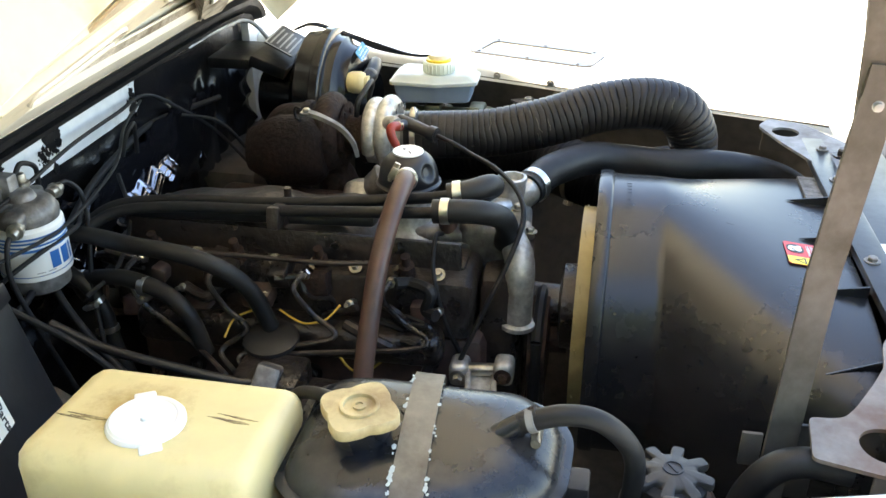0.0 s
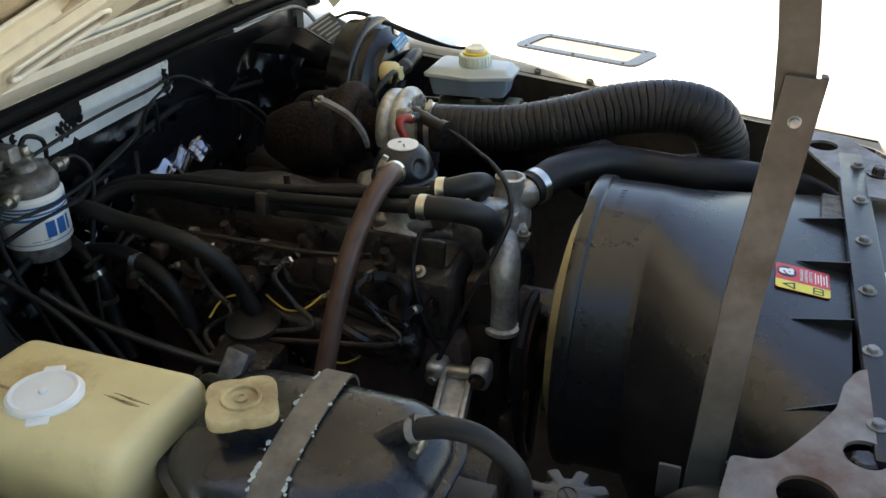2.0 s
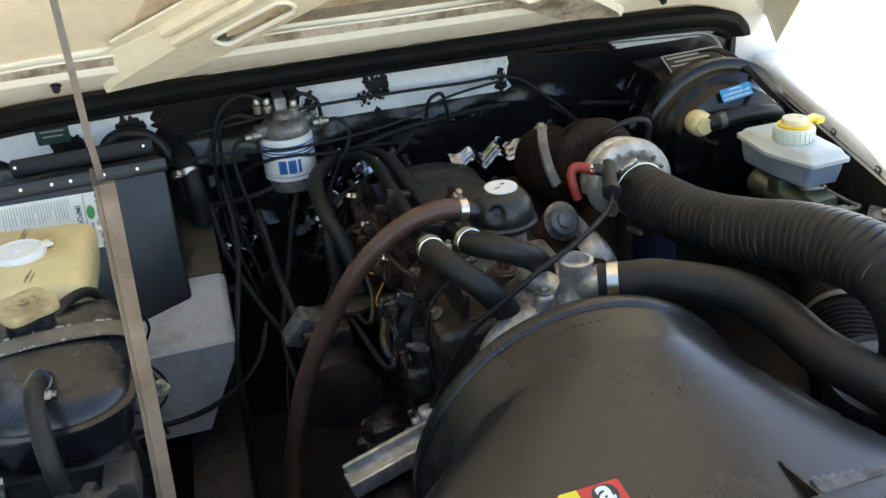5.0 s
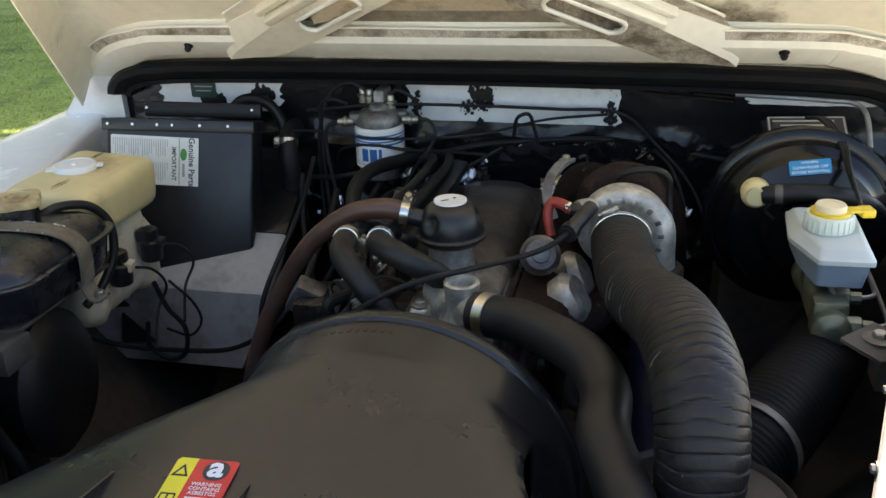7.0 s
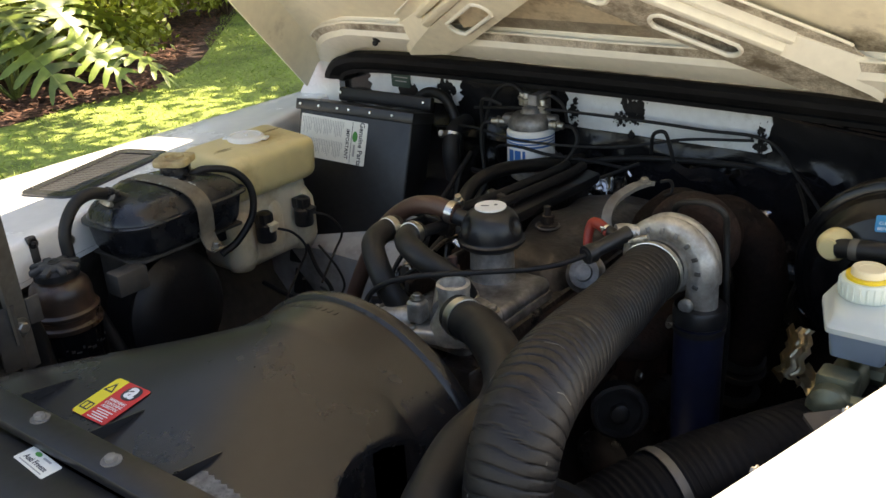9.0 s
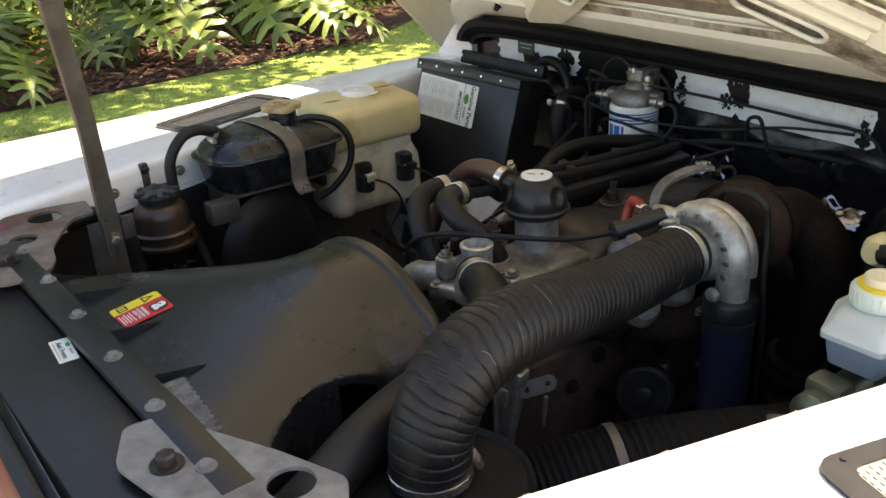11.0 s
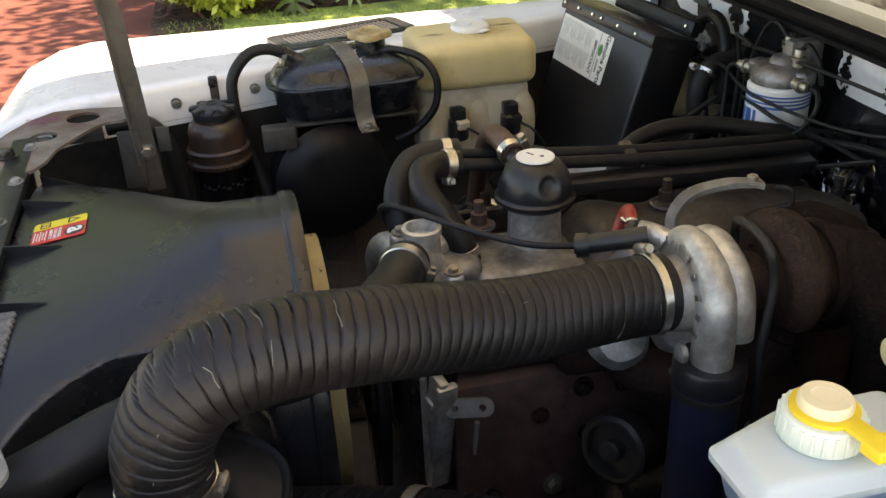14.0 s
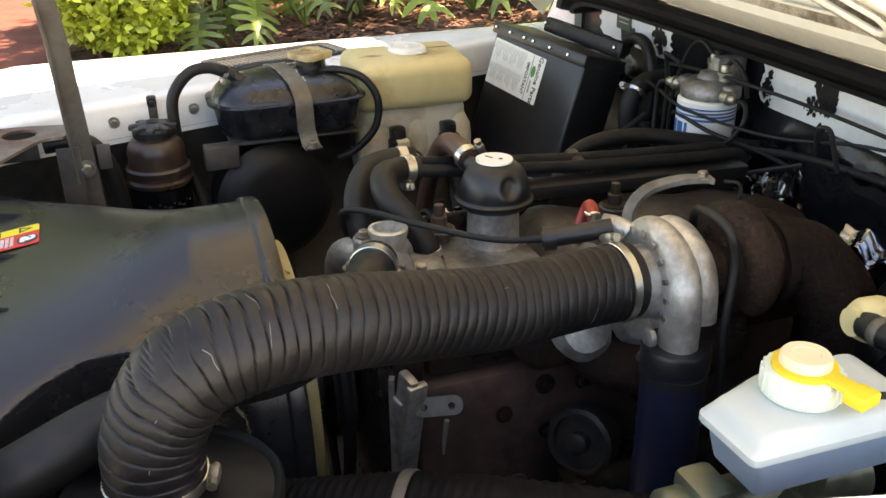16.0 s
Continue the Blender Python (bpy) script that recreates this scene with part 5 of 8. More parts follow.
psc = part("cap", Geo().lathe((-0.434, -0.737, 1.032), (0, 0, 1), [(0.026, 0), (0.030, 0.001), (0.030, 0.010), (0.026, 0.013), (0.010, 0.014)], 36), M_SEAL, ps, "black cap with eight flat spokes")
rings = []
for z, q in ((1.043, 0.96), (1.0445, 1.0), (1.0490, 1.0), (1.0505, 0.97), (1.0525, 0.60), (1.0532, 0.25)):
    ring = []
    for i in range(96):
        a = 2 * math.pi * i / 96
        w = 1 / (1 + math.exp(-9 * (math.cos(8 * a + 1.4) - 0.05)))
        r_ = (0.0215 + 0.0130 * w) * q if q > 0.7 else 0.0215 * q / 0.7
        ring.append((-0.434 + r_ * math.cos(a), -0.737 + r_ * math.sin(a), z - 0.0014 * (r_ / 0.034) ** 2))
    rings.append(ring)
part("spokes", Geo().loft(rings), M_DUSTY, psc, "dusty flat spokes", 45)
part("emblem_ring", Geo().lathe((-0.434, -0.737, 1.0530), (0, 0, 1), [(0.0085, 0), (0.0085, 0.0012), (0.0072, 0.0012), (0.0072, 0)], 24, (False, False)).box((0.012, 0.002, 0.001), pose(-0.434, -0.737, 1.0536, 0, 0, 35)), M_PLAST, psc)
part("bracket", Geo().box((0.05, 0.06, 0.10), pose(-0.485, -0.74, 0.945), 0.004), M_BAY, ps)
part("lug", Geo().box((0.010, 0.014, 0.040), pose(-0.496, -0.732, 1.056), 0.003, 2), M_BAY, ps, "dark steel lug")
bolt(ps, (-0.4905, -0.732, 1.066), (1, 0, 0), 0.0045, 0.004, "lug_bolt", M_IRON)
part("side_lug", Geo().box((0.03, 0.05, 0.035), pose(-0.415, -0.645, 0.995), 0.003), M_BAY, tank)

big = thing("vacuum_canister", (-0.43, -0.56, 0.80), "round black canister under the expansion tank", "canister")
part("shell", Geo().lathe((-0.50, -0.58, 0.905), (1, 0.15, 0.05), [(0.02, 0), (0.07, 0.005), (0.088, 0.02), (0.092, 0.07), (0.094, 0.074), (0.094, 0.082), (0.088, 0.086), (0.080, 0.094), (0.05, 0.099), (0.02, 0.101), (0.004, 0.1015)], 36), M_BULK, big)
part("bracket", Geo().box((0.02, 0.05, 0.22), pose(-0.50, -0.56, 0.82)), M_BAY, big)

# ---------------------------------------------------------------- fuel filter
ff = thing("fuel_filter", (-0.168, 0.036, 0.98), "white and blue spin-on fuel filter under a cast head", "fuel filter")
FX, FY = -0.163, 0.030
can = part("canister", Geo().lathe((FX, FY, 0.997), (0, 0, 1), [(0.012, 0), (0.030, 0.001), (0.034, 0.004), (0.036, 0.006), (0.036, 0.012), (0.0425, 0.014), (0.0425, 0.078), (0.039, 0.082), (0.030, 0.084)], 48), M_FILTW, ff)
part("clear_bowl", Geo().lathe((FX, FY, 0.984), (0, 0, 1), [(0.010, 0), (0.030, 0.001), (0.0365, 0.006), (0.0368, 0.026), (0.03, 0.027)], 40), M_ALUD, can)
for z, h in ((1.0665, 0.0026), (1.0615, 0.0026), (1.0565, 0.0026), (1.0505, 0.0036), (1.017, 0.0012)):
    part("stripe", Geo().lathe((FX, FY, z), (0, 0, 1), [(0.04255, 0), (0.0428, 0.0001), (0.0428, h), (0.04255, h)], 48, (False, False)), M_FILTB, can)
g = Geo()
for a0, wd, z0, z1 in ((-111, 17, 1.024, 1.046), (-90, 17, 1.024, 1.046), (-74, 7, 1.024, 1.046)):
    ring = []
    for zz in (z0, z1):
        ring.append([(FX + 0.0429 * math.cos(radians(a0 + wd * (k / 4 - 0.5))), FY + 0.0429 * math.sin(radians(a0 + wd * (k / 4 - 0.5))), zz) for k in range(5)])
    g.loft(ring, False, (False, False))
part("logo_bars", g, M_FILTB, can, "blue block logo")
g = Geo()
for k in range(5):
    g.box((0.010, 0.0004, 0.0012), Matrix.Translation((FX, FY, 0)) @ pose(0, 0, 0, 0, 0, -58 + 9 * k) @ pose(0, -0.0428, 1.018 + 0.004 * (k % 2)))
tagged(part("print_bars", g, M_INKG, can), kind="stuff")
head = part("head", Geo().lathe((FX, FY, 1.078), (0, 0, 1), [(0.036, 0), (0.0395, 0.002), (0.0400, 0.012), (0.036, 0.020), (0.030, 0.026), (0.018, 0.028), (0.014, 0.036), (0.010, 0.038)], 40).box((0.10, 0.026, 0.020), pose(FX, FY, 1.092, 0, 0, 18), 0.006, 3).box((0.02, 0.05, 0.05), pose(FX, FY + 0.03, 1.11), 0.004), M_ALUD, ff, "grey cast filter head")
for dx, dy, dz, ax in ((0.055, -0.006, 1.09, (1, 0.05, 0)), (-0.05, -0.022, 1.088, (-1, -0.3, 0)), (-0.02, 0.02, 1.118, (0, 0, 1)), (0.02, 0.01, 1.112, (0, 0, 1)), (-0.035, 0.03, 1.118, (0, 0, 1))):
    p = Vector((FX + dx, FY + dy, dz))
    g = Geo().lathe(p, ax, [(0.008, -0.01), (0.008, 0), (0.010, 0.001), (0.010, 0.005), (0.0065, 0.006), (0.0065, 0.014), (0.005, 0.016)], 12)
    part("banjo_bolt", g, M_BOLT, head, "dull plated banjo bolt")
for pts in ([(-0.21, 0.01, 1.118), (-0.235, -0.0, 1.128), (-0.262, 0.02, 1.11), (-0.268, 0.03, 1.05), (-0.262, 0.02, 0.95), (-0.24, -0.02, 0.85)],
            [(-0.185, 0.05, 1.13), (-0.22, 0.05, 1.145), (-0.258, 0.055, 1.12), (-0.28, 0.05, 1.05), (-0.28, 0.04, 0.93), (-0.25, -0.02, 0.82)],
            [(-0.145, 0.045, 1.126), (-0.13, 0.045, 1.135), (-0.105, 0.045, 1.12), (-0.10, 0.05, 1.09)],
            [(-0.095, 0.028, 1.09), (-0.075, 0.028, 1.088), (-0.062, 0.02, 1.07), (-0.07, 0.01, 1.045), (-0.09, 0.0, 1.02), (-0.12, -0.01, 0.96), (-0.15, -0.03, 0.88)],
            [(-0.225, 0.008, 1.086), (-0.245, 0.0, 1.08), (-0.25, 0.0, 1.04), (-0.235, -0.01, 0.96), (-0.215, -0.03, 0.85)]):
    part("fuel_pipe", Geo().tube(pts, 0.0033, 10), M_SEAL, ff)

FZ = 0.006
for ob in ff.children_recursive:
    ob.data.transform(Matrix.Translation((0, 0, FZ))) if ob.data.users == 1 else None

# ---------------------------------------------------------------- engine
engine = thing("engine", (0.03, -0.25, 0.50), "oily four-cylinder diesel engine with brown rocker cover", "engine")
part("block", grime(Geo().box((0.20, 0.50, 0.36), pose(0.045, -0.27, 0.72), 0.02, 2), 0.004, 14), M_REDBLK, engine, "red-brown engine block")
part("cylinder_head", grime(Geo().box((0.20, 0.50, 0.09), pose(0.035, -0.255, 0.945), 0.012, 2), 0.003, 16), M_IRON, engine)
rings = []
for i in range(31):
    y = -0.49 + 0.49 * i / 30
    k = 0.5 + 0.5 * math.cos(2 * math.pi * (y + 0.06) / 0.125)
    e = min(1.0, i / 2, (30 - i) / 2) * 0.35 + 0.65
    w, h = 0.058 * e, (1 - 0.45 * ease01((y + 0.13) / 0.10)) * (0.036 + 0.010 * k) * (0.7 + 0.3 * e) * (0.25 + 0.75 * ease01((y + 0.365) / 0.035))
    x0 = 0.055
    rings.append([(x0 + a * w * (1 + 0.22 * k if a < -0.3 else 1), y, 0.985 + b * h) for a, b in ((-1.15, 0), (-1.12, 0.2), (-1.0, 0.6), (-0.85, 0.86), (-0.5, 1.0), (0.2, 1.05), (0.7, 0.97), (1.0, 0.75), (1.12, 0.4), (1.25, 0.1), (1.25, 0))])
rocker = part("rocker_cover", grime(Geo().loft(rings), 0.0025, 18), M_ROCKER, engine, "brown cast rocker cover", 55)
for x, y, z in ((0.036, -0.231, 1.039), (0.024, 0.008, 1.003), (0.036, -0.456, 1.044)):
    g = Geo().lathe((x, y, z), (0, 0, 1), [(0.010, -0.035), (0.016, -0.012), (0.016, -0.009), (0.009, -0.008), (0.009, 0.004), (0.0055, 0.005), (0.0055, 0.018)], 12)
    stud = part("cover_stud", g, M_IRON if y > -0.4 else M_REDBLK, rocker)
    part("washer", Geo().lathe((x, y, z - 0.013), (0, 0, 1), [(0.0185, 0), (0.0185, 0.002), (0.009, 0.0026)], 20), M_ALUD, stud)
# added oily plate whose dark colour stands in for deep shade on this side
part("shade_skirt", grime(Geo().box((0.010, 0.47, 0.050), pose(-0.024, -0.250, 1.000, 0, 8, 0), 0.004, 2), 0.0015, 30), M_IRON, engine, "oily dark plate added for the shade beside the rocker cover")
# timing case and water pump at the front
part("timing_case", grime(Geo().box((0.17, 0.06, 0.38), pose(0.055, -0.535, 0.79), 0.02, 2), 0.004, 18), M_IRON, engine)
part("front_casting", grime(Geo().box((0.09, 0.07, 0.11), pose(0.07, -0.505, 0.975), 0.015, 3).box((0.105, 0.125, 0.016), pose(0.075, -0.425, 0.993), 0.005, 2).box((0.100, 0.12, 0.022), pose(0.075, -0.42, 1.006), 0.010, 3), 0.0015, 25), M_ALUD, engine, "grimy cast front cover")
part("cast_pipe", Geo().tube([(0.04, -0.540, 1.01), (0.005, -0.555, 1.003), (-0.012, -0.560, 0.985), (-0.016, -0.561, 0.955), (-0.016, -0.560, 0.915)], [0.019, 0.020, 0.0195, 0.018, 0.0185], 20).lathe((-0.016, -0.560, 0.905), (0, 0, 1), [(0.019, 0), (0.024, 0.001), (0.024, 0.007), (0.019, 0.009)], 24), M_ALU, engine, "bright cast water pipe")
part("pump_pulley", Geo().lathe((0.03, -0.575, 0.86), (0, -1, 0), [(0.03, 0), (0.065, 0.0), (0.065, 0.006), (0.056, 0.012), (0.065, 0.018), (0.065, 0.024), (0.02, 0.026), (0.02, 0.05)], 36), M_RUST, engine)
part("drive_belt", Geo().tube([(-0.03, -0.587, 0.89), (0.0, -0.587, 0.92), (0.03, -0.587, 0.927), (0.07, -0.587, 0.915), (0.095, -0.587, 0.87), (0.09, -0.587, 0.78), (0.03, -0.587, 0.66), (-0.03, -0.587, 0.78), (-0.03, -0.587, 0.89)], 0.008, 8), M_SEAL, engine)

# thermostat housing
th = part("thermostat_housing", grime(Geo().lathe((0.097, -0.533, 1.0), (0, 0, 1), [(0.030, 0), (0.030, 0.02), (0.024, 0.03), (0.019, 0.040), (0.019, 0.062), (0.0205, 0.066), (0.0205, 0.071), (0.016, 0.072), (0.015, 0.060), (0.004, 0.058)], 28)
          .tube([(0.10, -0.53, 1.03), (0.116, -0.552, 1.042), (0.134, -0.561, 1.045)], 0.021, 20)
          .tube([(0.08, -0.53, 1.03), (0.06, -0.50, 1.035), (0.058, -0.48, 1.04)], 0.016, 18)
          .box((0.085, 0.06, 0.018), pose(0.085, -0.53, 1.005, 0, 0, 20), 0.006, 3).box((0.022, 0.022, 0.03), pose(0.052, -0.548, 1.03), 0.006, 3).box((0.02, 0.02, 0.03), pose(0.135, -0.51, 1.02), 0.006, 3), 0.0012, 40), M_ALU, engine, "cast aluminium thermostat housing")
for x, y, z in ((0.052, -0.548, 1.045), (0.135, -0.51, 1.035), (0.055, -0.565, 1.01)):
    bolt(th, (x, y, z), (0, 0, 1), 0.006, 0.006, "housing_bolt")

# heater pipes along the rocker cover
rail = part("heater_pipe", Geo().tube([(-0.056, -0.478, 1.086), (-0.052, -0.42, 1.078), (-0.046, -0.25, 1.063), (-0.045, -0.10, 1.055), (-0.06, -0.02, 1.045), (-0.10, 0.02, 1.02)], 0.0075, 14), M_SEAL, engine, "black heater pipe")
part("heater_pipe", Geo().tube([(-0.012, -0.485, 1.090), (-0.015, -0.42, 1.080), (-0.02, -0.25, 1.062), (-0.02, -0.08, 1.052), (-0.04, 0.0, 1.04), (-0.08, 0.04, 1.0)], 0.0075, 14), M_SEAL, engine, "black heater pipe")
part("flat_duct", Geo().box((0.028, 0.36, 0.020), pose(-0.012, -0.19, 1.038, -2.5, 8, 0), 0.006), M_PLAST, engine, "black flat cable duct")
part("pipe_clip", Geo().box((0.045, 0.016, 0.030), pose(-0.040, -0.245, 1.052, 0, 15, 0), 0.003), M_IRON, engine)
part("pipe_clip", Geo().box((0.045, 0.016, 0.024), pose(-0.030, -0.40, 1.074, 0, 10, 0), 0.003), M_IRON, engine)

# injectors, leak-off rail and fuel lines on the right side
for i in range(4):
    y = -0.42 + 0.115 * i
    inj = part("injector", Geo().lathe((-0.045, y, 0.965), (-0.35, 0, 1), [(0.013, 0), (0.013, 0.02), (0.010, 0.022), (0.010, 0.045), (0.006, 0.047), (0.006, 0.062)], 12).box((0.035, 0.016, 0.008), pose(-0.05, y, 0.985, 0, 20, 0), 0.003), M_RUST, engine, "oily fuel injector")
    part("union_nut", Geo().lathe((-0.072, y + 0.012, 0.99), (-0.9, 0.1, 0.3), [(0.008, 0), (0.008, 0.012), (0.006, 0.014), (0.006, 0.02)], 6), M_CLAMP, inj)
    part("injector_pipe", Geo().tube([(-0.09, y + 0.014, 0.998), (-0.11, y + 0.02, 0.985), (-0.10 - 0.006 * i, y + 0.0, 0.95), (-0.12, y - 0.03, 0.925), (-0.14, -0.25 + 0.03 * i, 0.90), (-0.165, -0.26 + 0.018 * i, 0.88), (-0.17, -0.27 + 0.012 * i, 0.84)], 0.0038, 8), M_IRON, engine)
    part("glow_plug", Geo().lathe((-0.07, y - 0.045, 0.95), (-0.85, 0, 0.4), [(0.006, 0), (0.006, 0.02), (0.003, 0.022), (0.003, 0.036)], 8), M_BOLT, engine)
part("inlet_manifold", grime(Geo().box((0.06, 0.42, 0.05), pose(-0.075, -0.26, 0.90), 0.015, 3), 0.005, 18), M_IRON, engine)
pump = part("injection_pump", grime(Geo().lathe((-0.17, -0.36, 0.83), (0, 1, 0), [(0.03, 0), (0.055, 0.005), (0.055, 0.05), (0.045, 0.06), (0.045, 0.16), (0.03, 0.17)], 24).box((0.07, 0.09, 0.07), pose(-0.175, -0.27, 0.875), 0.01, 2), 0.002, 30), M_IRON, engine, "dark injection pump")
part("boost_capsule", Geo().lathe((-0.124, -0.254, 0.910), (-0.1, 0, 1), [(0.032, 0), (0.036, 0.004), (0.036, 0.010), (0.028, 0.014), (0.01, 0.016)], 26), M_PIPEG, pump, "grey boost capsule")
part("solenoid_block", Geo().box((0.045, 0.03, 0.055), pose(-0.20, -0.272, 0.90, 20, 30, 15), 0.004, 2), M_ALUD, pump, "grey solenoid block")
for pts, r_, m_, nm in (
    ([(-0.062, -0.430, 0.924), (-0.070, -0.416, 0.910), (-0.077, -0.401, 0.886), (-0.085, -0.384, 0.867), (-0.094, -0.366, 0.859), (-0.099, -0.350, 0.864), (-0.098, -0.336, 0.882), (-0.092, -0.325, 0.905), (-0.088, -0.318, 0.918)], 0.0017, M_YWIRE, "yellow_wire"),
    ([(-0.132, -0.193, 0.917), (-0.105, -0.198, 0.930), (-0.075, -0.218, 0.928), (-0.060, -0.232, 0.92)], 0.0016, M_YWIRE, "yellow_wire"),
    ([(-0.080, -0.251, 0.934), (-0.092, -0.272, 0.931), (-0.100, -0.293, 0.930), (-0.102, -0.321, 0.940), (-0.08, -0.335, 0.95)], 0.0016, M_YWIRE, "yellow_wire"),
    ([(0.03, -0.45, 1.01), (-0.02, -0.45, 1.03), (-0.06, -0.455, 1.0), (-0.07, -0.47, 0.94), (-0.06, -0.49, 0.88)], 0.003, M_SEAL, "cable"),
    ([(-0.113, -0.251, 0.928), (-0.123, -0.231, 0.988), (-0.140, -0.200, 1.027), (-0.145, -0.150, 1.044), (-0.137, -0.085, 1.045), (-0.113, -0.025, 1.038), (-0.096, 0.03, 1.03), (-0.09, 0.085, 1.02)], 0.0115, M_RUBBER, "boost_sensing_hose"),
    ([(-0.10, 0.035, 0.96), (-0.12, -0.05, 0.985), (-0.132, -0.115, 0.978), (-0.137, -0.150, 0.950), (-0.132, -0.165, 0.89)], 0.0110, M_RUBBER, "fuel_hose"),
    ([(-0.23, -0.02, 0.98), (-0.225, -0.08, 0.95), (-0.22, -0.16, 0.93), (-0.21, -0.24, 0.91), (-0.20, -0.265, 0.905)], 0.006, M_PLAST, "conduit"),
    ([(-0.30, 0.0, 1.0), (-0.29, -0.04, 0.93), (-0.25, -0.12, 0.86), (-0.2, -0.2, 0.80)], 0.005, M_SEAL, "cable"),
    ([(-0.14, 0.04, 1.02), (-0.17, 0.0, 0.97), (-0.20, -0.08, 0.90), (-0.23, -0.2, 0.83), (-0.2, -0.36, 0.78)], 0.005, M_SEAL, "cable"),
    ([(-0.06, -0.40, 1.01), (-0.08, -0.33, 1.012), (-0.075, -0.25, 1.008), (-0.08, -0.15, 1.01), (-0.07, -0.06, 1.0)], 0.0035, M_IRON, "leak_off_rail")):
    part(nm, Geo().tube(pts, r_, 10), m_, engine)
hose_clamp(engine, (-0.1285, -0.091, 0.9815), (-0.15, -0.8, 0.0), 0.0118, 0.010, 40)
hose_clamp(engine, (-0.106, 0.010, 0.968), (-0.2, -0.85, 0.25), 0.0118, 0.010, 90)
# block details low on the right side: lift pump, brackets, bolts
arm = part("alternator_bracket", grime(Geo().box((0.13, 0.038, 0.010), pose(-0.135, -0.528, 0.850, 0, -13, 8), 0.004, 2).box((0.13, 0.008, 0.022), pose(-0.135, -0.512, 0.854, 0, -13, 8), 0.003, 2).box((0.13, 0.008, 0.022), pose(-0.132, -0.545, 0.852, 0, -13, 8), 0.003, 2), 0.001, 40), M_ALU, engine, "bright cast alternator bracket")
for _y, _z in ((-0.493, 0.868), (-0.551, 0.876)):
    part("lug", Geo().box((0.034, 0.026, 0.034), pose(-0.079, _y, _z), 0.008, 3), M_ALU, arm)
part("pivot_bolt", Geo().lathe((-0.080, -0.49, 0.870), (0, -1, 0.1), [(0.009, 0), (0.009, 0.07)], 12), M_BOLT, arm)
part("alternator", Geo().lathe((-0.15, -0.60, 0.76), (0, 1, 0), [(0.03, 0), (0.062, 0.006), (0.065, 0.03), (0.065, 0.09), (0.055, 0.11), (0.02, 0.12)], 28), M_IRON, engine, "grimy alternator")
bolt(arm, (-0.097, -0.493, 0.868), (-1, 0, 0), 0.007, 0.007, "bracket_bolt")
bolt(arm, (-0.095, -0.551, 0.876), (-1, 0, 0), 0.007, 0.007, "bracket_bolt", M_RUST)
random.seed(11)
for i in range(16):
    y, z = random.uniform(-0.48, -0.04), random.uniform(0.72, 0.90)
    bolt(engine, (-0.058, y, z), (-1, 0, 0.1), random.uniform(0.006, 0.009), 0.008, "block_bolt", random.choice([M_BOLT, M_IRON, M_RUST]))
part("oil_filter", Geo().lathe((-0.14, -0.45, 0.70), (-0.5, 0, -1), [(0.03, 0), (0.045, 0.01), (0.045, 0.09), (0.03, 0.1)], 24), M_PLAST, engine)
pump = part("lift_pump", grime(Geo().lathe((-0.115, -0.40, 0.765), (-0.25, 0.0, 1), [(0.020, 0), (0.034, 0.006), (0.036, 0.022), (0.041, 0.024), (0.041, 0.032), (0.032, 0.036), (0.027, 0.050), (0.016, 0.056), (0.004, 0.057)], 24).box((0.06, 0.035, 0.03), pose(-0.085, -0.40, 0.775), 0.006), 0.0015, 40), M_IRON, engine, "oily dark lift pump")
for _i in range(6):
    _a = radians(60 * _i + 10)
    bolt(pump, (-0.1235 + 0.037 * math.cos(_a), -0.40 + 0.037 * math.sin(_a), 0.7985 + 0.0093 * math.cos(_a)), (-0.25, 0, 1), 0.004, 0.004, "pump_screw", M_BOLT)

# oil separator on the rocker cover
sep = thing("oil_separator", (0.056, -0.398, 0.99), "black domed oil separator with a white disc on top", "oil separator")
part("body", grime(Geo().lathe((0.056, -0.398, 0.985), (0, 0, 1), [(0.046, 0.014), (0.036, 0.022), (0.0310, 0.030), (0.0295, 0.040), (0.0290, 0.070), (0.030, 0.082)], 36), 0.0006, 30), M_ALU, sep, "cast aluminium base")
g = Geo().lathe((0.056, -0.398, 1.064), (0, 0, 1), [(0.025, -0.003), (0.038, -0.001), (0.0400, 0.002), (0.0440, 0.005), (0.0440, 0.008), (0.0405, 0.010)] + [(0.0400 * math.cos(math.asin(q)) ** 0.62 + 0.0003, 0.011 + 0.0398 * q) for q in [0.07 * i for i in range(14)] + [0.97, 0.995]], 96)
for az in (7, -120):
    c0 = Vector((0.056, -0.398, 1.064)) + Vector((0.0415 * math.cos(radians(az)), 0.0415 * math.sin(radians(az)), 0.031))
    g.v = [tuple(Vector(p) - (Vector((p[0] - 0.056, p[1] + 0.398, 0)).normalized() * 0.0065 * ease01((0.0150 - (Vector(p) - c0).length) / 0.0075)) if p[2] > 1.0725 else Vector(p)) for p in g.v]
dome = part("dome", g, M_PLAST, sep, "", 60)
part("label_disc", Geo().lathe((0.056, -0.398, 1.1145), (0, 0, 1), [(0.0205, -0.0008), (0.0205, 0.0014), (0.004, 0.0016)], 32), M_STKW, dome, "white paper disc")
g = Geo().box((0.010, 0.002, 0.0004), pose(0.050, -0.402, 1.1163, 0, 0, 30)).box((0.004, 0.004, 0.0004), pose(0.060, -0.392, 1.1163))
part("disc_mark", g, M_INK, dome)
part("side_outlet", Geo().tube([(0.03, -0.402, 1.088), (0.005, -0.406, 1.095), (-0.012, -0.41, 1.099)], 0.0115, 18), M_PLAST, dome)
bh = thing("breather_hose", (-0.12, -0.44, 0.75), "brown rubber breather hose from the oil separator", "hose")
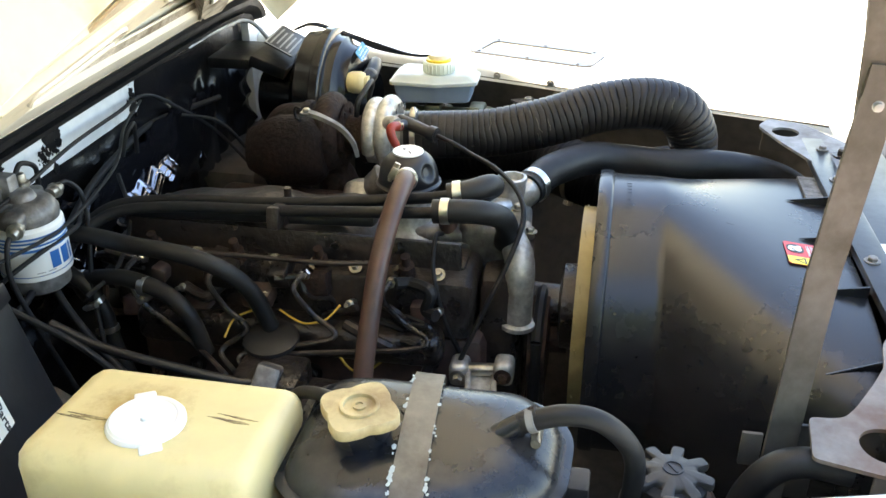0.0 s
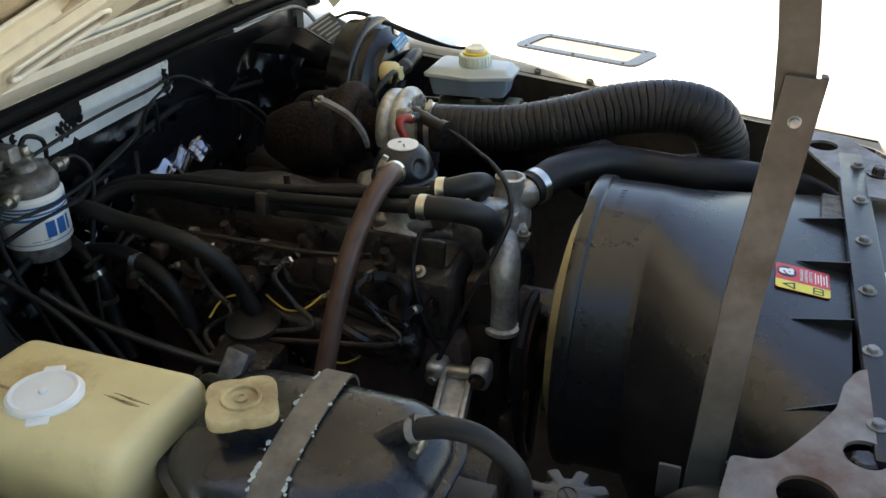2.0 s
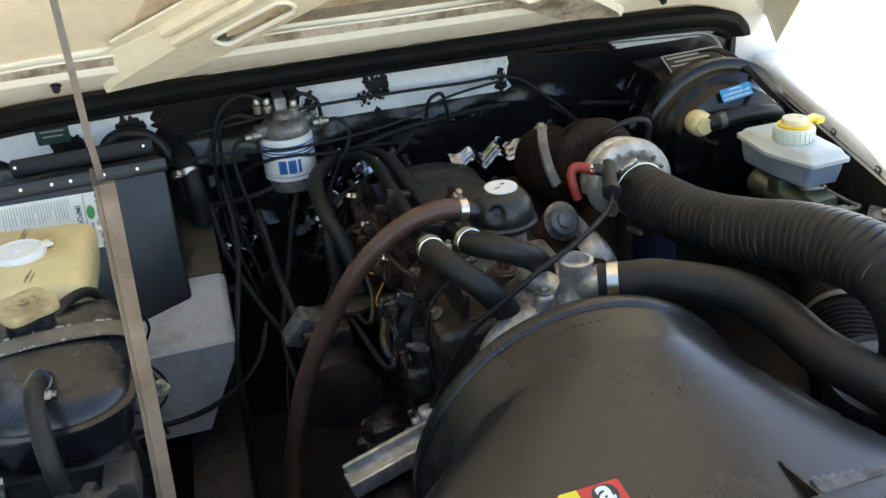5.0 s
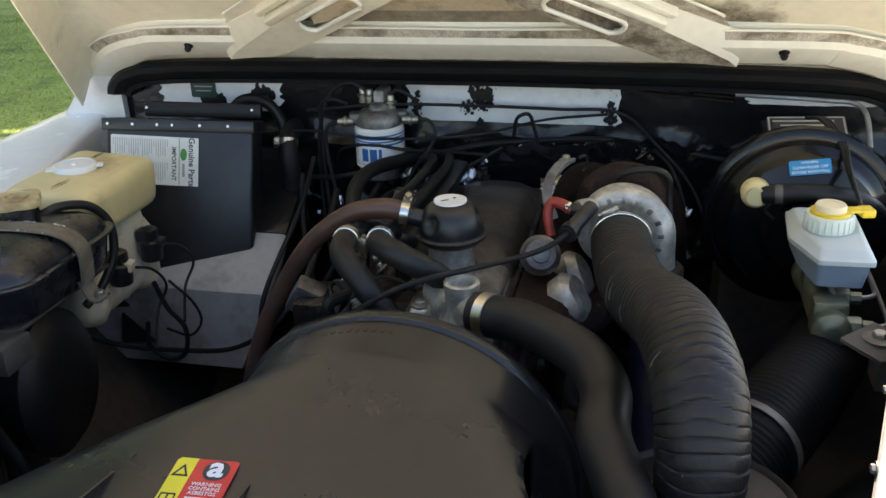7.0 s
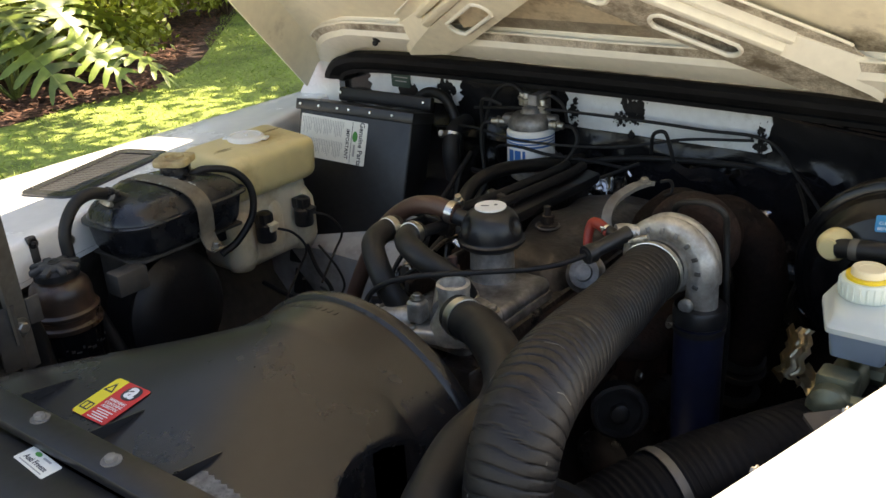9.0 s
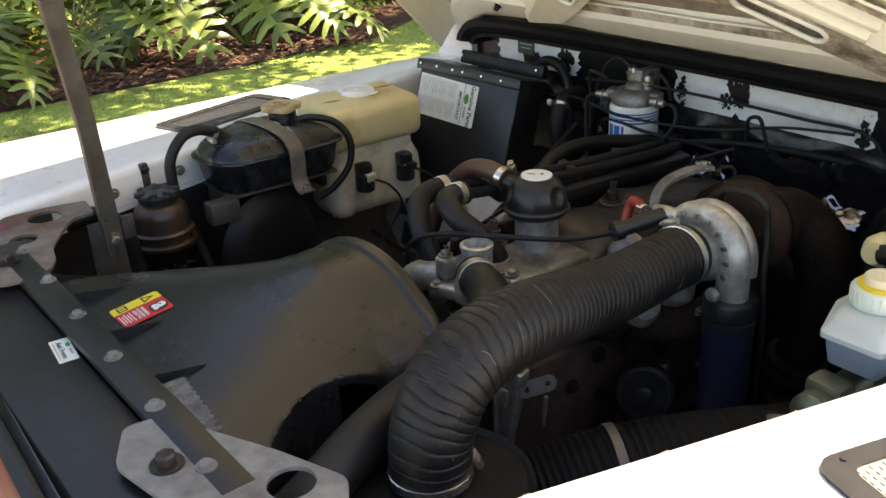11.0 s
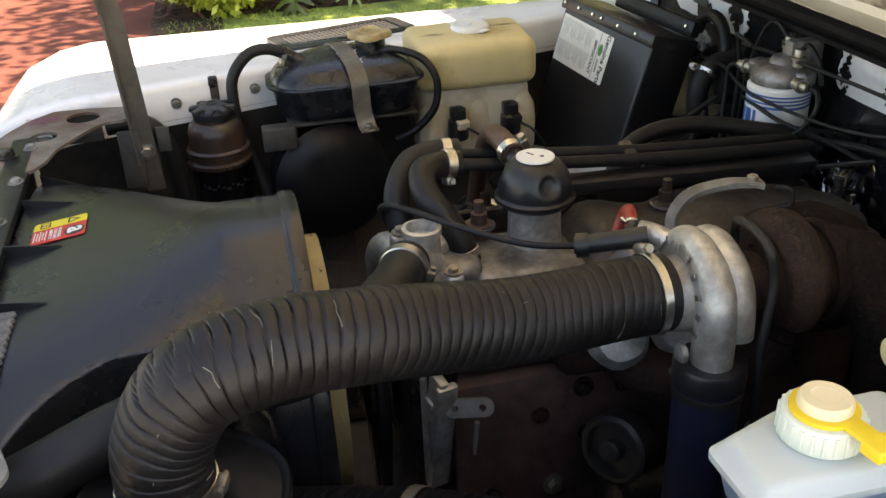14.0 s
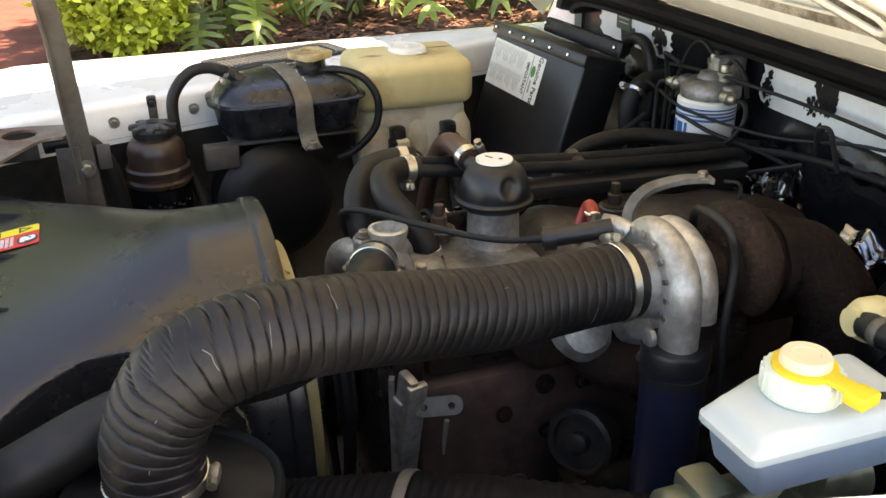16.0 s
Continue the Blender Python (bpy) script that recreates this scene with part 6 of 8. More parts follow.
part("hose", Geo().tube([(0.006, -0.407, 1.098), (-0.028, -0.411, 1.105), (-0.075, -0.409, 1.092), (-0.130, -0.404, 1.048), (-0.180, -0.400, 0.975), (-0.222, -0.398, 0.89), (-0.25, -0.40, 0.79), (-0.265, -0.40, 0.70)], [0.0132, 0.0130, 0.0125, 0.0122, 0.0120, 0.0120, 0.0120, 0.0120], 20), M_BROWNHOSE, bh)
hose_clamp(bh, (0.0, -0.408, 1.0995), (-1, -0.12, 0.2), 0.0138, 0.011, 200)

# heater hoses at the front of the rocker cover
hh = thing("heater_hose", (-0.03, -0.50, 1.0), "black bent rubber heater hose", "hose", "heater hoses")
part("hose", Geo().tube([(-0.057, -0.455, 1.085), (-0.055, -0.485, 1.087), (-0.045, -0.515, 1.083), (-0.02, -0.535, 1.065), (0.0, -0.54, 1.04), (0.02, -0.535, 1.01)], 0.0150, 18), M_RUBBER, hh)
hose_clamp(hh, (-0.056, -0.470, 1.0862), (0.02, -1, 0.05), 0.0153, 0.011, 120)
hh = thing("heater_hose", (0.03, -0.50, 1.0), "black bent rubber heater hose", "hose", "heater hoses")
part("hose", Geo().tube([(-0.013, -0.465, 1.088), (-0.008, -0.49, 1.092), (0.012, -0.512, 1.093), (0.04, -0.515, 1.08), (0.062, -0.50, 1.06), (0.075, -0.487, 1.035), (0.08, -0.48, 1.01)], 0.0150, 18), M_RUBBER, hh)
hose_clamp(hh, (-0.012, -0.477, 1.0905), (0.15, -1, 0.12), 0.0153, 0.011, 60)
hose_clamp(hh, (0.077, -0.484, 1.025), (0.1, 0.2, -1), 0.0153, 0.009, 60)

# top radiator hose
rh = thing("radiator_hose", (0.25, -0.75, 0.95), "black rubber top radiator hose bent beside the cowl", "hose")
part("hose", Geo().tube([(0.116, -0.553, 1.044), (0.145, -0.566, 1.047), (0.176, -0.581, 1.050), (0.238, -0.630, 1.047), (0.264, -0.678, 1.037), (0.267, -0.745, 1.033), (0.289, -0.820, 1.028), (0.312, -0.890, 1.012), (0.314, -0.935, 0.995), (0.300, -0.968, 0.970)], [0.0235, 0.0235, 0.024, 0.0245, 0.0245, 0.0242, 0.024, 0.024, 0.023, 0.023], 24), M_RUBBER, rh)
hose_clamp(rh, (0.131, -0.560, 1.0455), (0.9, -0.42, 0.08), 0.0238, 0.013, 300)

# ---------------------------------------------------------------- turbocharger
turbo = thing("turbocharger", (0.27, -0.27, 0.95), "turbocharger with bright cast compressor housing and rusty turbine", "turbocharger")
TC = Vector((0.262, -0.318, 1.052))
g = Geo()
pts, rad = [], []
for i in range(15):
    a = radians(250 - 250 * i / 14)
    k = i / 14
    R = 0.041 + 0.008 * k
    pts.append(TC + Vector((R * math.cos(a), 0, R * math.sin(a))))
    rad.append(0.0115 + 0.0080 * k)
pts += [TC + Vector((0.0495, 0.0, -0.022)), TC + Vector((0.0495, 0.0, -0.048))]
rad += [0.0200, 0.0208]
g.tube(pts, rad, 24, n=4)
g.lathe(TC + Vector((0, -0.030, 0)), (0, 1, 0), [(0.020, 0), (0.034, 0.002), (0.036, 0.02), (0.040, 0.03), (0.044, 0.05), (0.044, 0.062), (0.02, 0.064)], 32)
g.v = [(x, TC.y + (y - TC.y) * 0.90, z) for x, y, z in g.v]
g.tube([p + Vector((-0.001, 0.0215, 0.000)) for p in pts[3:-1]], [r_ * 0.62 + 0.003 for r_ in rad[3:-1]], 20, n=4)
vol = part("compressor_housing", grime(g, 0.0008, 30), M_ALU, turbo, "bright cast aluminium compressor housing", 60)
g = Geo()
for i in range(8):
    a = radians(130 - 21 * i)
    p = TC + Vector((0.050 * math.cos(a), -0.0178, 0.050 * math.sin(a)))
    g.box((0.0050, 0.0022, 0.0075), Matrix.Translation(p) @ pose(0, 0, 0, 0, 90 - math.degrees(a), 0), 0.0006)
part("cast_marks", g, M_ALUD, vol)
part("inlet_neck", Geo().lathe(TC + Vector((0.0, -0.070, 0.004)), (0, 1, 0), [(0.032, 0), (0.032, 0.045)], 28), M_ALUD, turbo)
part("elbow_screw", Geo().lathe(TC + Vector((0.040, -0.022, -0.038)), (0, -1, 0), [(0.009, 0), (0.009, 0.005), (0.006, 0.007), (0.003, 0.007)], 16), M_ALU, vol)
part("pressure_port", Geo().tube([TC + Vector((-0.038, -0.01, 0.035)), TC + Vector((-0.046, -0.020, 0.041)), TC + Vector((-0.054, -0.028, 0.0415))], [0.012, 0.0095, 0.009], 14), M_ALU, vol)
part("bearing_housing", Geo().lathe(TC + Vector((0, 0.03, 0)), (0, 1, 0), [(0.044, 0), (0.046, 0.006), (0.03, 0.01), (0.028, 0.035), (0.05, 0.037)], 28), M_RUST, turbo)
g = Geo()
pts, rad = [], []
T2 = TC + Vector((-0.002, 0.092, 0.0))
for i in range(17):
    a = radians(-40 + 280 * i / 16)
    pts.append(T2 + Vector((0.041 * math.cos(a), 0, 0.041 * math.sin(a) + 0.002)))
    rad.append(0.019 + 0.005 * i / 16)
pts += [T2 + Vector((-0.005, 0, -0.055)), T2 + Vector((-0.005, 0, -0.095))]
rad += [0.025, 0.026]
g.tube(pts, rad, 22, n=3)
g.lathe(T2 + Vector((0, -0.022, 0)), (0, 1, 0), [(0.02, 0), (0.046, 0.002), (0.052, 0.010), (0.053, 0.036), (0.046, 0.046), (0.03, 0.05)], 36)
part("turbine_housing", grime(grime(g, 0.0012, 60), 0.0016, 22), M_RUST, turbo, "rusty cast-iron turbine housing", 60)
for i in range(8):
    a = radians(20 + 45 * i)
    part("housing_bolt", Geo().lathe(T2 + Vector((0.036 * math.cos(a), -0.022, 0.036 * math.sin(a))), (0, -1, 0), [(0.0055, 0), (0.0055, 0.005), (0.0035, 0.007), (0.001, 0.007)], 6), M_RUST, turbo)
part("outlet_flange", grime(Geo().lathe(T2 + Vector((0, 0.030, 0)), (0, 1, 0), [(0.030, 0), (0.048, 0.001), (0.050, 0.006), (0.049, 0.012), (0.036, 0.013)], 30), 0.0008, 40), M_EXH, turbo)
part("exhaust_elbow", grime(Geo().tube([T2 + Vector((0, 0.02, 0)), T2 + Vector((0.004, 0.05, 0.002)), T2 + Vector((0.022, 0.080, -0.008)), T2 + Vector((0.050, 0.095, -0.045)), T2 + Vector((0.058, 0.100, -0.12)), T2 + Vector((0.035, 0.095, -0.22)), T2 + Vector((0.015, 0.09, -0.33))], [0.042, 0.042, 0.040, 0.038, 0.035, 0.032, 0.031], 24), 0.002, 25), M_EXH, turbo, "rusty exhaust elbow")
for dz, rr_ in ((-0.205, 0.040), (-0.222, 0.043), (-0.262, 0.041)):
    part("exhaust_clamp", grime(Geo().lathe(T2 + Vector((0.036 + 0.09 * (dz + 0.21), 0.095, dz)), (-0.2, 0, -1), [(rr_ - 0.008, 0), (rr_, 0.001), (rr_, 0.010), (rr_ - 0.008, 0.012)], 28), 0.0008, 40), M_PIPEG, turbo, "dull steel exhaust clamp")
part("exhaust_manifold", grime(Geo().box((0.08, 0.36, 0.06), pose(0.165, -0.24, 0.955), 0.02, 3).tube([(0.17, -0.34, 0.94), (0.20, -0.34, 0.935), (0.235, -0.30, 0.93), (0.255, -0.25, 0.95), (0.260, -0.226, 0.99)], 0.026, 18), 0.003, 22), M_RUST, turbo, "rusty exhaust manifold")
band = [(0.172, -0.292, 1.055), (0.163, -0.288, 1.080), (0.163, -0.270, 1.100), (0.172, -0.240, 1.110), (0.181, -0.218, 1.112), (0.186, -0.206, 1.110)]
ln, _ = smooth_line([Vector(p) for p in band], [1] * len(band), 5)
part("support_band", flat_bar(ln, 0.013, 0.006, (0.95, 0.3, 0.0)), M_BRKT, turbo, "curved steel support band")
bolt(turbo, (0.180, -0.215, 1.1125), (0, 0, 1), 0.0058, 0.006, "band_bolt", M_BOLT)
part("heat_shield", grime(Geo().lathe((0.205, -0.055, 1.035), (0.06, -1, 0.02), [(0.012, 0.052), (0.034, 0.056), (0.050, 0.086), (0.055, 0.10), (0.055, 0.13), (0.053, 0.16), (0.040, 0.175)], 28), 0.003, 20), M_EXH, turbo, "dark brown domed heat shield")
part("oil_pipe", Geo().tube([(0.250, -0.270, 1.085), (0.252, -0.273, 1.108), (0.270, -0.280, 1.122), (0.300, -0.282, 1.126), (0.318, -0.278, 1.114), (0.320, -0.272, 1.085), (0.327, -0.280, 1.02), (0.331, -0.278, 0.95), (0.325, -0.272, 0.80)], 0.0042, 12), M_RUBBER, turbo)
part("lock_tab", Geo().box((0.024, 0.012, 0.002), pose(0.218, -0.233, 1.036, 20, -12, 20), 0.0006), M_CLAMP, turbo, "bright bent steel tab")
part("band_hook", Geo().tube([(0.196, -0.200, 1.112), (0.204, -0.190, 1.112), (0.207, -0.186, 1.104), (0.206, -0.188, 1.094), (0.200, -0.196, 1.092)], 0.0022, 8), M_SEAL, turbo)
# wastegate actuator with its red pipe
part("wastegate_actuator", Geo().lathe((0.160, -0.335, 1.020), (0.15, -0.75, 0.45), [(0.010, -0.03), (0.020, -0.022), (0.024, -0.006), (0.027, -0.001), (0.027, 0.002), (0.023, 0.004), (0.020, 0.010), (0.012, 0.011), (0.011, 0.015), (0.004, 0.016)], 28), M_ALUD, turbo, "round grey wastegate actuator")
part("boost_pipe", Geo().tube([(0.176, -0.356, 1.058), (0.172, -0.352, 1.074), (0.171, -0.346, 1.089), (0.176, -0.344, 1.098), (0.187, -0.347, 1.098), (0.201, -0.351, 1.092)], [0.0058, 0.0060, 0.0064, 0.0068, 0.0070, 0.0068], 14), M_RED, turbo, "red rubber boost pipe")
part("pipe_clip", Geo().lathe((0.1945, -0.349, 1.0955), (0.87, -0.25, -0.42), [(0.0070, 0), (0.0076, 0.0003), (0.0076, 0.0034), (0.0070, 0.0037)], 16, (False, False)).box((0.008, 0.003, 0.004), pose(0.196, -0.357, 1.099, 0, 20, 20), 0.001), M_CLAMP, turbo, "bright spring clip")
part("boost_tee", Geo().tube([(0.194, -0.347, 1.0945), (0.206, -0.352, 1.093), (0.216, -0.358, 1.091)], [0.006, 0.0075, 0.008], 12).tube([(0.224, -0.345, 1.094), (0.214, -0.372, 1.089), (0.203, -0.400, 1.083), (0.200, -0.408, 1.082)], [0.010, 0.0095, 0.009, 0.008], 14).lathe((0.203, -0.401, 1.083), (0.35, 0.93, 0.1), [(0.012, -0.006), (0.012, 0.006)], 12), M_PLAST, turbo, "black pipe tee")
sl = thing("sensing_pipe", (0.05, -0.52, 1.0), "thin black pipe that loops over the thermostat", "pipe")
part("pipe", Geo().tube([(0.202, -0.405, 1.0825), (0.182, -0.438, 1.078), (0.155, -0.466, 1.076), (0.108, -0.508, 1.077), (0.050, -0.545, 1.073), (0.005, -0.560, 1.055), (-0.035, -0.548, 1.015), (-0.060, -0.520, 0.95), (-0.080, -0.492, 0.88), (-0.10, -0.47, 0.82)], 0.0034, 12), M_SEAL, sl)

# blue hose below the compressor
bl = thing("boost_hose", (0.311, -0.318, 0.75), "dark blue silicone boost hose under the compressor", "hose")
part("hose", Geo().tube([(0.3105, -0.318, 1.002), (0.3105, -0.318, 0.96), (0.311, -0.318, 0.88), (0.315, -0.325, 0.80), (0.32, -0.36, 0.73), (0.30, -0.42, 0.68)], 0.0305, 28), M_BLUE, bl)
part("cuff", Geo().lathe((0.3105, -0.318, 0.985), (0, 0, 1), [(0.0305, 0), (0.033, 0.002), (0.033, 0.020), (0.031, 0.023), (0.028, 0.023)], 32), M_PLAST, bl, "black end cuff")
hose_clamp(bl, (0.3105, -0.318, 0.978), (0, 0, 1), 0.0310, 0.008, 150, M_PIPEG)

# ---------------------------------------------------------------- ribbed intake hose
ih = thing("intake_hose", (0.36, -0.75, 0.95), "ribbed black cloth-covered intake hose, bent and creased", "hose")
HP = [Vector(p) for p in ((0.262, -0.346, 1.056), (0.267, -0.40, 1.058), (0.279, -0.48, 1.062), (0.296, -0.56, 1.078), (0.318, -0.635, 1.098), (0.333, -0.705, 1.106), (0.343, -0.757, 1.094), (0.347, -0.783, 1.058), (0.347, -0.789, 1.022), (0.346, -0.788, 0.985))]
line, rad = smooth_line(HP, [0.0365, 0.0365, 0.037, 0.0375, 0.038, 0.0385, 0.0385, 0.0375, 0.037, 0.0365], 120)
dist, acc = [0.0], 0.0
for a, b in zip(line, line[1:]):
    acc += (b - a).length
    dist.append(acc)
seg = 40
rings = []
side = (line[1] - line[0]).orthogonal().normalized()
for i, p in enumerate(line):
    t = (line[min(i + 1, len(line) - 1)] - line[max(i - 1, 0)]).normalized()
    side = (side - t * side.dot(t)).normalized()
    up = t.cross(side)
    ring = []
    curv = (line[min(i + 31, len(line) - 1)] - line[i]).normalized() - (line[i] - line[max(i - 31, 0)]).normalized()
    for k in range(seg):
        a = 2 * math.pi * k / seg
        d = side * math.cos(a) + up * math.sin(a)
        inside = max(0.0, d.dot(curv)) if curv.length > 1e-6 else 0.0
        wob = (0.005 + 0.016 * min(1.0, curv.length * 1.2)) * noise.noise(Vector((dist[i] * 18, math.cos(a) * 0.9, math.sin(a) * 0.9)))
        ph = (dist[i] + wob + 0.0102 * k / seg) / 0.0102
        saw = ph - math.floor(ph)
        deep = 0.75 + 0.7 * noise.noise(Vector((math.floor(ph) * 1.7, math.cos(a), math.sin(a))))
        rib = 0.0005 * (1 - (saw * 2 - 1) ** 2) - (0.0008 + 0.0017 * ease01((dist[i] - 0.03) / 0.14)) * deep * math.exp(-(min(saw, 1 - saw) / 0.052) ** 2)
        fold = 0.006 * inside * noise.noise(Vector((dist[i] * 60, math.cos(a) * 2, 3.0)))
        end = min(1.0, dist[i] / 0.02, max(0.0, acc - dist[i] - 0.02) / 0.03)
        ring.append(p + d * (rad[i] + (rib + fold) * max(0.1, end)))
    rings.append(ring)
part("hose", Geo().loft(rings), M_DUCT, ih, "", 80)
hose_clamp(ih, (0.2635, -0.360, 1.0570), (0.08, -1, 0.02), 0.0376, 0.0085, 250)
hose_clamp(ih, (0.3465, -0.789, 1.0115), (0, 0, 1), 0.0378, 0.009, 30)
random.seed(71)
g = Geo()
for i in range(34):
    k = random.randrange(30, len(rings) - 60)
    j = random.randrange(seg)
    step, wide = random.choice((-1, 0, 1)), random.uniform(0.00022, 0.00045)
    run = [Vector(rings[min(k + q * random.choice((0, 1, 2)), len(rings) - 1)][(j + step * q) % seg]) for q in range(random.choice((3, 4, 5)))]
    out = [(p - line[k]).normalized() * 0.0002 for p in run]
    g.tube([p + o for p, o in zip(run, out)], wide, 5, n=3)
tagged(part("scratches", g, M_FRAY, ih, "pale frayed threads on the cloth"), kind="stuff")

# air cleaner and the large duct along the left wing
ac = thing("air_cleaner", (0.37, -0.72, 0.80), "round black air cleaner below the intake hose", "air cleaner")
part("canister", Geo().lathe((0.352, -0.778, 0.742), (0, 0, 1), [(0.072, 0), (0.078, 0.01), (0.078, 0.19), (0.05, 0.195)], 44), M_PLAST, ac)
part("lid_disc", grime(Geo().lathe((0.351, -0.780, 0.928), (0, 0, 1), [(0.076, 0), (0.080, 0.004), (0.080, 0.060), (0.0835, 0.062), (0.0840, 0.069), (0.0820, 0.0725), (0.0790, 0.0715), (0.0760, 0.0690), (0.060, 0.0700), (0.045, 0.0715), (0.01, 0.0720)], 64), 0.0005, 30), M_AIRLID, ac, "round dusty black lid with a raised rim")
bolt(ac, (0.398, -0.835, 0.9985), (0, 0, 1), 0.0045, 0.005, "lid_bolt", M_BRKT)
part("lid_catch", Geo().box((0.016, 0.012, 0.012), pose(0.428, -0.800, 0.992, 0, 10, 20), 0.003), M_STAY, ac)
part("spigot", Geo().lathe((0.346, -0.788, 0.955), (0, 0, 1), [(0.036, 0), (0.036, 0.06)], 28), M_PLAST, ac)
part("lid_wire", Geo().tube([(0.351 + 0.0815 * math.cos(radians(a)), -0.780 + 0.0815 * math.sin(radians(a)), 0.960) for a in range(-60, 121, 15)], 0.0025, 8), M_IRON, ac)
ld = thing("air_duct", (0.46, -0.50, 0.85), "large black ribbed air duct along the wing", "duct")
pts = [(0.325, -0.775, 0.905), (0.350, -0.725, 0.925), (0.380, -0.665, 0.940), (0.415, -0.60, 0.952), (0.455, -0.53, 0.955), (0.495, -0.43, 0.94), (0.53, -0.32, 0.91), (0.55, -0.20, 0.86)]
g = Geo()
ln, _ = smooth_line([Vector(p) for p in pts], [1] * len(pts), 48)
g.tube(ln, [0.0500 + 0.0008 * math.cos(i * math.pi / 2.5) for i in range(len(ln))], 28, raw=True)
part("duct", g, M_AIRDUCT, ld)
hose_clamp(ld, (0.408, -0.613, 0.950), (0.5, 0.86, 0.1), 0.0515, 0.010, 155, M_STAY)
part("cuff", Geo().tube([(0.400, -0.628, 0.947), (0.430, -0.575, 0.953)], 0.0512, 28), M_AIRDUCT, ld)

# ---------------------------------------------------------------- brake servo and master cylinder
sv = thing("brake_servo", (0.50, -0.12, 0.92), "large round black brake servo with a blue label", "brake servo")
SC_ = Vector((0.500, -0.155, 1.022))
shell = part("shell", Geo().lathe(SC_ + Vector((0, 0.09, 0)), (0, -1, 0), [(0.05, -0.04), (0.06, 0.03), (0.100, 0.036), (0.122, 0.050), (0.124, 0.078), (0.130, 0.081), (0.130, 0.095), (0.127, 0.098), (0.117, 0.099), (0.1145, 0.102), (0.113, 0.114), (0.104, 0.121), (0.101, 0.124), (0.096, 0.136), (0.070, 0.146), (0.06, 0.150), (0.05, 0.170), (0.03, 0.172)], 56), M_SERVO, sv)
m = basis(SC_ + Vector((-0.002, -0.0560, 0.092)), (1, 0.03, 0.12), (0, 0.55, 0.83))
lab = part("servo_label", Geo().plate(rounded(0.052, 0.020, 0.002, 2), m, 0.001), M_SKYB, sv, "blue servo warning label")
for i, txt in enumerate(("WARNING", "CLEAN FILLER CAP", "BEFORE REMOVING")):
    letters(txt, 0.0053 if i else 0.0044, m @ pose(0, 0.0065 - 0.0065 * i, 0.0012), M_STKW, lab)
valve = part("check_valve", Geo().lathe((0.433, -0.205, 1.078), (-0.05, -1, 0.05), [(0.017, 0), (0.019, 0.006), (0.019, 0.022), (0.016, 0.028), (0.012, 0.030), (0.012, 0.036)], 28), M_CREAM, sv, "cream vacuum check valve")
part("vacuum_hose", Geo().tube([(0.440, -0.232, 1.080), (0.462, -0.236, 1.084), (0.50, -0.232, 1.086), (0.555, -0.218, 1.076), (0.595, -0.18, 1.045), (0.61, -0.10, 1.0)], 0.012, 16), M_RUBBER, sv)
part("hose_tag", Geo().lathe((0.455, -0.235, 1.083), (1, -0.1, 0.1), [(0.0125, 0), (0.013, 0.001), (0.013, 0.009), (0.0125, 0.010)], 18, (False, False)), M_STAY, sv)
for k in range(3):
    part("cable", Geo().tube([(0.505, -0.085, 1.146), (0.520 + 0.005 * k, -0.115, 1.152), (0.538 + 0.004 * k, -0.165, 1.134), (0.545, -0.225, 1.108 + 0.004 * k), (0.547, -0.29, 1.098), (0.541, -0.335, 1.101)], 0.0025, 8), M_SEAL, sv)
m = basis((0.512, -0.066, 1.122), (1, 0.05, 0.02), (0, 0.88, 0.47))
tray = part("label_plate", Geo().plate(rounded(0.11, 0.055, 0.003, 2), m, 0.002), M_PLAST, sv, "black plate with printed white table")
g = Geo()
for i in range(5):
    g.box((0.085 - 0.02 * (i % 2), 0.003, 0.0004), m @ pose(-0.004, 0.018 - 0.009 * i, 0.0024))
for u in (-0.052, 0.052):
    g.box((0.0025, 0.05, 0.0004), m @ pose(u, 0, 0.0024))
g.box((0.106, 0.0022, 0.0004), m @ pose(0, 0.0255, 0.0024))
tagged(part("print_bars", g, M_INKG, tray), kind="stuff")
part("plate_stand", Geo().box((0.13, 0.07, 0.022), pose(0.520, -0.045, 1.088, 20, 0, 0), 0.004).box((0.12, 0.08, 0.02), pose(0.52, 0.03, 1.09), 0.004), M_BULK, sv)

mc = thing("brake_master_cylinder", (0.503, -0.38, 0.97), "brake master cylinder with a milky fluid reservoir and yellow cap", "master cylinder")
part("cylinder", Geo().lathe((0.503, -0.285, 0.998), (0, -1, 0), [(0.024, 0), (0.024, 0.02), (0.020, 0.025), (0.020, 0.14), (0.022, 0.143), (0.022, 0.165), (0.016, 0.172), (0.008, 0.174)], 26).box((0.04, 0.03, 0.03), pose(0.503, -0.34, 1.012), 0.006).box((0.04, 0.03, 0.03), pose(0.503, -0.42, 1.012), 0.006), M_BRASS, mc, "greenish plated cylinder body")
for y in (-0.36, -0.435):
    p = part("union", Geo().lathe((0.515, y, 1.0), (1, 0, 0), [(0.012, 0), (0.012, 0.02), (0.008, 0.022), (0.008, 0.034)], 8), M_BRASS, mc)
    part("brake_pipe", Geo().tube([(0.548, y, 1.0), (0.565, y + 0.01, 1.0), (0.575, y + 0.06, 0.99), (0.585, -0.15, 0.98)], 0.003, 8), M_STEEL, mc)


RES = [(0.466, -0.268), (0.461, -0.352), (0.485, -0.420), (0.546, -0.418), (0.548, -0.268)]


def res_ring(z, inset, r=0.006):
    return [(x, y, z) for x, y in soft_corners(RES, r, 4, inset)]


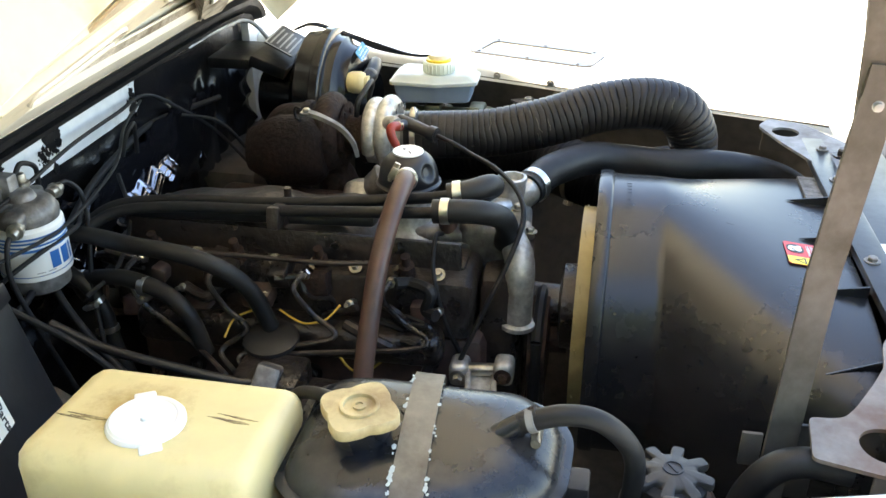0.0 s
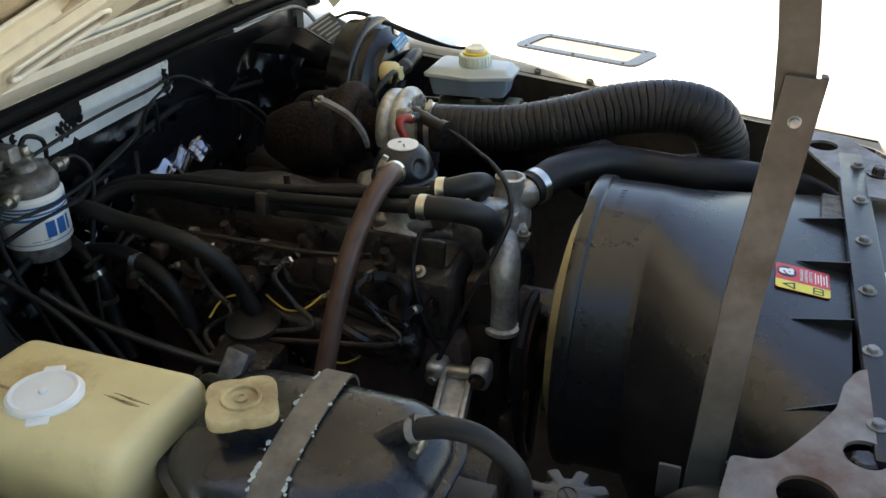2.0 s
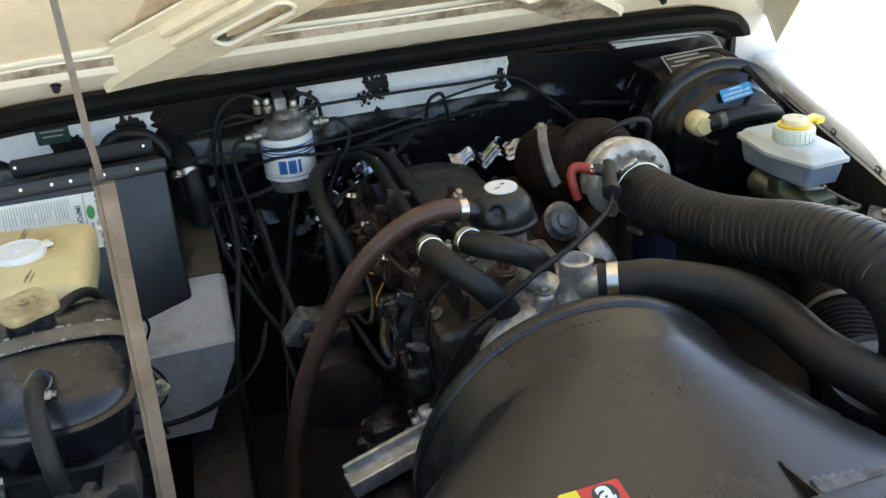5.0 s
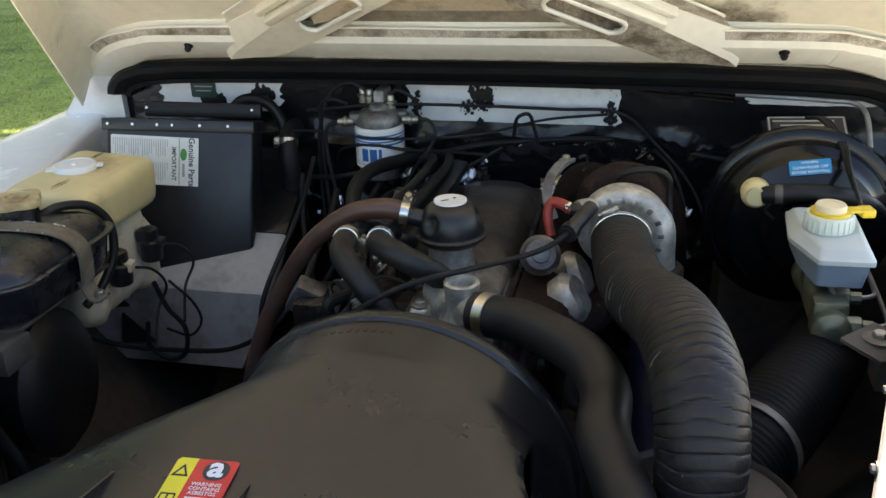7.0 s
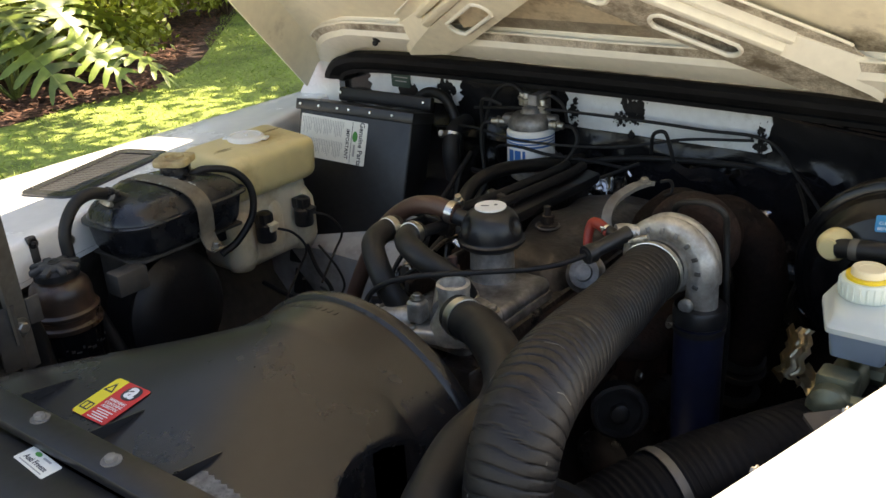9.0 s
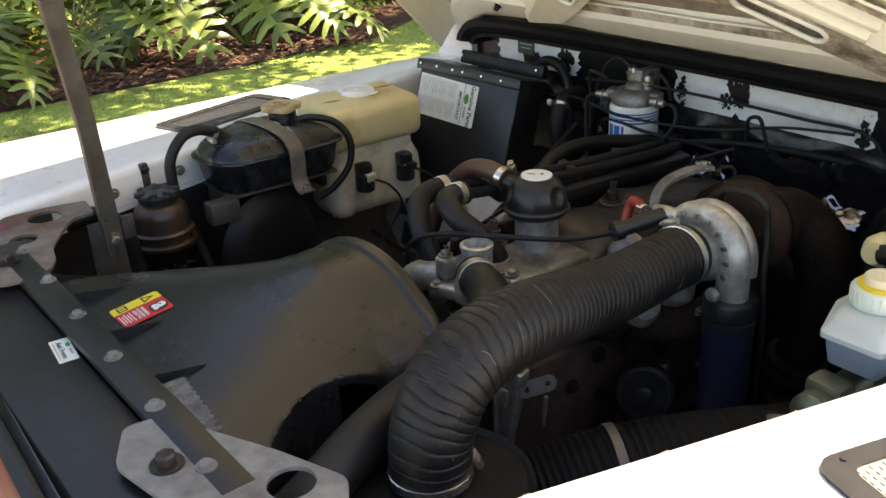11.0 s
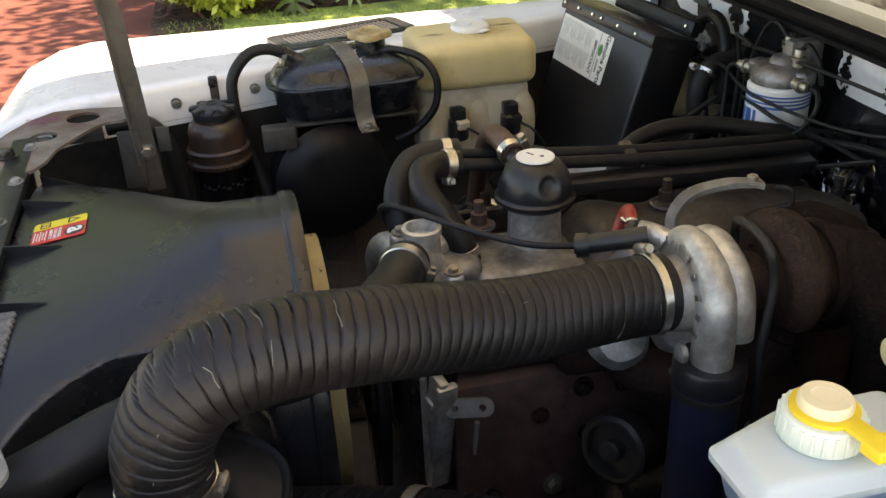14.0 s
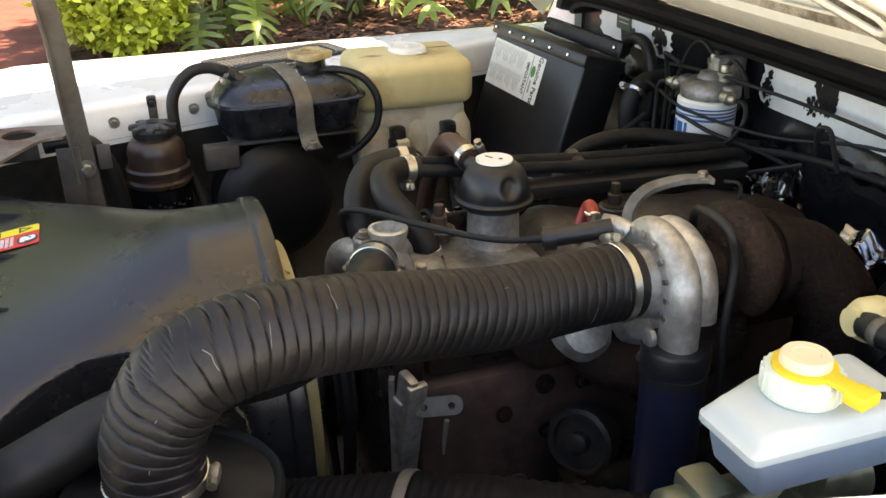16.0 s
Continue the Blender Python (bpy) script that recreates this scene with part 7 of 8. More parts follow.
part("reservoir_lower", Geo().loft([res_ring(1.032, 0.016), res_ring(1.0345, 0.011), res_ring(1.052, 0.007), res_ring(1.067, 0.005)]), M_RESLOW, mc, "translucent lower reservoir with blue-grey fluid", 30)
part("reservoir_upper", Geo().loft([res_ring(1.066, 0.001), res_ring(1.067, -0.001), res_ring(1.0725, -0.001), res_ring(1.0740, 0.001), res_ring(1.0755, 0.004), res_ring(1.0815, 0.008, 0.008), res_ring(1.0838, 0.012, 0.009), res_ring(1.0845, 0.018, 0.009)]), M_RES, mc, "milky white upper reservoir", 30)
cap = part("cap_skirt", Geo().lathe((0.503, -0.350, 1.084), (0, 0, 1), [(0.026, 0), (0.0275, 0.001), (0.0275, 0.018), (0.026, 0.020), (0.02, 0.0205)], 48), M_RESCAP, mc, "ribbed pale cap")
for i in range(24):
    a = 2 * math.pi * i / 24
    d = Vector((math.cos(a), math.sin(a), 0))
    part("cap_rib", Geo().box((0.002, 0.0025, 0.016), basis(Vector((0.503, -0.350, 1.094)) + d * 0.0278, d, (-d.y, d.x, 0)), 0.0006), M_RESCAP, cap)
part("yellow_ring", Geo().lathe((0.503, -0.350, 1.1035), (0, 0, 1), [(0.0225, 0), (0.0225, 0.004), (0.018, 0.0045)], 36).box((0.034, 0.015, 0.0045), pose(0.531, -0.342, 1.1060, 0, 0, 12), 0.0015).box((0.016, 0.020, 0.010), pose(0.545, -0.338, 1.103, 0, 0, 12), 0.002), M_YEL, cap, "yellow switch ring with connector tab")
part("cap_top", Geo().lathe((0.503, -0.350, 1.107), (0, 0, 1), [(0.018, 0), (0.018, 0.006), (0.0165, 0.0085), (0.010, 0.0085), (0.0095, 0.0078), (0.004, 0.0075)], 36), M_PALECAP, cap, "pale tan cap top")

# ---------------------------------------------------------------- lower left side of the engine
g = Geo().box((0.026, 0.012, 0.17), pose(0.150, -0.541, 0.850, 0, 12, 15), 0.004, 2).box((0.010, 0.024, 0.16), pose(0.160, -0.535, 0.848, 0, 12, 15), 0.003, 2)
g.box((0.018, 0.02, 0.03), pose(0.152, -0.540, 0.885, 0, 12, 15), 0.004, 2)
g.plate([(-0.03, 0.09), (0.0, 0.09), (0.0, -0.05), (-0.012, 0.02)], basis((0.150, -0.548, 0.83), (0.9, -0.4, 0), (0, 0, 1)), 0.006)
low = part("side_bracket", grime(g, 0.0008, 30), M_ALU, engine, "grey cast side bracket")
tab_m = basis((0.176, -0.508, 0.896), (0.28, 0.96, 0.05), (-0.25, 0, 0.97))
tab = part("bracket_tab", Geo().plate(rounded(0.052, 0.021, 0.010, 6), tab_m, 0.004, [circle(-0.015, 0, 0.004, 14), circle(0.014, 0, 0.004, 14)]), M_STEEL, low, "grey steel tab with two holes")
part("dip_rod", Geo().tube([(0.188, -0.503, 0.884), (0.187, -0.505, 0.86), (0.186, -0.506, 0.84)], [0.003, 0.003, 0.0015], 8), M_STEEL, low)
part("starter_motor", grime(Geo().lathe((0.20, -0.36, 0.76), (0, 1, 0), [(0.02, 0), (0.04, 0.005), (0.042, 0.12), (0.035, 0.13), (0.035, 0.2)], 22), 0.002, 30), M_IRON, engine)
part("engine_mount", grime(Geo().lathe((0.215, -0.345, 0.845), (0.55, -0.8, 0.2), [(0.02, 0), (0.036, 0.004), (0.038, 0.03), (0.034, 0.034), (0.030, 0.034), (0.028, 0.026), (0.012, 0.026), (0.012, 0.038), (0.008, 0.040)], 24).box((0.03, 0.05, 0.09), pose(0.20, -0.33, 0.80, 0, 0, 20), 0.006, 2), 0.002, 40), M_PIPEG, engine, "oily cast mount")
for i in range(2):
    part("manifold_flange", grime(Geo().lathe((0.205, -0.36 + 0.07 * i, 0.975), (1, -0.1, 0.6), [(0.03, -0.02), (0.034, 0.0), (0.026, 0.012), (0.005, 0.014)], 18), 0.003, 40), M_ALU, engine, "bare metal manifold cover")
random.seed(5)
for i in range(14):
    y, z = random.uniform(-0.48, -0.1), random.uniform(0.70, 0.88)
    bolt(engine, (0.147, y, z), (1, 0, 0.1), random.uniform(0.006, 0.009), 0.008, "block_bolt", random.choice([M_BOLT, M_IRON, M_RUST]))

# crumpled heat-shield foil on the bulkhead
lining = thing("heat_shield_lining", (0.10, 0.07, 0.90), "crumpled black and silver foil lining on the bulkhead", "heat shield")


def foil(x0, x1, z0, z1, y, seed, material, label, tilt=0.0, rough=1.0):
    n = max(6, int(max(x1 - x0, z1 - z0) / 0.0055))
    rnd = random.Random(seed)
    way = rnd.uniform(0, 3.14)
    folds = [(way + rnd.gauss(0, 0.75), rnd.uniform(1.5, 6.0), rnd.uniform(0, 6.28), rnd.uniform(0.4, 1.0)) for _ in range(5)]
    vs, fs = [], []
    for i in range(n + 1):
        for j in range(n + 1):
            u, v = i / n, j / n
            uu, vv = u + 0.12 * noise.noise(Vector((u * 3, v * 3, seed))), v + 0.12 * noise.noise(Vector((u * 3, v * 3, seed + 9)))
            d = sum(w / f * abs(math.sin(f * (uu * math.cos(a) + vv * math.sin(a)) + p)) for a, f, p, w in folds)
            d = rough * 0.013 * d - tilt * v
            vs.append((x0 + (x1 - x0) * u + 0.014 * noise.noise(Vector((v * 6, seed, 0))), y - d, z0 + (z1 - z0) * v + 0.016 * noise.noise(Vector((u * 6, seed, 9)))))
    for i in range(n):
        for j in range(n):
            a = i * (n + 1) + j
            fs.append((a, a + n + 1, a + n + 2, a + 1))
    g = Geo().add(vs, fs)
    back = [(x, yy + 0.003, z) for x, yy, z in vs]
    g.add(back, [f[::-1] for f in fs])
    return part("foil_sheet", g, material, lining, label, 14)


foil(-0.07, 0.03, 0.93, 1.045, 0.070, 1.0, M_FOILD, "dark shiny crumpled foil on the bulkhead")
foil(-0.175, -0.115, 0.925, 1.04, 0.062, 61.0, M_FOILG, "black glossy crumpled foil on the bulkhead", 0.0, 0.9)
foil(-0.06, 0.015, 0.955, 1.035, 0.050, 71.0, M_FOILG, "black glossy crumpled foil on the bulkhead", 0.02, 0.8)
foil(-0.30, -0.235, 0.88, 0.94, 0.06, 83.0, M_FOILG, "black glossy crumpled foil on the bulkhead", 0.02, 0.7)
foil(0.02, 0.20, 0.94, 1.05, 0.072, 7.0, M_FOILD, "dark shiny crumpled foil on the bulkhead")
foil(0.20, 0.36, 0.93, 1.06, 0.070, 31.0, M_FOILD, "dark shiny crumpled foil on the bulkhead")
foil(-0.105, -0.07, 0.97, 1.035, 0.05, 17.0, M_FOILG, "bright crumpled foil on the bulkhead", 0.0, 0.6)
foil(0.112, 0.258, 0.968, 1.003, 0.045, 27.0, M_FOILG, "glossy crumpled foil on the bulkhead", 0.03, 0.30)
foil(0.312, 0.350, 0.748, 0.815, 0.0, 53.0, M_FOILS, "bright crumpled foil low on the bulkhead", 0.05, 0.45)
foil(0.345, 0.425, 0.735, 0.760, 0.0, 57.0, M_FOILS, "bright crumpled foil low on the bulkhead", 0.03, 0.35)
foil(0.325, 0.36, 0.84, 0.89, 0.05, 12.0, M_FOILD, "dark shiny crumpled foil low on the bulkhead")
foil(0.030, 0.150, 0.945, 1.030, 0.066, 91.0, M_FOILG, "black glossy crumpled foil on the bulkhead", 0.02, 0.35)
foil(0.255, 0.400, 0.925, 1.035, 0.066, 97.0, M_FOILG, "black glossy crumpled foil on the bulkhead", 0.03, 0.40)
foil(0.36, 0.46, 0.90, 1.05, 0.075, 19.0, M_FOILD, "dark shiny crumpled foil on the bulkhead")

# ---------------------------------------------------------------- cables across the bay
cab = thing("control_cable", (0, 0.03, 1.05), "thin black control cable looped across the bulkhead", "cable", "bulkhead cables")
part("cable", Geo().tube([(-0.38, 0.03, 1.06), (-0.28, 0.01, 1.075), (-0.17, -0.012, 1.072), (-0.06, 0.0, 1.072), (0.03, 0.015, 1.080), (0.12, 0.05, 1.095), (0.22, 0.075, 1.10)], 0.0024, 8), M_SEAL, cab)
cab = thing("control_cable", (0, 0.03, 1.05), "thin black control cable looped across the bulkhead", "cable", "bulkhead cables")
part("cable", Geo().tube([(-0.30, 0.05, 1.10), (-0.15, 0.035, 1.118), (0.0, 0.06, 1.113), (0.14, 0.07, 1.108), (0.24, 0.075, 1.103), (0.30, 0.05, 1.06), (0.36, 0.02, 1.0), (0.40, -0.02, 0.92)], 0.0028, 8), M_SEAL, cab)
cab = thing("control_cable", (0.09, 0.02, 1.06), "thin black control cable looped across the bulkhead", "cable", "bulkhead cables")
part("cable", Geo().tube([(0.07, 0.03, 1.07), (0.075, 0.022, 1.10), (0.085, 0.018, 1.111), (0.098, 0.02, 1.11), (0.105, 0.025, 1.085), (0.11, 0.03, 1.06)], 0.0032, 10), M_SEAL, cab)
cab = thing("wiring_loom", (0.0, 0.02, 1.0), "black taped wiring loom along the bulkhead", "wiring loom")
part("loom", Geo().tube([(-0.36, 0.05, 0.98), (-0.24, 0.02, 0.99), (-0.12, 0.03, 1.02), (0.0, 0.05, 1.045), (0.10, 0.06, 1.055), (0.22, 0.07, 1.058), (0.32, 0.07, 1.045), (0.45, 0.05, 1.03)], 0.0050, 10), M_SEAL, cab)
cab = thing("heater_return_hose", (-0.25, 0.0, 0.9), "thick black heater hose down the bulkhead", "hose")
part("hose", Geo().tube([(-0.33, 0.065, 1.065), (-0.325, 0.02, 1.062), (-0.318, -0.006, 1.03), (-0.316, 0.0, 0.97), (-0.318, 0.015, 0.90), (-0.325, 0.025, 0.82), (-0.33, 0.03, 0.72)], 0.016, 16), M_SEAL, cab)
hose_clamp(cab, (-0.3235, 0.008, 1.053), (0.1, -0.5, -0.85), 0.0163, 0.011, 20)
for i, pts in enumerate(([(-0.20, -0.04, 0.86), (-0.215, -0.10, 0.80), (-0.24, -0.22, 0.76), (-0.25, -0.4, 0.72)], [(0.30, 0.05, 1.05), (0.33, 0.0, 1.03), (0.35, -0.04, 0.97), (0.33, -0.10, 0.88)], [(-0.255, 0.06, 1.0), (-0.23, 0.02, 1.04), (-0.17, -0.01, 1.06), (-0.11, 0.0, 1.05), (-0.05, 0.03, 1.04), (0.02, 0.05, 1.03)], [(-0.15, -0.02, 0.97), (-0.10, -0.04, 0.99), (-0.02, -0.02, 1.02), (0.05, 0.03, 1.05)])):
    cab = thing("loose_cable", pts[0], "loose black cable among the engine's wiring", "cable", "loose cables")
    part("cable", Geo().tube(pts, 0.0030, 8), M_SEAL, cab)

# more lines and brackets on the dark right side of the engine
random.seed(31)
for i in range(13):
    y, z = random.uniform(-0.42, 0.0), random.uniform(0.93, 1.0)
    x = random.uniform(-0.10, -0.07)
    pts = [(x, y, z)]
    for k in range(4):
        x, y, z = x - random.uniform(-0.02, 0.018), y + random.uniform(-0.05, 0.05), z - random.uniform(-0.008, 0.028)
        pts.append((x, y, z))
    part("small_pipe", Geo().tube(pts, random.choice((0.003, 0.004, 0.005, 0.008)), 8), random.choice((M_SEAL, M_IRON, M_RUBBER, M_RUST)), engine)
for i in range(10):
    y, z = -0.44 + 0.045 * i + random.uniform(-0.01, 0.01), random.uniform(0.90, 0.99)
    part("side_boss", grime(Geo().box((random.uniform(0.03, 0.05), random.uniform(0.02, 0.045), random.uniform(0.02, 0.05)), pose(-0.068, y, z, random.uniform(-20, 20), random.uniform(-20, 20), 0), 0.006, 2), 0.003, 40), random.choice((M_IRON, M_REDBLK, M_RUST)), engine)
for i in range(9):
    y = -0.46 + 0.055 * i
    bolt(engine, (-0.052, y, 0.993), (-0.6, 0, 0.8), 0.0055, 0.008, "head_bolt", random.choice((M_BOLT, M_IRON)))
part("cover_flange", Geo().box((0.15, 0.49, 0.010), pose(0.047, -0.245, 0.988), 0.004), M_IRON, engine)
fl = thing("fuel_return_hose", (-0.12, -0.02, 0.90), "short black rubber hose with two bright clips", "hose")
part("hose", Geo().tube([(-0.115, 0.03, 0.985), (-0.118, 0.0, 0.965), (-0.12, -0.02, 0.93), (-0.125, -0.03, 0.88), (-0.13, -0.05, 0.82)], 0.010, 12), M_RUBBER, fl)
hose_clamp(fl, (-0.1195, -0.012, 0.945), (0, -0.45, -0.9), 0.0103, 0.008, 60)
hose_clamp(fl, (-0.1225, -0.026, 0.905), (-0.05, -0.2, -0.97), 0.0103, 0.008, 90)

# black cables that hang in front of the footwell box
for pts, r_ in (([(-0.275, 0.0, 1.03), (-0.270, -0.10, 0.97), (-0.292, -0.20, 0.885), (-0.303, -0.222, 0.83), (-0.303, -0.224, 0.76), (-0.300, -0.222, 0.66)], 0.0042),
                ([(-0.60, -0.26, 0.79), (-0.54, -0.24, 0.765), (-0.45, -0.224, 0.757), (-0.37, -0.222, 0.765), (-0.31, -0.224, 0.795), (-0.27, -0.21, 0.83), (-0.25, -0.18, 0.87)], 0.0042),
                ([(-0.44, -0.25, 0.90), (-0.41, -0.24, 0.86), (-0.405, -0.23, 0.82), (-0.43, -0.228, 0.79), (-0.47, -0.23, 0.80)], 0.0022),
                ([(-0.46, -0.26, 0.90), (-0.45, -0.25, 0.85), (-0.43, -0.24, 0.81), (-0.44, -0.235, 0.76), (-0.47, -0.235, 0.745), (-0.50, -0.24, 0.77), (-0.49, -0.25, 0.82)], 0.0040)):
    cab = thing("loose_cable", pts[-1], "loose black cable hanging before the footwell box", "cable", "hanging cables")
    part("cable", Geo().tube(pts, r_, 8), M_SEAL, cab)

# bolted bracket on the left inner wing
wb = thing("wing_bracket", (0.538, -0.512, 1.0), "dark steel bracket with a large bolt and washer", "bracket")
wm = basis((0.536, -0.512, 1.020), (0.7, 0.7, 0), (-0.7, 0.7, 0.12))
part("plate", Geo().plate(rounded(0.060, 0.050, 0.003, 2), wm, 0.004), M_BAY, wb)
part("washer", Geo().lathe(wm @ Vector((0.004, 0.002, 0.004)), (0, 0, 1), [(0.017, 0), (0.017, 0.002), (0.009, 0.0035)], 24), M_STAY, wb)
part("bolt", Geo().lathe(wm @ Vector((0.004, 0.002, 0.006)), (0, 0, 1), [(0.008, 0), (0.008, 0.006), (0.0065, 0.0075)], 6), M_BOLT, wb, "plated bolt head", 20)
part("leg", Geo().box((0.03, 0.04, 0.05), pose(0.552, -0.505, 0.995), 0.003), M_BAY, wb)

# ---------------------------------------------------------------- garden beside the car
lawn_edge = [(-1.6, -1.16), (-1.6, 14.0), (-15.0, 14.0), (-8.9, 6.7), (-7.2, 4.9), (-6.0, 3.65), (-5.55, 2.9), (-5.42, 1.6), (-5.42, -1.16)]
solo("lawn", Geo().plate(lawn_edge, pose(0, 0, -0.03), 0.063), M_LAWN, "mown lawn beside the driveway in dappled shade", "lawn", kind="structure")
sheet("planting_bed", -14.0, -5.4, -1.2, 12.0, 0.024, M_SOIL, "bark mulch planting bed beyond the lawn", "planting bed", 0.06)
sheet("planting_bed_end", -5.45, -4.7, -1.2, -0.74, 0.036, M_SOIL, "end of the bark mulch bed beside the paved drive", "planting bed", 0.06)
sheet("paved_drive", -16.0, -1.3, -9.0, -1.15, 0.012, M_PAVE, "red paved drive in the sun", "paving", 0.04)

rng = np.random.default_rng(3)


def blades():
    n = 60000
    x = rng.uniform(-8.5, -2.2, n)
    y = rng.uniform(-1.12, 7.4, n)
    edge = -5.35 - np.maximum(0, y - 2.8) * 0.93 + 0.12 * np.sin(y * 2.1) + 0.08 * np.sin(y * 5.3)
    keep = x > edge
    x, y = x[keep], y[keep]
    n = len(x)
    a, h, w = rng.uniform(0, 6.28, n), rng.uniform(0.012, 0.032, n), rng.uniform(0.003, 0.006, n)
    lx, ly = rng.normal(0, 0.024, n), rng.normal(0, 0.024, n)
    v = np.zeros((n, 3, 3))
    v[:, 0] = np.c_[x - w * np.cos(a), y - w * np.sin(a), np.full(n, 0.03)]
    v[:, 1] = np.c_[x + w * np.cos(a), y + w * np.sin(a), np.full(n, 0.03)]
    v[:, 2] = np.c_[x + lx, y + ly, 0.03 + h]
    me = bpy.data.meshes.new("lawn_grass")
    me.from_pydata(v.reshape(-1, 3).tolist(), [], np.arange(3 * n).reshape(-1, 3).tolist())
    me.materials.append(M_GRASS)
    tagged(new("lawn_grass", me), "short green grass blades on the lawn", "grass", kind="stuff")


def chips():
    n = 14000
    x, y = rng.uniform(-8.5, -5.3, n), rng.uniform(-1.15, 7.0, n)
    keep = x < -5.40 - np.maximum(0, y - 2.75) * 0.93
    x, y = x[keep], y[keep]
    n = len(x)
    a, t = rng.uniform(0, 6.28, n), rng.normal(0, 0.35, n)
    l, w = rng.uniform(0.015, 0.05, n), rng.uniform(0.006, 0.016, n)
    z = 0.032 + rng.uniform(0, 0.02, n)
    c, s = np.cos(a), np.sin(a)
    v = np.zeros((n, 4, 3))
    for k, (i, j) in enumerate(((-1, -1), (1, -1), (1, 1), (-1, 1))):
        v[:, k] = np.c_[x + i * l * c - j * w * s, y + i * l * s + j * w * c, z + i * l * np.sin(t) * 0.6 + 0.008]
    me = bpy.data.meshes.new("mulch_chips")
    me.from_pydata(v.reshape(-1, 3).tolist(), [], np.arange(4 * n).reshape(-1, 4).tolist())
    me.materials.append(M_CHIP)
    tagged(new("mulch_chips", me), "loose brown bark chips on the bed", "mulch", kind="stuff")


blades()
chips()


def lobed_leaf():
    """One deeply cut leaf on its stem, along +y, drooping."""
    g = Geo()
    L = 0.46
    def bend(p):
        x, y, z = p
        return (x, y, z + 0.10 * y - 0.55 * y * y - 0.25 * abs(x) ** 1.5)
    n = 7
    step = L / n
    for s in (-1, 1):
        for i in range(n):
            y0 = step * (i + 0.5)
            reach = 0.19 * math.sin(math.pi * min(1, (i + 1.5) / (n + 1.6))) + 0.05
            rise = -0.10 + 0.20 * i / (n - 1)
            rows = []
            for u, w in ((0.0, 0.52), (0.22, 0.50), (0.38, 0.36), (0.60, 0.38), (0.82, 0.30), (0.95, 0.15)):
                yc = y0 + rise * u * (0.5 + 0.5 * u)
                rows.append(((s * reach * u, yc - step * w, 0.010 * math.sin(math.pi * u)), (s * reach * u, yc, 0.016 * math.sin(math.pi * u)), (s * reach * u, yc + step * w, 0.010 * math.sin(math.pi * u))))
            vs = [bend(p) for row in rows for p in row] + [bend((s * reach, y0 + rise, 0))]
            k = len(rows)
            fs = [(3 * q + c, 3 * q + c + 1, 3 * q + c + 4, 3 * q + c + 3) for q in range(k - 1) for c in (0, 1)]
            fs += [(3 * k - 3, 3 * k - 2, 3 * k), (3 * k - 2, 3 * k - 1, 3 * k)]
            g.add(vs, fs)
    g.add([bend(p) for p in ((-0.03, L - 0.02, 0), (0, L + 0.12, 0), (0.03, L - 0.02, 0))], [(0, 1, 2)])
    return g.mesh("leaf", M_LEAF, 80)


LEAF = lobed_leaf()
STEM = Geo().tube([(0, 0, 0), (0, 0.12, 0.30), (0, 0.34, 0.52), (0, 0.52, 0.56)], [0.012, 0.010, 0.008, 0.006], 6, n=4).mesh("stem", M_STEM)


def cut_leaf_plant(x, y, size, seed, count=11):
    rnd = random.Random(seed)
    ob = thing("cut_leaf_plant", (x, y, 0.03), "bushy green plant with large deeply cut leaves in bark mulch", "plant", "cut-leaf plants")
    for k in range(count):
        a = 360 * k / count + rnd.uniform(-18, 18)
        lean, sc = rnd.uniform(-22, 16), size * rnd.uniform(0.75, 1.15)
        m = Matrix.Translation((x, y, 0.03)) @ pose(0, 0, 0, 0, 0, a) @ pose(0, 0, 0, lean) @ Matrix.Scale(sc, 4)
        st = part("stem", STEM, M_STEM, ob)
        st.matrix_basis = m
        lf = part("leaf", LEAF, M_LEAF, ob)
        lf.matrix_basis = m @ pose(0, 0.52, 0.56, rnd.uniform(-35, -5), rnd.uniform(-25, 25), rnd.uniform(-20, 20))


for i, (x, y, s) in enumerate(((-6.0, 0.6, 1.0), (-6.1, 2.0, 1.05), (-7.6, 2.2, 1.1), (-7.0, 1.2, 1.2), (-6.9, 2.4, 1.25), (-6.05, -0.05, 0.85), (-8.2, 2.0, 1.3))):
    cut_leaf_plant(x, y, s, 20 + i)


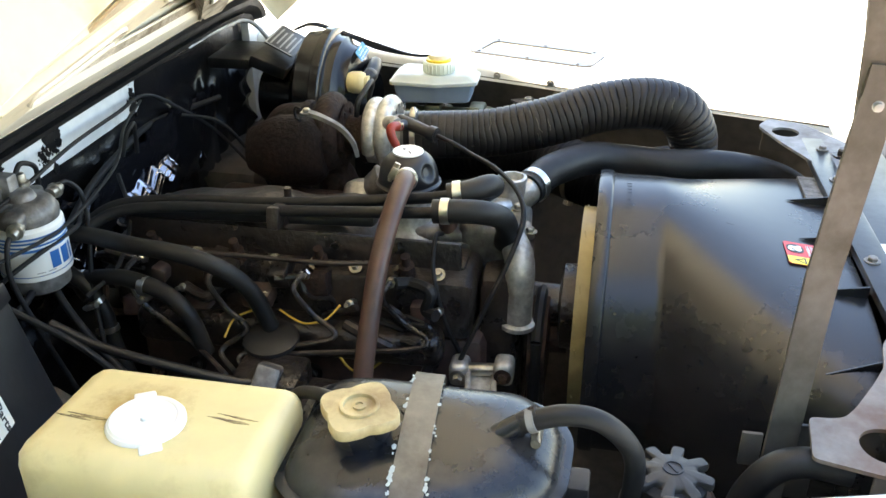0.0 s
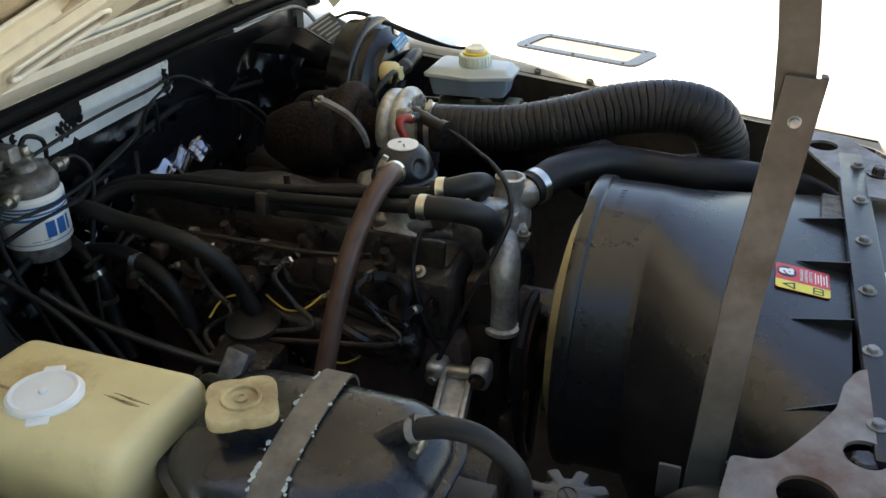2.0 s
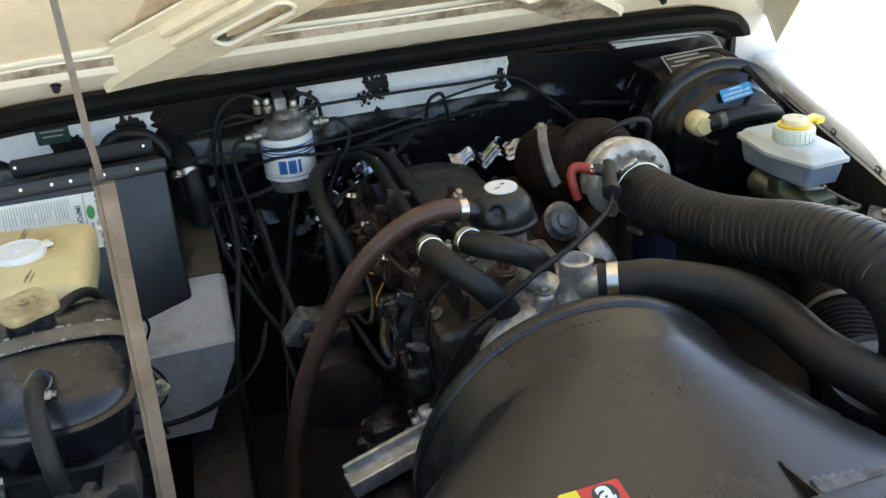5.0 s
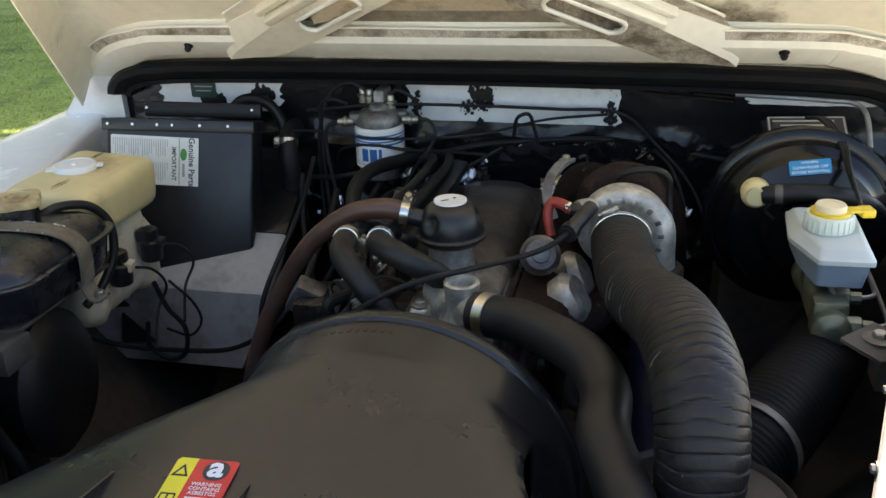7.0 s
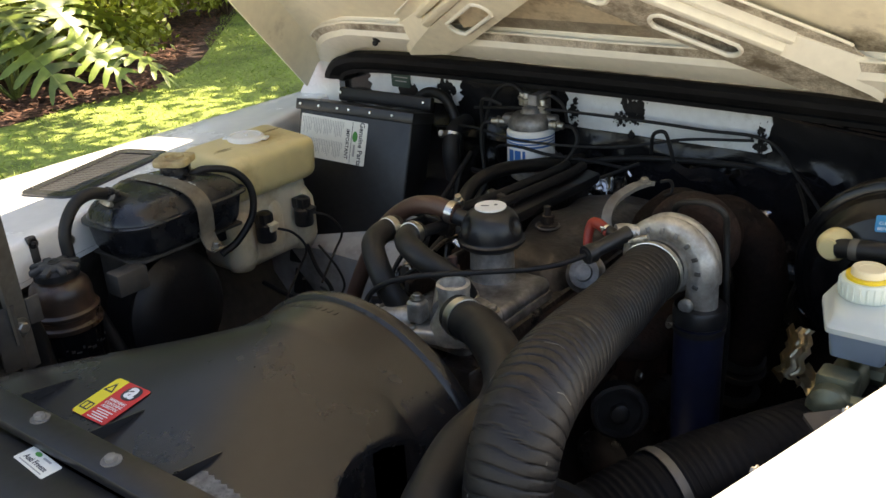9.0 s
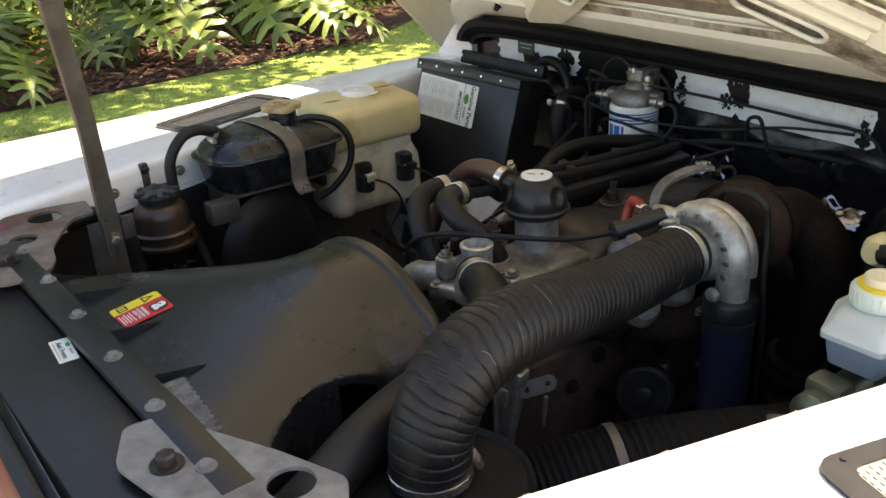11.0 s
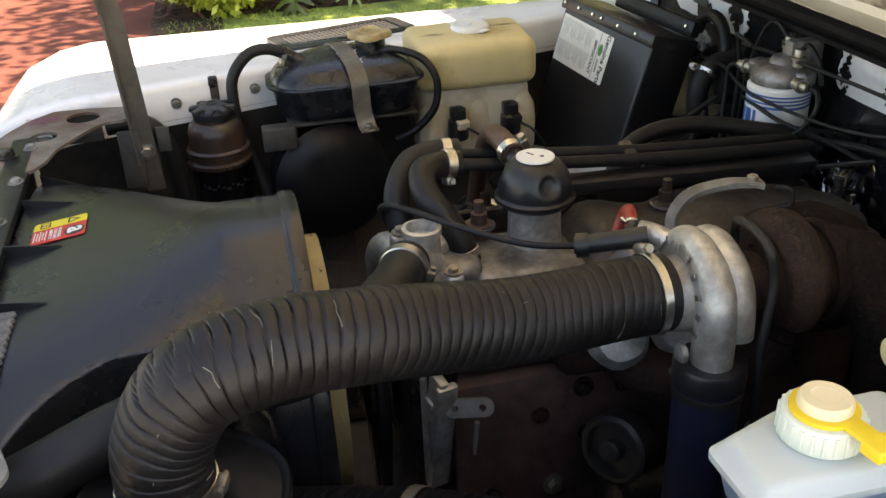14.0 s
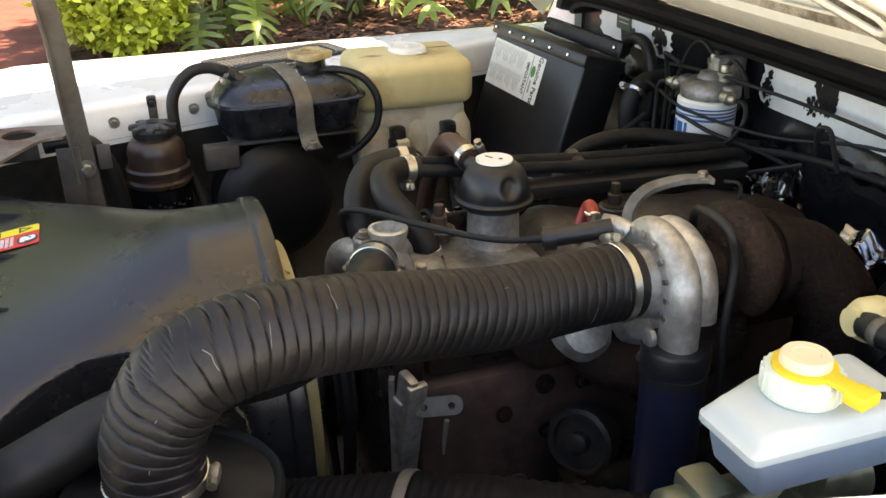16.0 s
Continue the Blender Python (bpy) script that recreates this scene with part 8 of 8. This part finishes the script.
def shrub(x, y, w, h, n, seed, label, material=M_SHRUB, leaf=1.0):
    rnd = np.random.default_rng(seed)
    ob = thing("shrub", (x, y, 0.03), label, "shrub", "garden shrubs")
    g = Geo()
    for k in range(9):
        a = 2 * math.pi * k / 9
        g.tube([(x, y, 0.02), (x + 0.25 * w * math.cos(a), y + 0.25 * w * math.sin(a), h * 0.45), (x + 0.42 * w * math.cos(a + 0.4), y + 0.42 * w * math.sin(a + 0.4), h * 0.85)], [0.016, 0.010, 0.004], 6, n=4)
    part("stem", g, M_WOODY, ob)
    d = rnd.normal(size=(n, 3))
    d /= np.linalg.norm(d, axis=1)[:, None]
    lump = 1 + 0.22 * np.sin(d[:, 0] * 5 + seed) * np.sin(d[:, 1] * 6 + seed * 2) + 0.12 * np.sin(d[:, 2] * 9)
    r = rnd.uniform(0.45, 1.0, n) ** 0.45 * lump
    c = np.c_[x + d[:, 0] * r * w / 2, y + d[:, 1] * r * w / 2, 0.06 + h * 0.5 + d[:, 2] * r * h * 0.5]
    c[:, 2] = np.maximum(c[:, 2], 0.06)
    ax = rnd.normal(size=(n, 3)) + d * 0.8 + np.array((0, 0, 0.5))
    ax /= np.linalg.norm(ax, axis=1)[:, None]
    sd = np.cross(ax, rnd.normal(size=(n, 3)))
    sd /= np.linalg.norm(sd, axis=1)[:, None]
    l, wd = leaf * rnd.uniform(0.05, 0.10, n)[:, None], leaf * rnd.uniform(0.016, 0.03, n)[:, None]
    v = np.stack([c, c + ax * l * 0.5 + sd * wd, c + ax * l, c + ax * l * 0.5 - sd * wd], 1)
    me = bpy.data.meshes.new("crown")
    me.from_pydata(v.reshape(-1, 3).tolist(), [], np.arange(4 * n).reshape(-1, 4).tolist())
    me.materials.append(material)
    part("crown", me, material, ob)


for i, (x, y, w, h) in enumerate(((-5.55, -0.72, 0.85, 0.62), (-6.5, -0.75, 0.9, 0.7), (-7.3, 0.3, 1.3, 1.0), (-6.55, 3.0, 1.2, 0.95), (-7.5, 3.75, 1.5, 1.25), (-8.6, 4.7, 1.5, 1.2), (-9.8, 5.9, 1.5, 1.2), (-8.4, 3.2, 1.6, 1.4), (-8.0, 5.6, 1.6, 1.3))):
    shrub(x, y, w, h, 3800, 40 + i, "rounded shrub with small yellow-green leaves")
# tall screens added beyond view, so the cowl reflects dark foliage rather than sky
for i, (x, y) in enumerate(((-11.2, -0.6), (-10.8, 3.0), (-11.4, 6.8), (-11.0, 10.4), (-14.8, -4.6), (-15.2, -9.0))):
    shrub(x, y, 4.8, 8.6, 6500, 80 + i, "tall dense dark-leaved screen of shrubs added out of view to block low sky", M_LEAF, 4.2)


def unseen_tree(x, y, h, r, n, seed, lean):
    """A broad tree added out of view, to cast dappled shade or to block sky."""
    rnd = np.random.default_rng(seed)
    ob = thing("tree", (x, y, 0.02), "broad leafy tree added out of view to cast shade or block sky", "tree", "shade trees")
    part("trunk", Geo().tube([(x, y, 0), (x + 0.05, y, h * 0.3), (x - 0.05, y + 0.08, h * 0.6), (x, y, h * 0.85)], [0.17, 0.13, 0.11, 0.06], 12), M_WOODY, ob)
    tips = []
    for k in range(12):
        a = 2 * math.pi * k / 12 + rnd.uniform(-0.2, 0.2)
        q = rnd.uniform(0.55, 0.95)
        tip = Vector((x + lean[0] + r * q * math.cos(a), y + lean[1] + r * q * math.sin(a), h + rnd.uniform(-0.8, 0.6)))
        part("limb", Geo().tube([(x, y, h * 0.5 + 0.12 * k), ((x + tip.x) / 2, (y + tip.y) / 2, h * 0.82), tip], [0.06, 0.04, 0.012], 7, n=4), M_WOODY, ob)
        tips += [tip, (tip + Vector((x + lean[0], y + lean[1], h))) / 2]
    c = np.array([tips[i] for i in rnd.integers(0, len(tips), n)]) + rnd.normal(size=(n, 3)) * (0.42, 0.42, 0.30)
    ax = rnd.normal(size=(n, 3))
    ax /= np.linalg.norm(ax, axis=1)[:, None]
    sd = np.cross(ax, rnd.normal(size=(n, 3)))
    sd /= np.linalg.norm(sd, axis=1)[:, None]
    l, wd = rnd.uniform(0.10, 0.18, n)[:, None], rnd.uniform(0.03, 0.05, n)[:, None]
    v = np.stack([c, c + ax * l * 0.5 + sd * wd, c + ax * l, c + ax * l * 0.5 - sd * wd], 1)
    me = bpy.data.meshes.new("crown")
    me.from_pydata(v.reshape(-1, 3).tolist(), [], np.arange(4 * n).reshape(-1, 4).tolist())
    me.materials.append(M_LEAF)
    part("crown", me, M_LEAF, ob)


unseen_tree(-2.9, 8.6, 5.2, 1.5, 16000, 61, (-1.0, -0.9))
unseen_tree(-6.3, 11.2, 5.4, 2.7, 30000, 63, (0.1, -1.2))
# added to keep blue sky out of the cowl's reflection; shades no lawn
unseen_tree(-7.0, -7.2, 5.6, 3.2, 9000, 71, (0.8, 1.2))
unseen_tree(-2.7, 3.9, 5.2, 2.0, 8500, 67, (-1.5, -0.75))
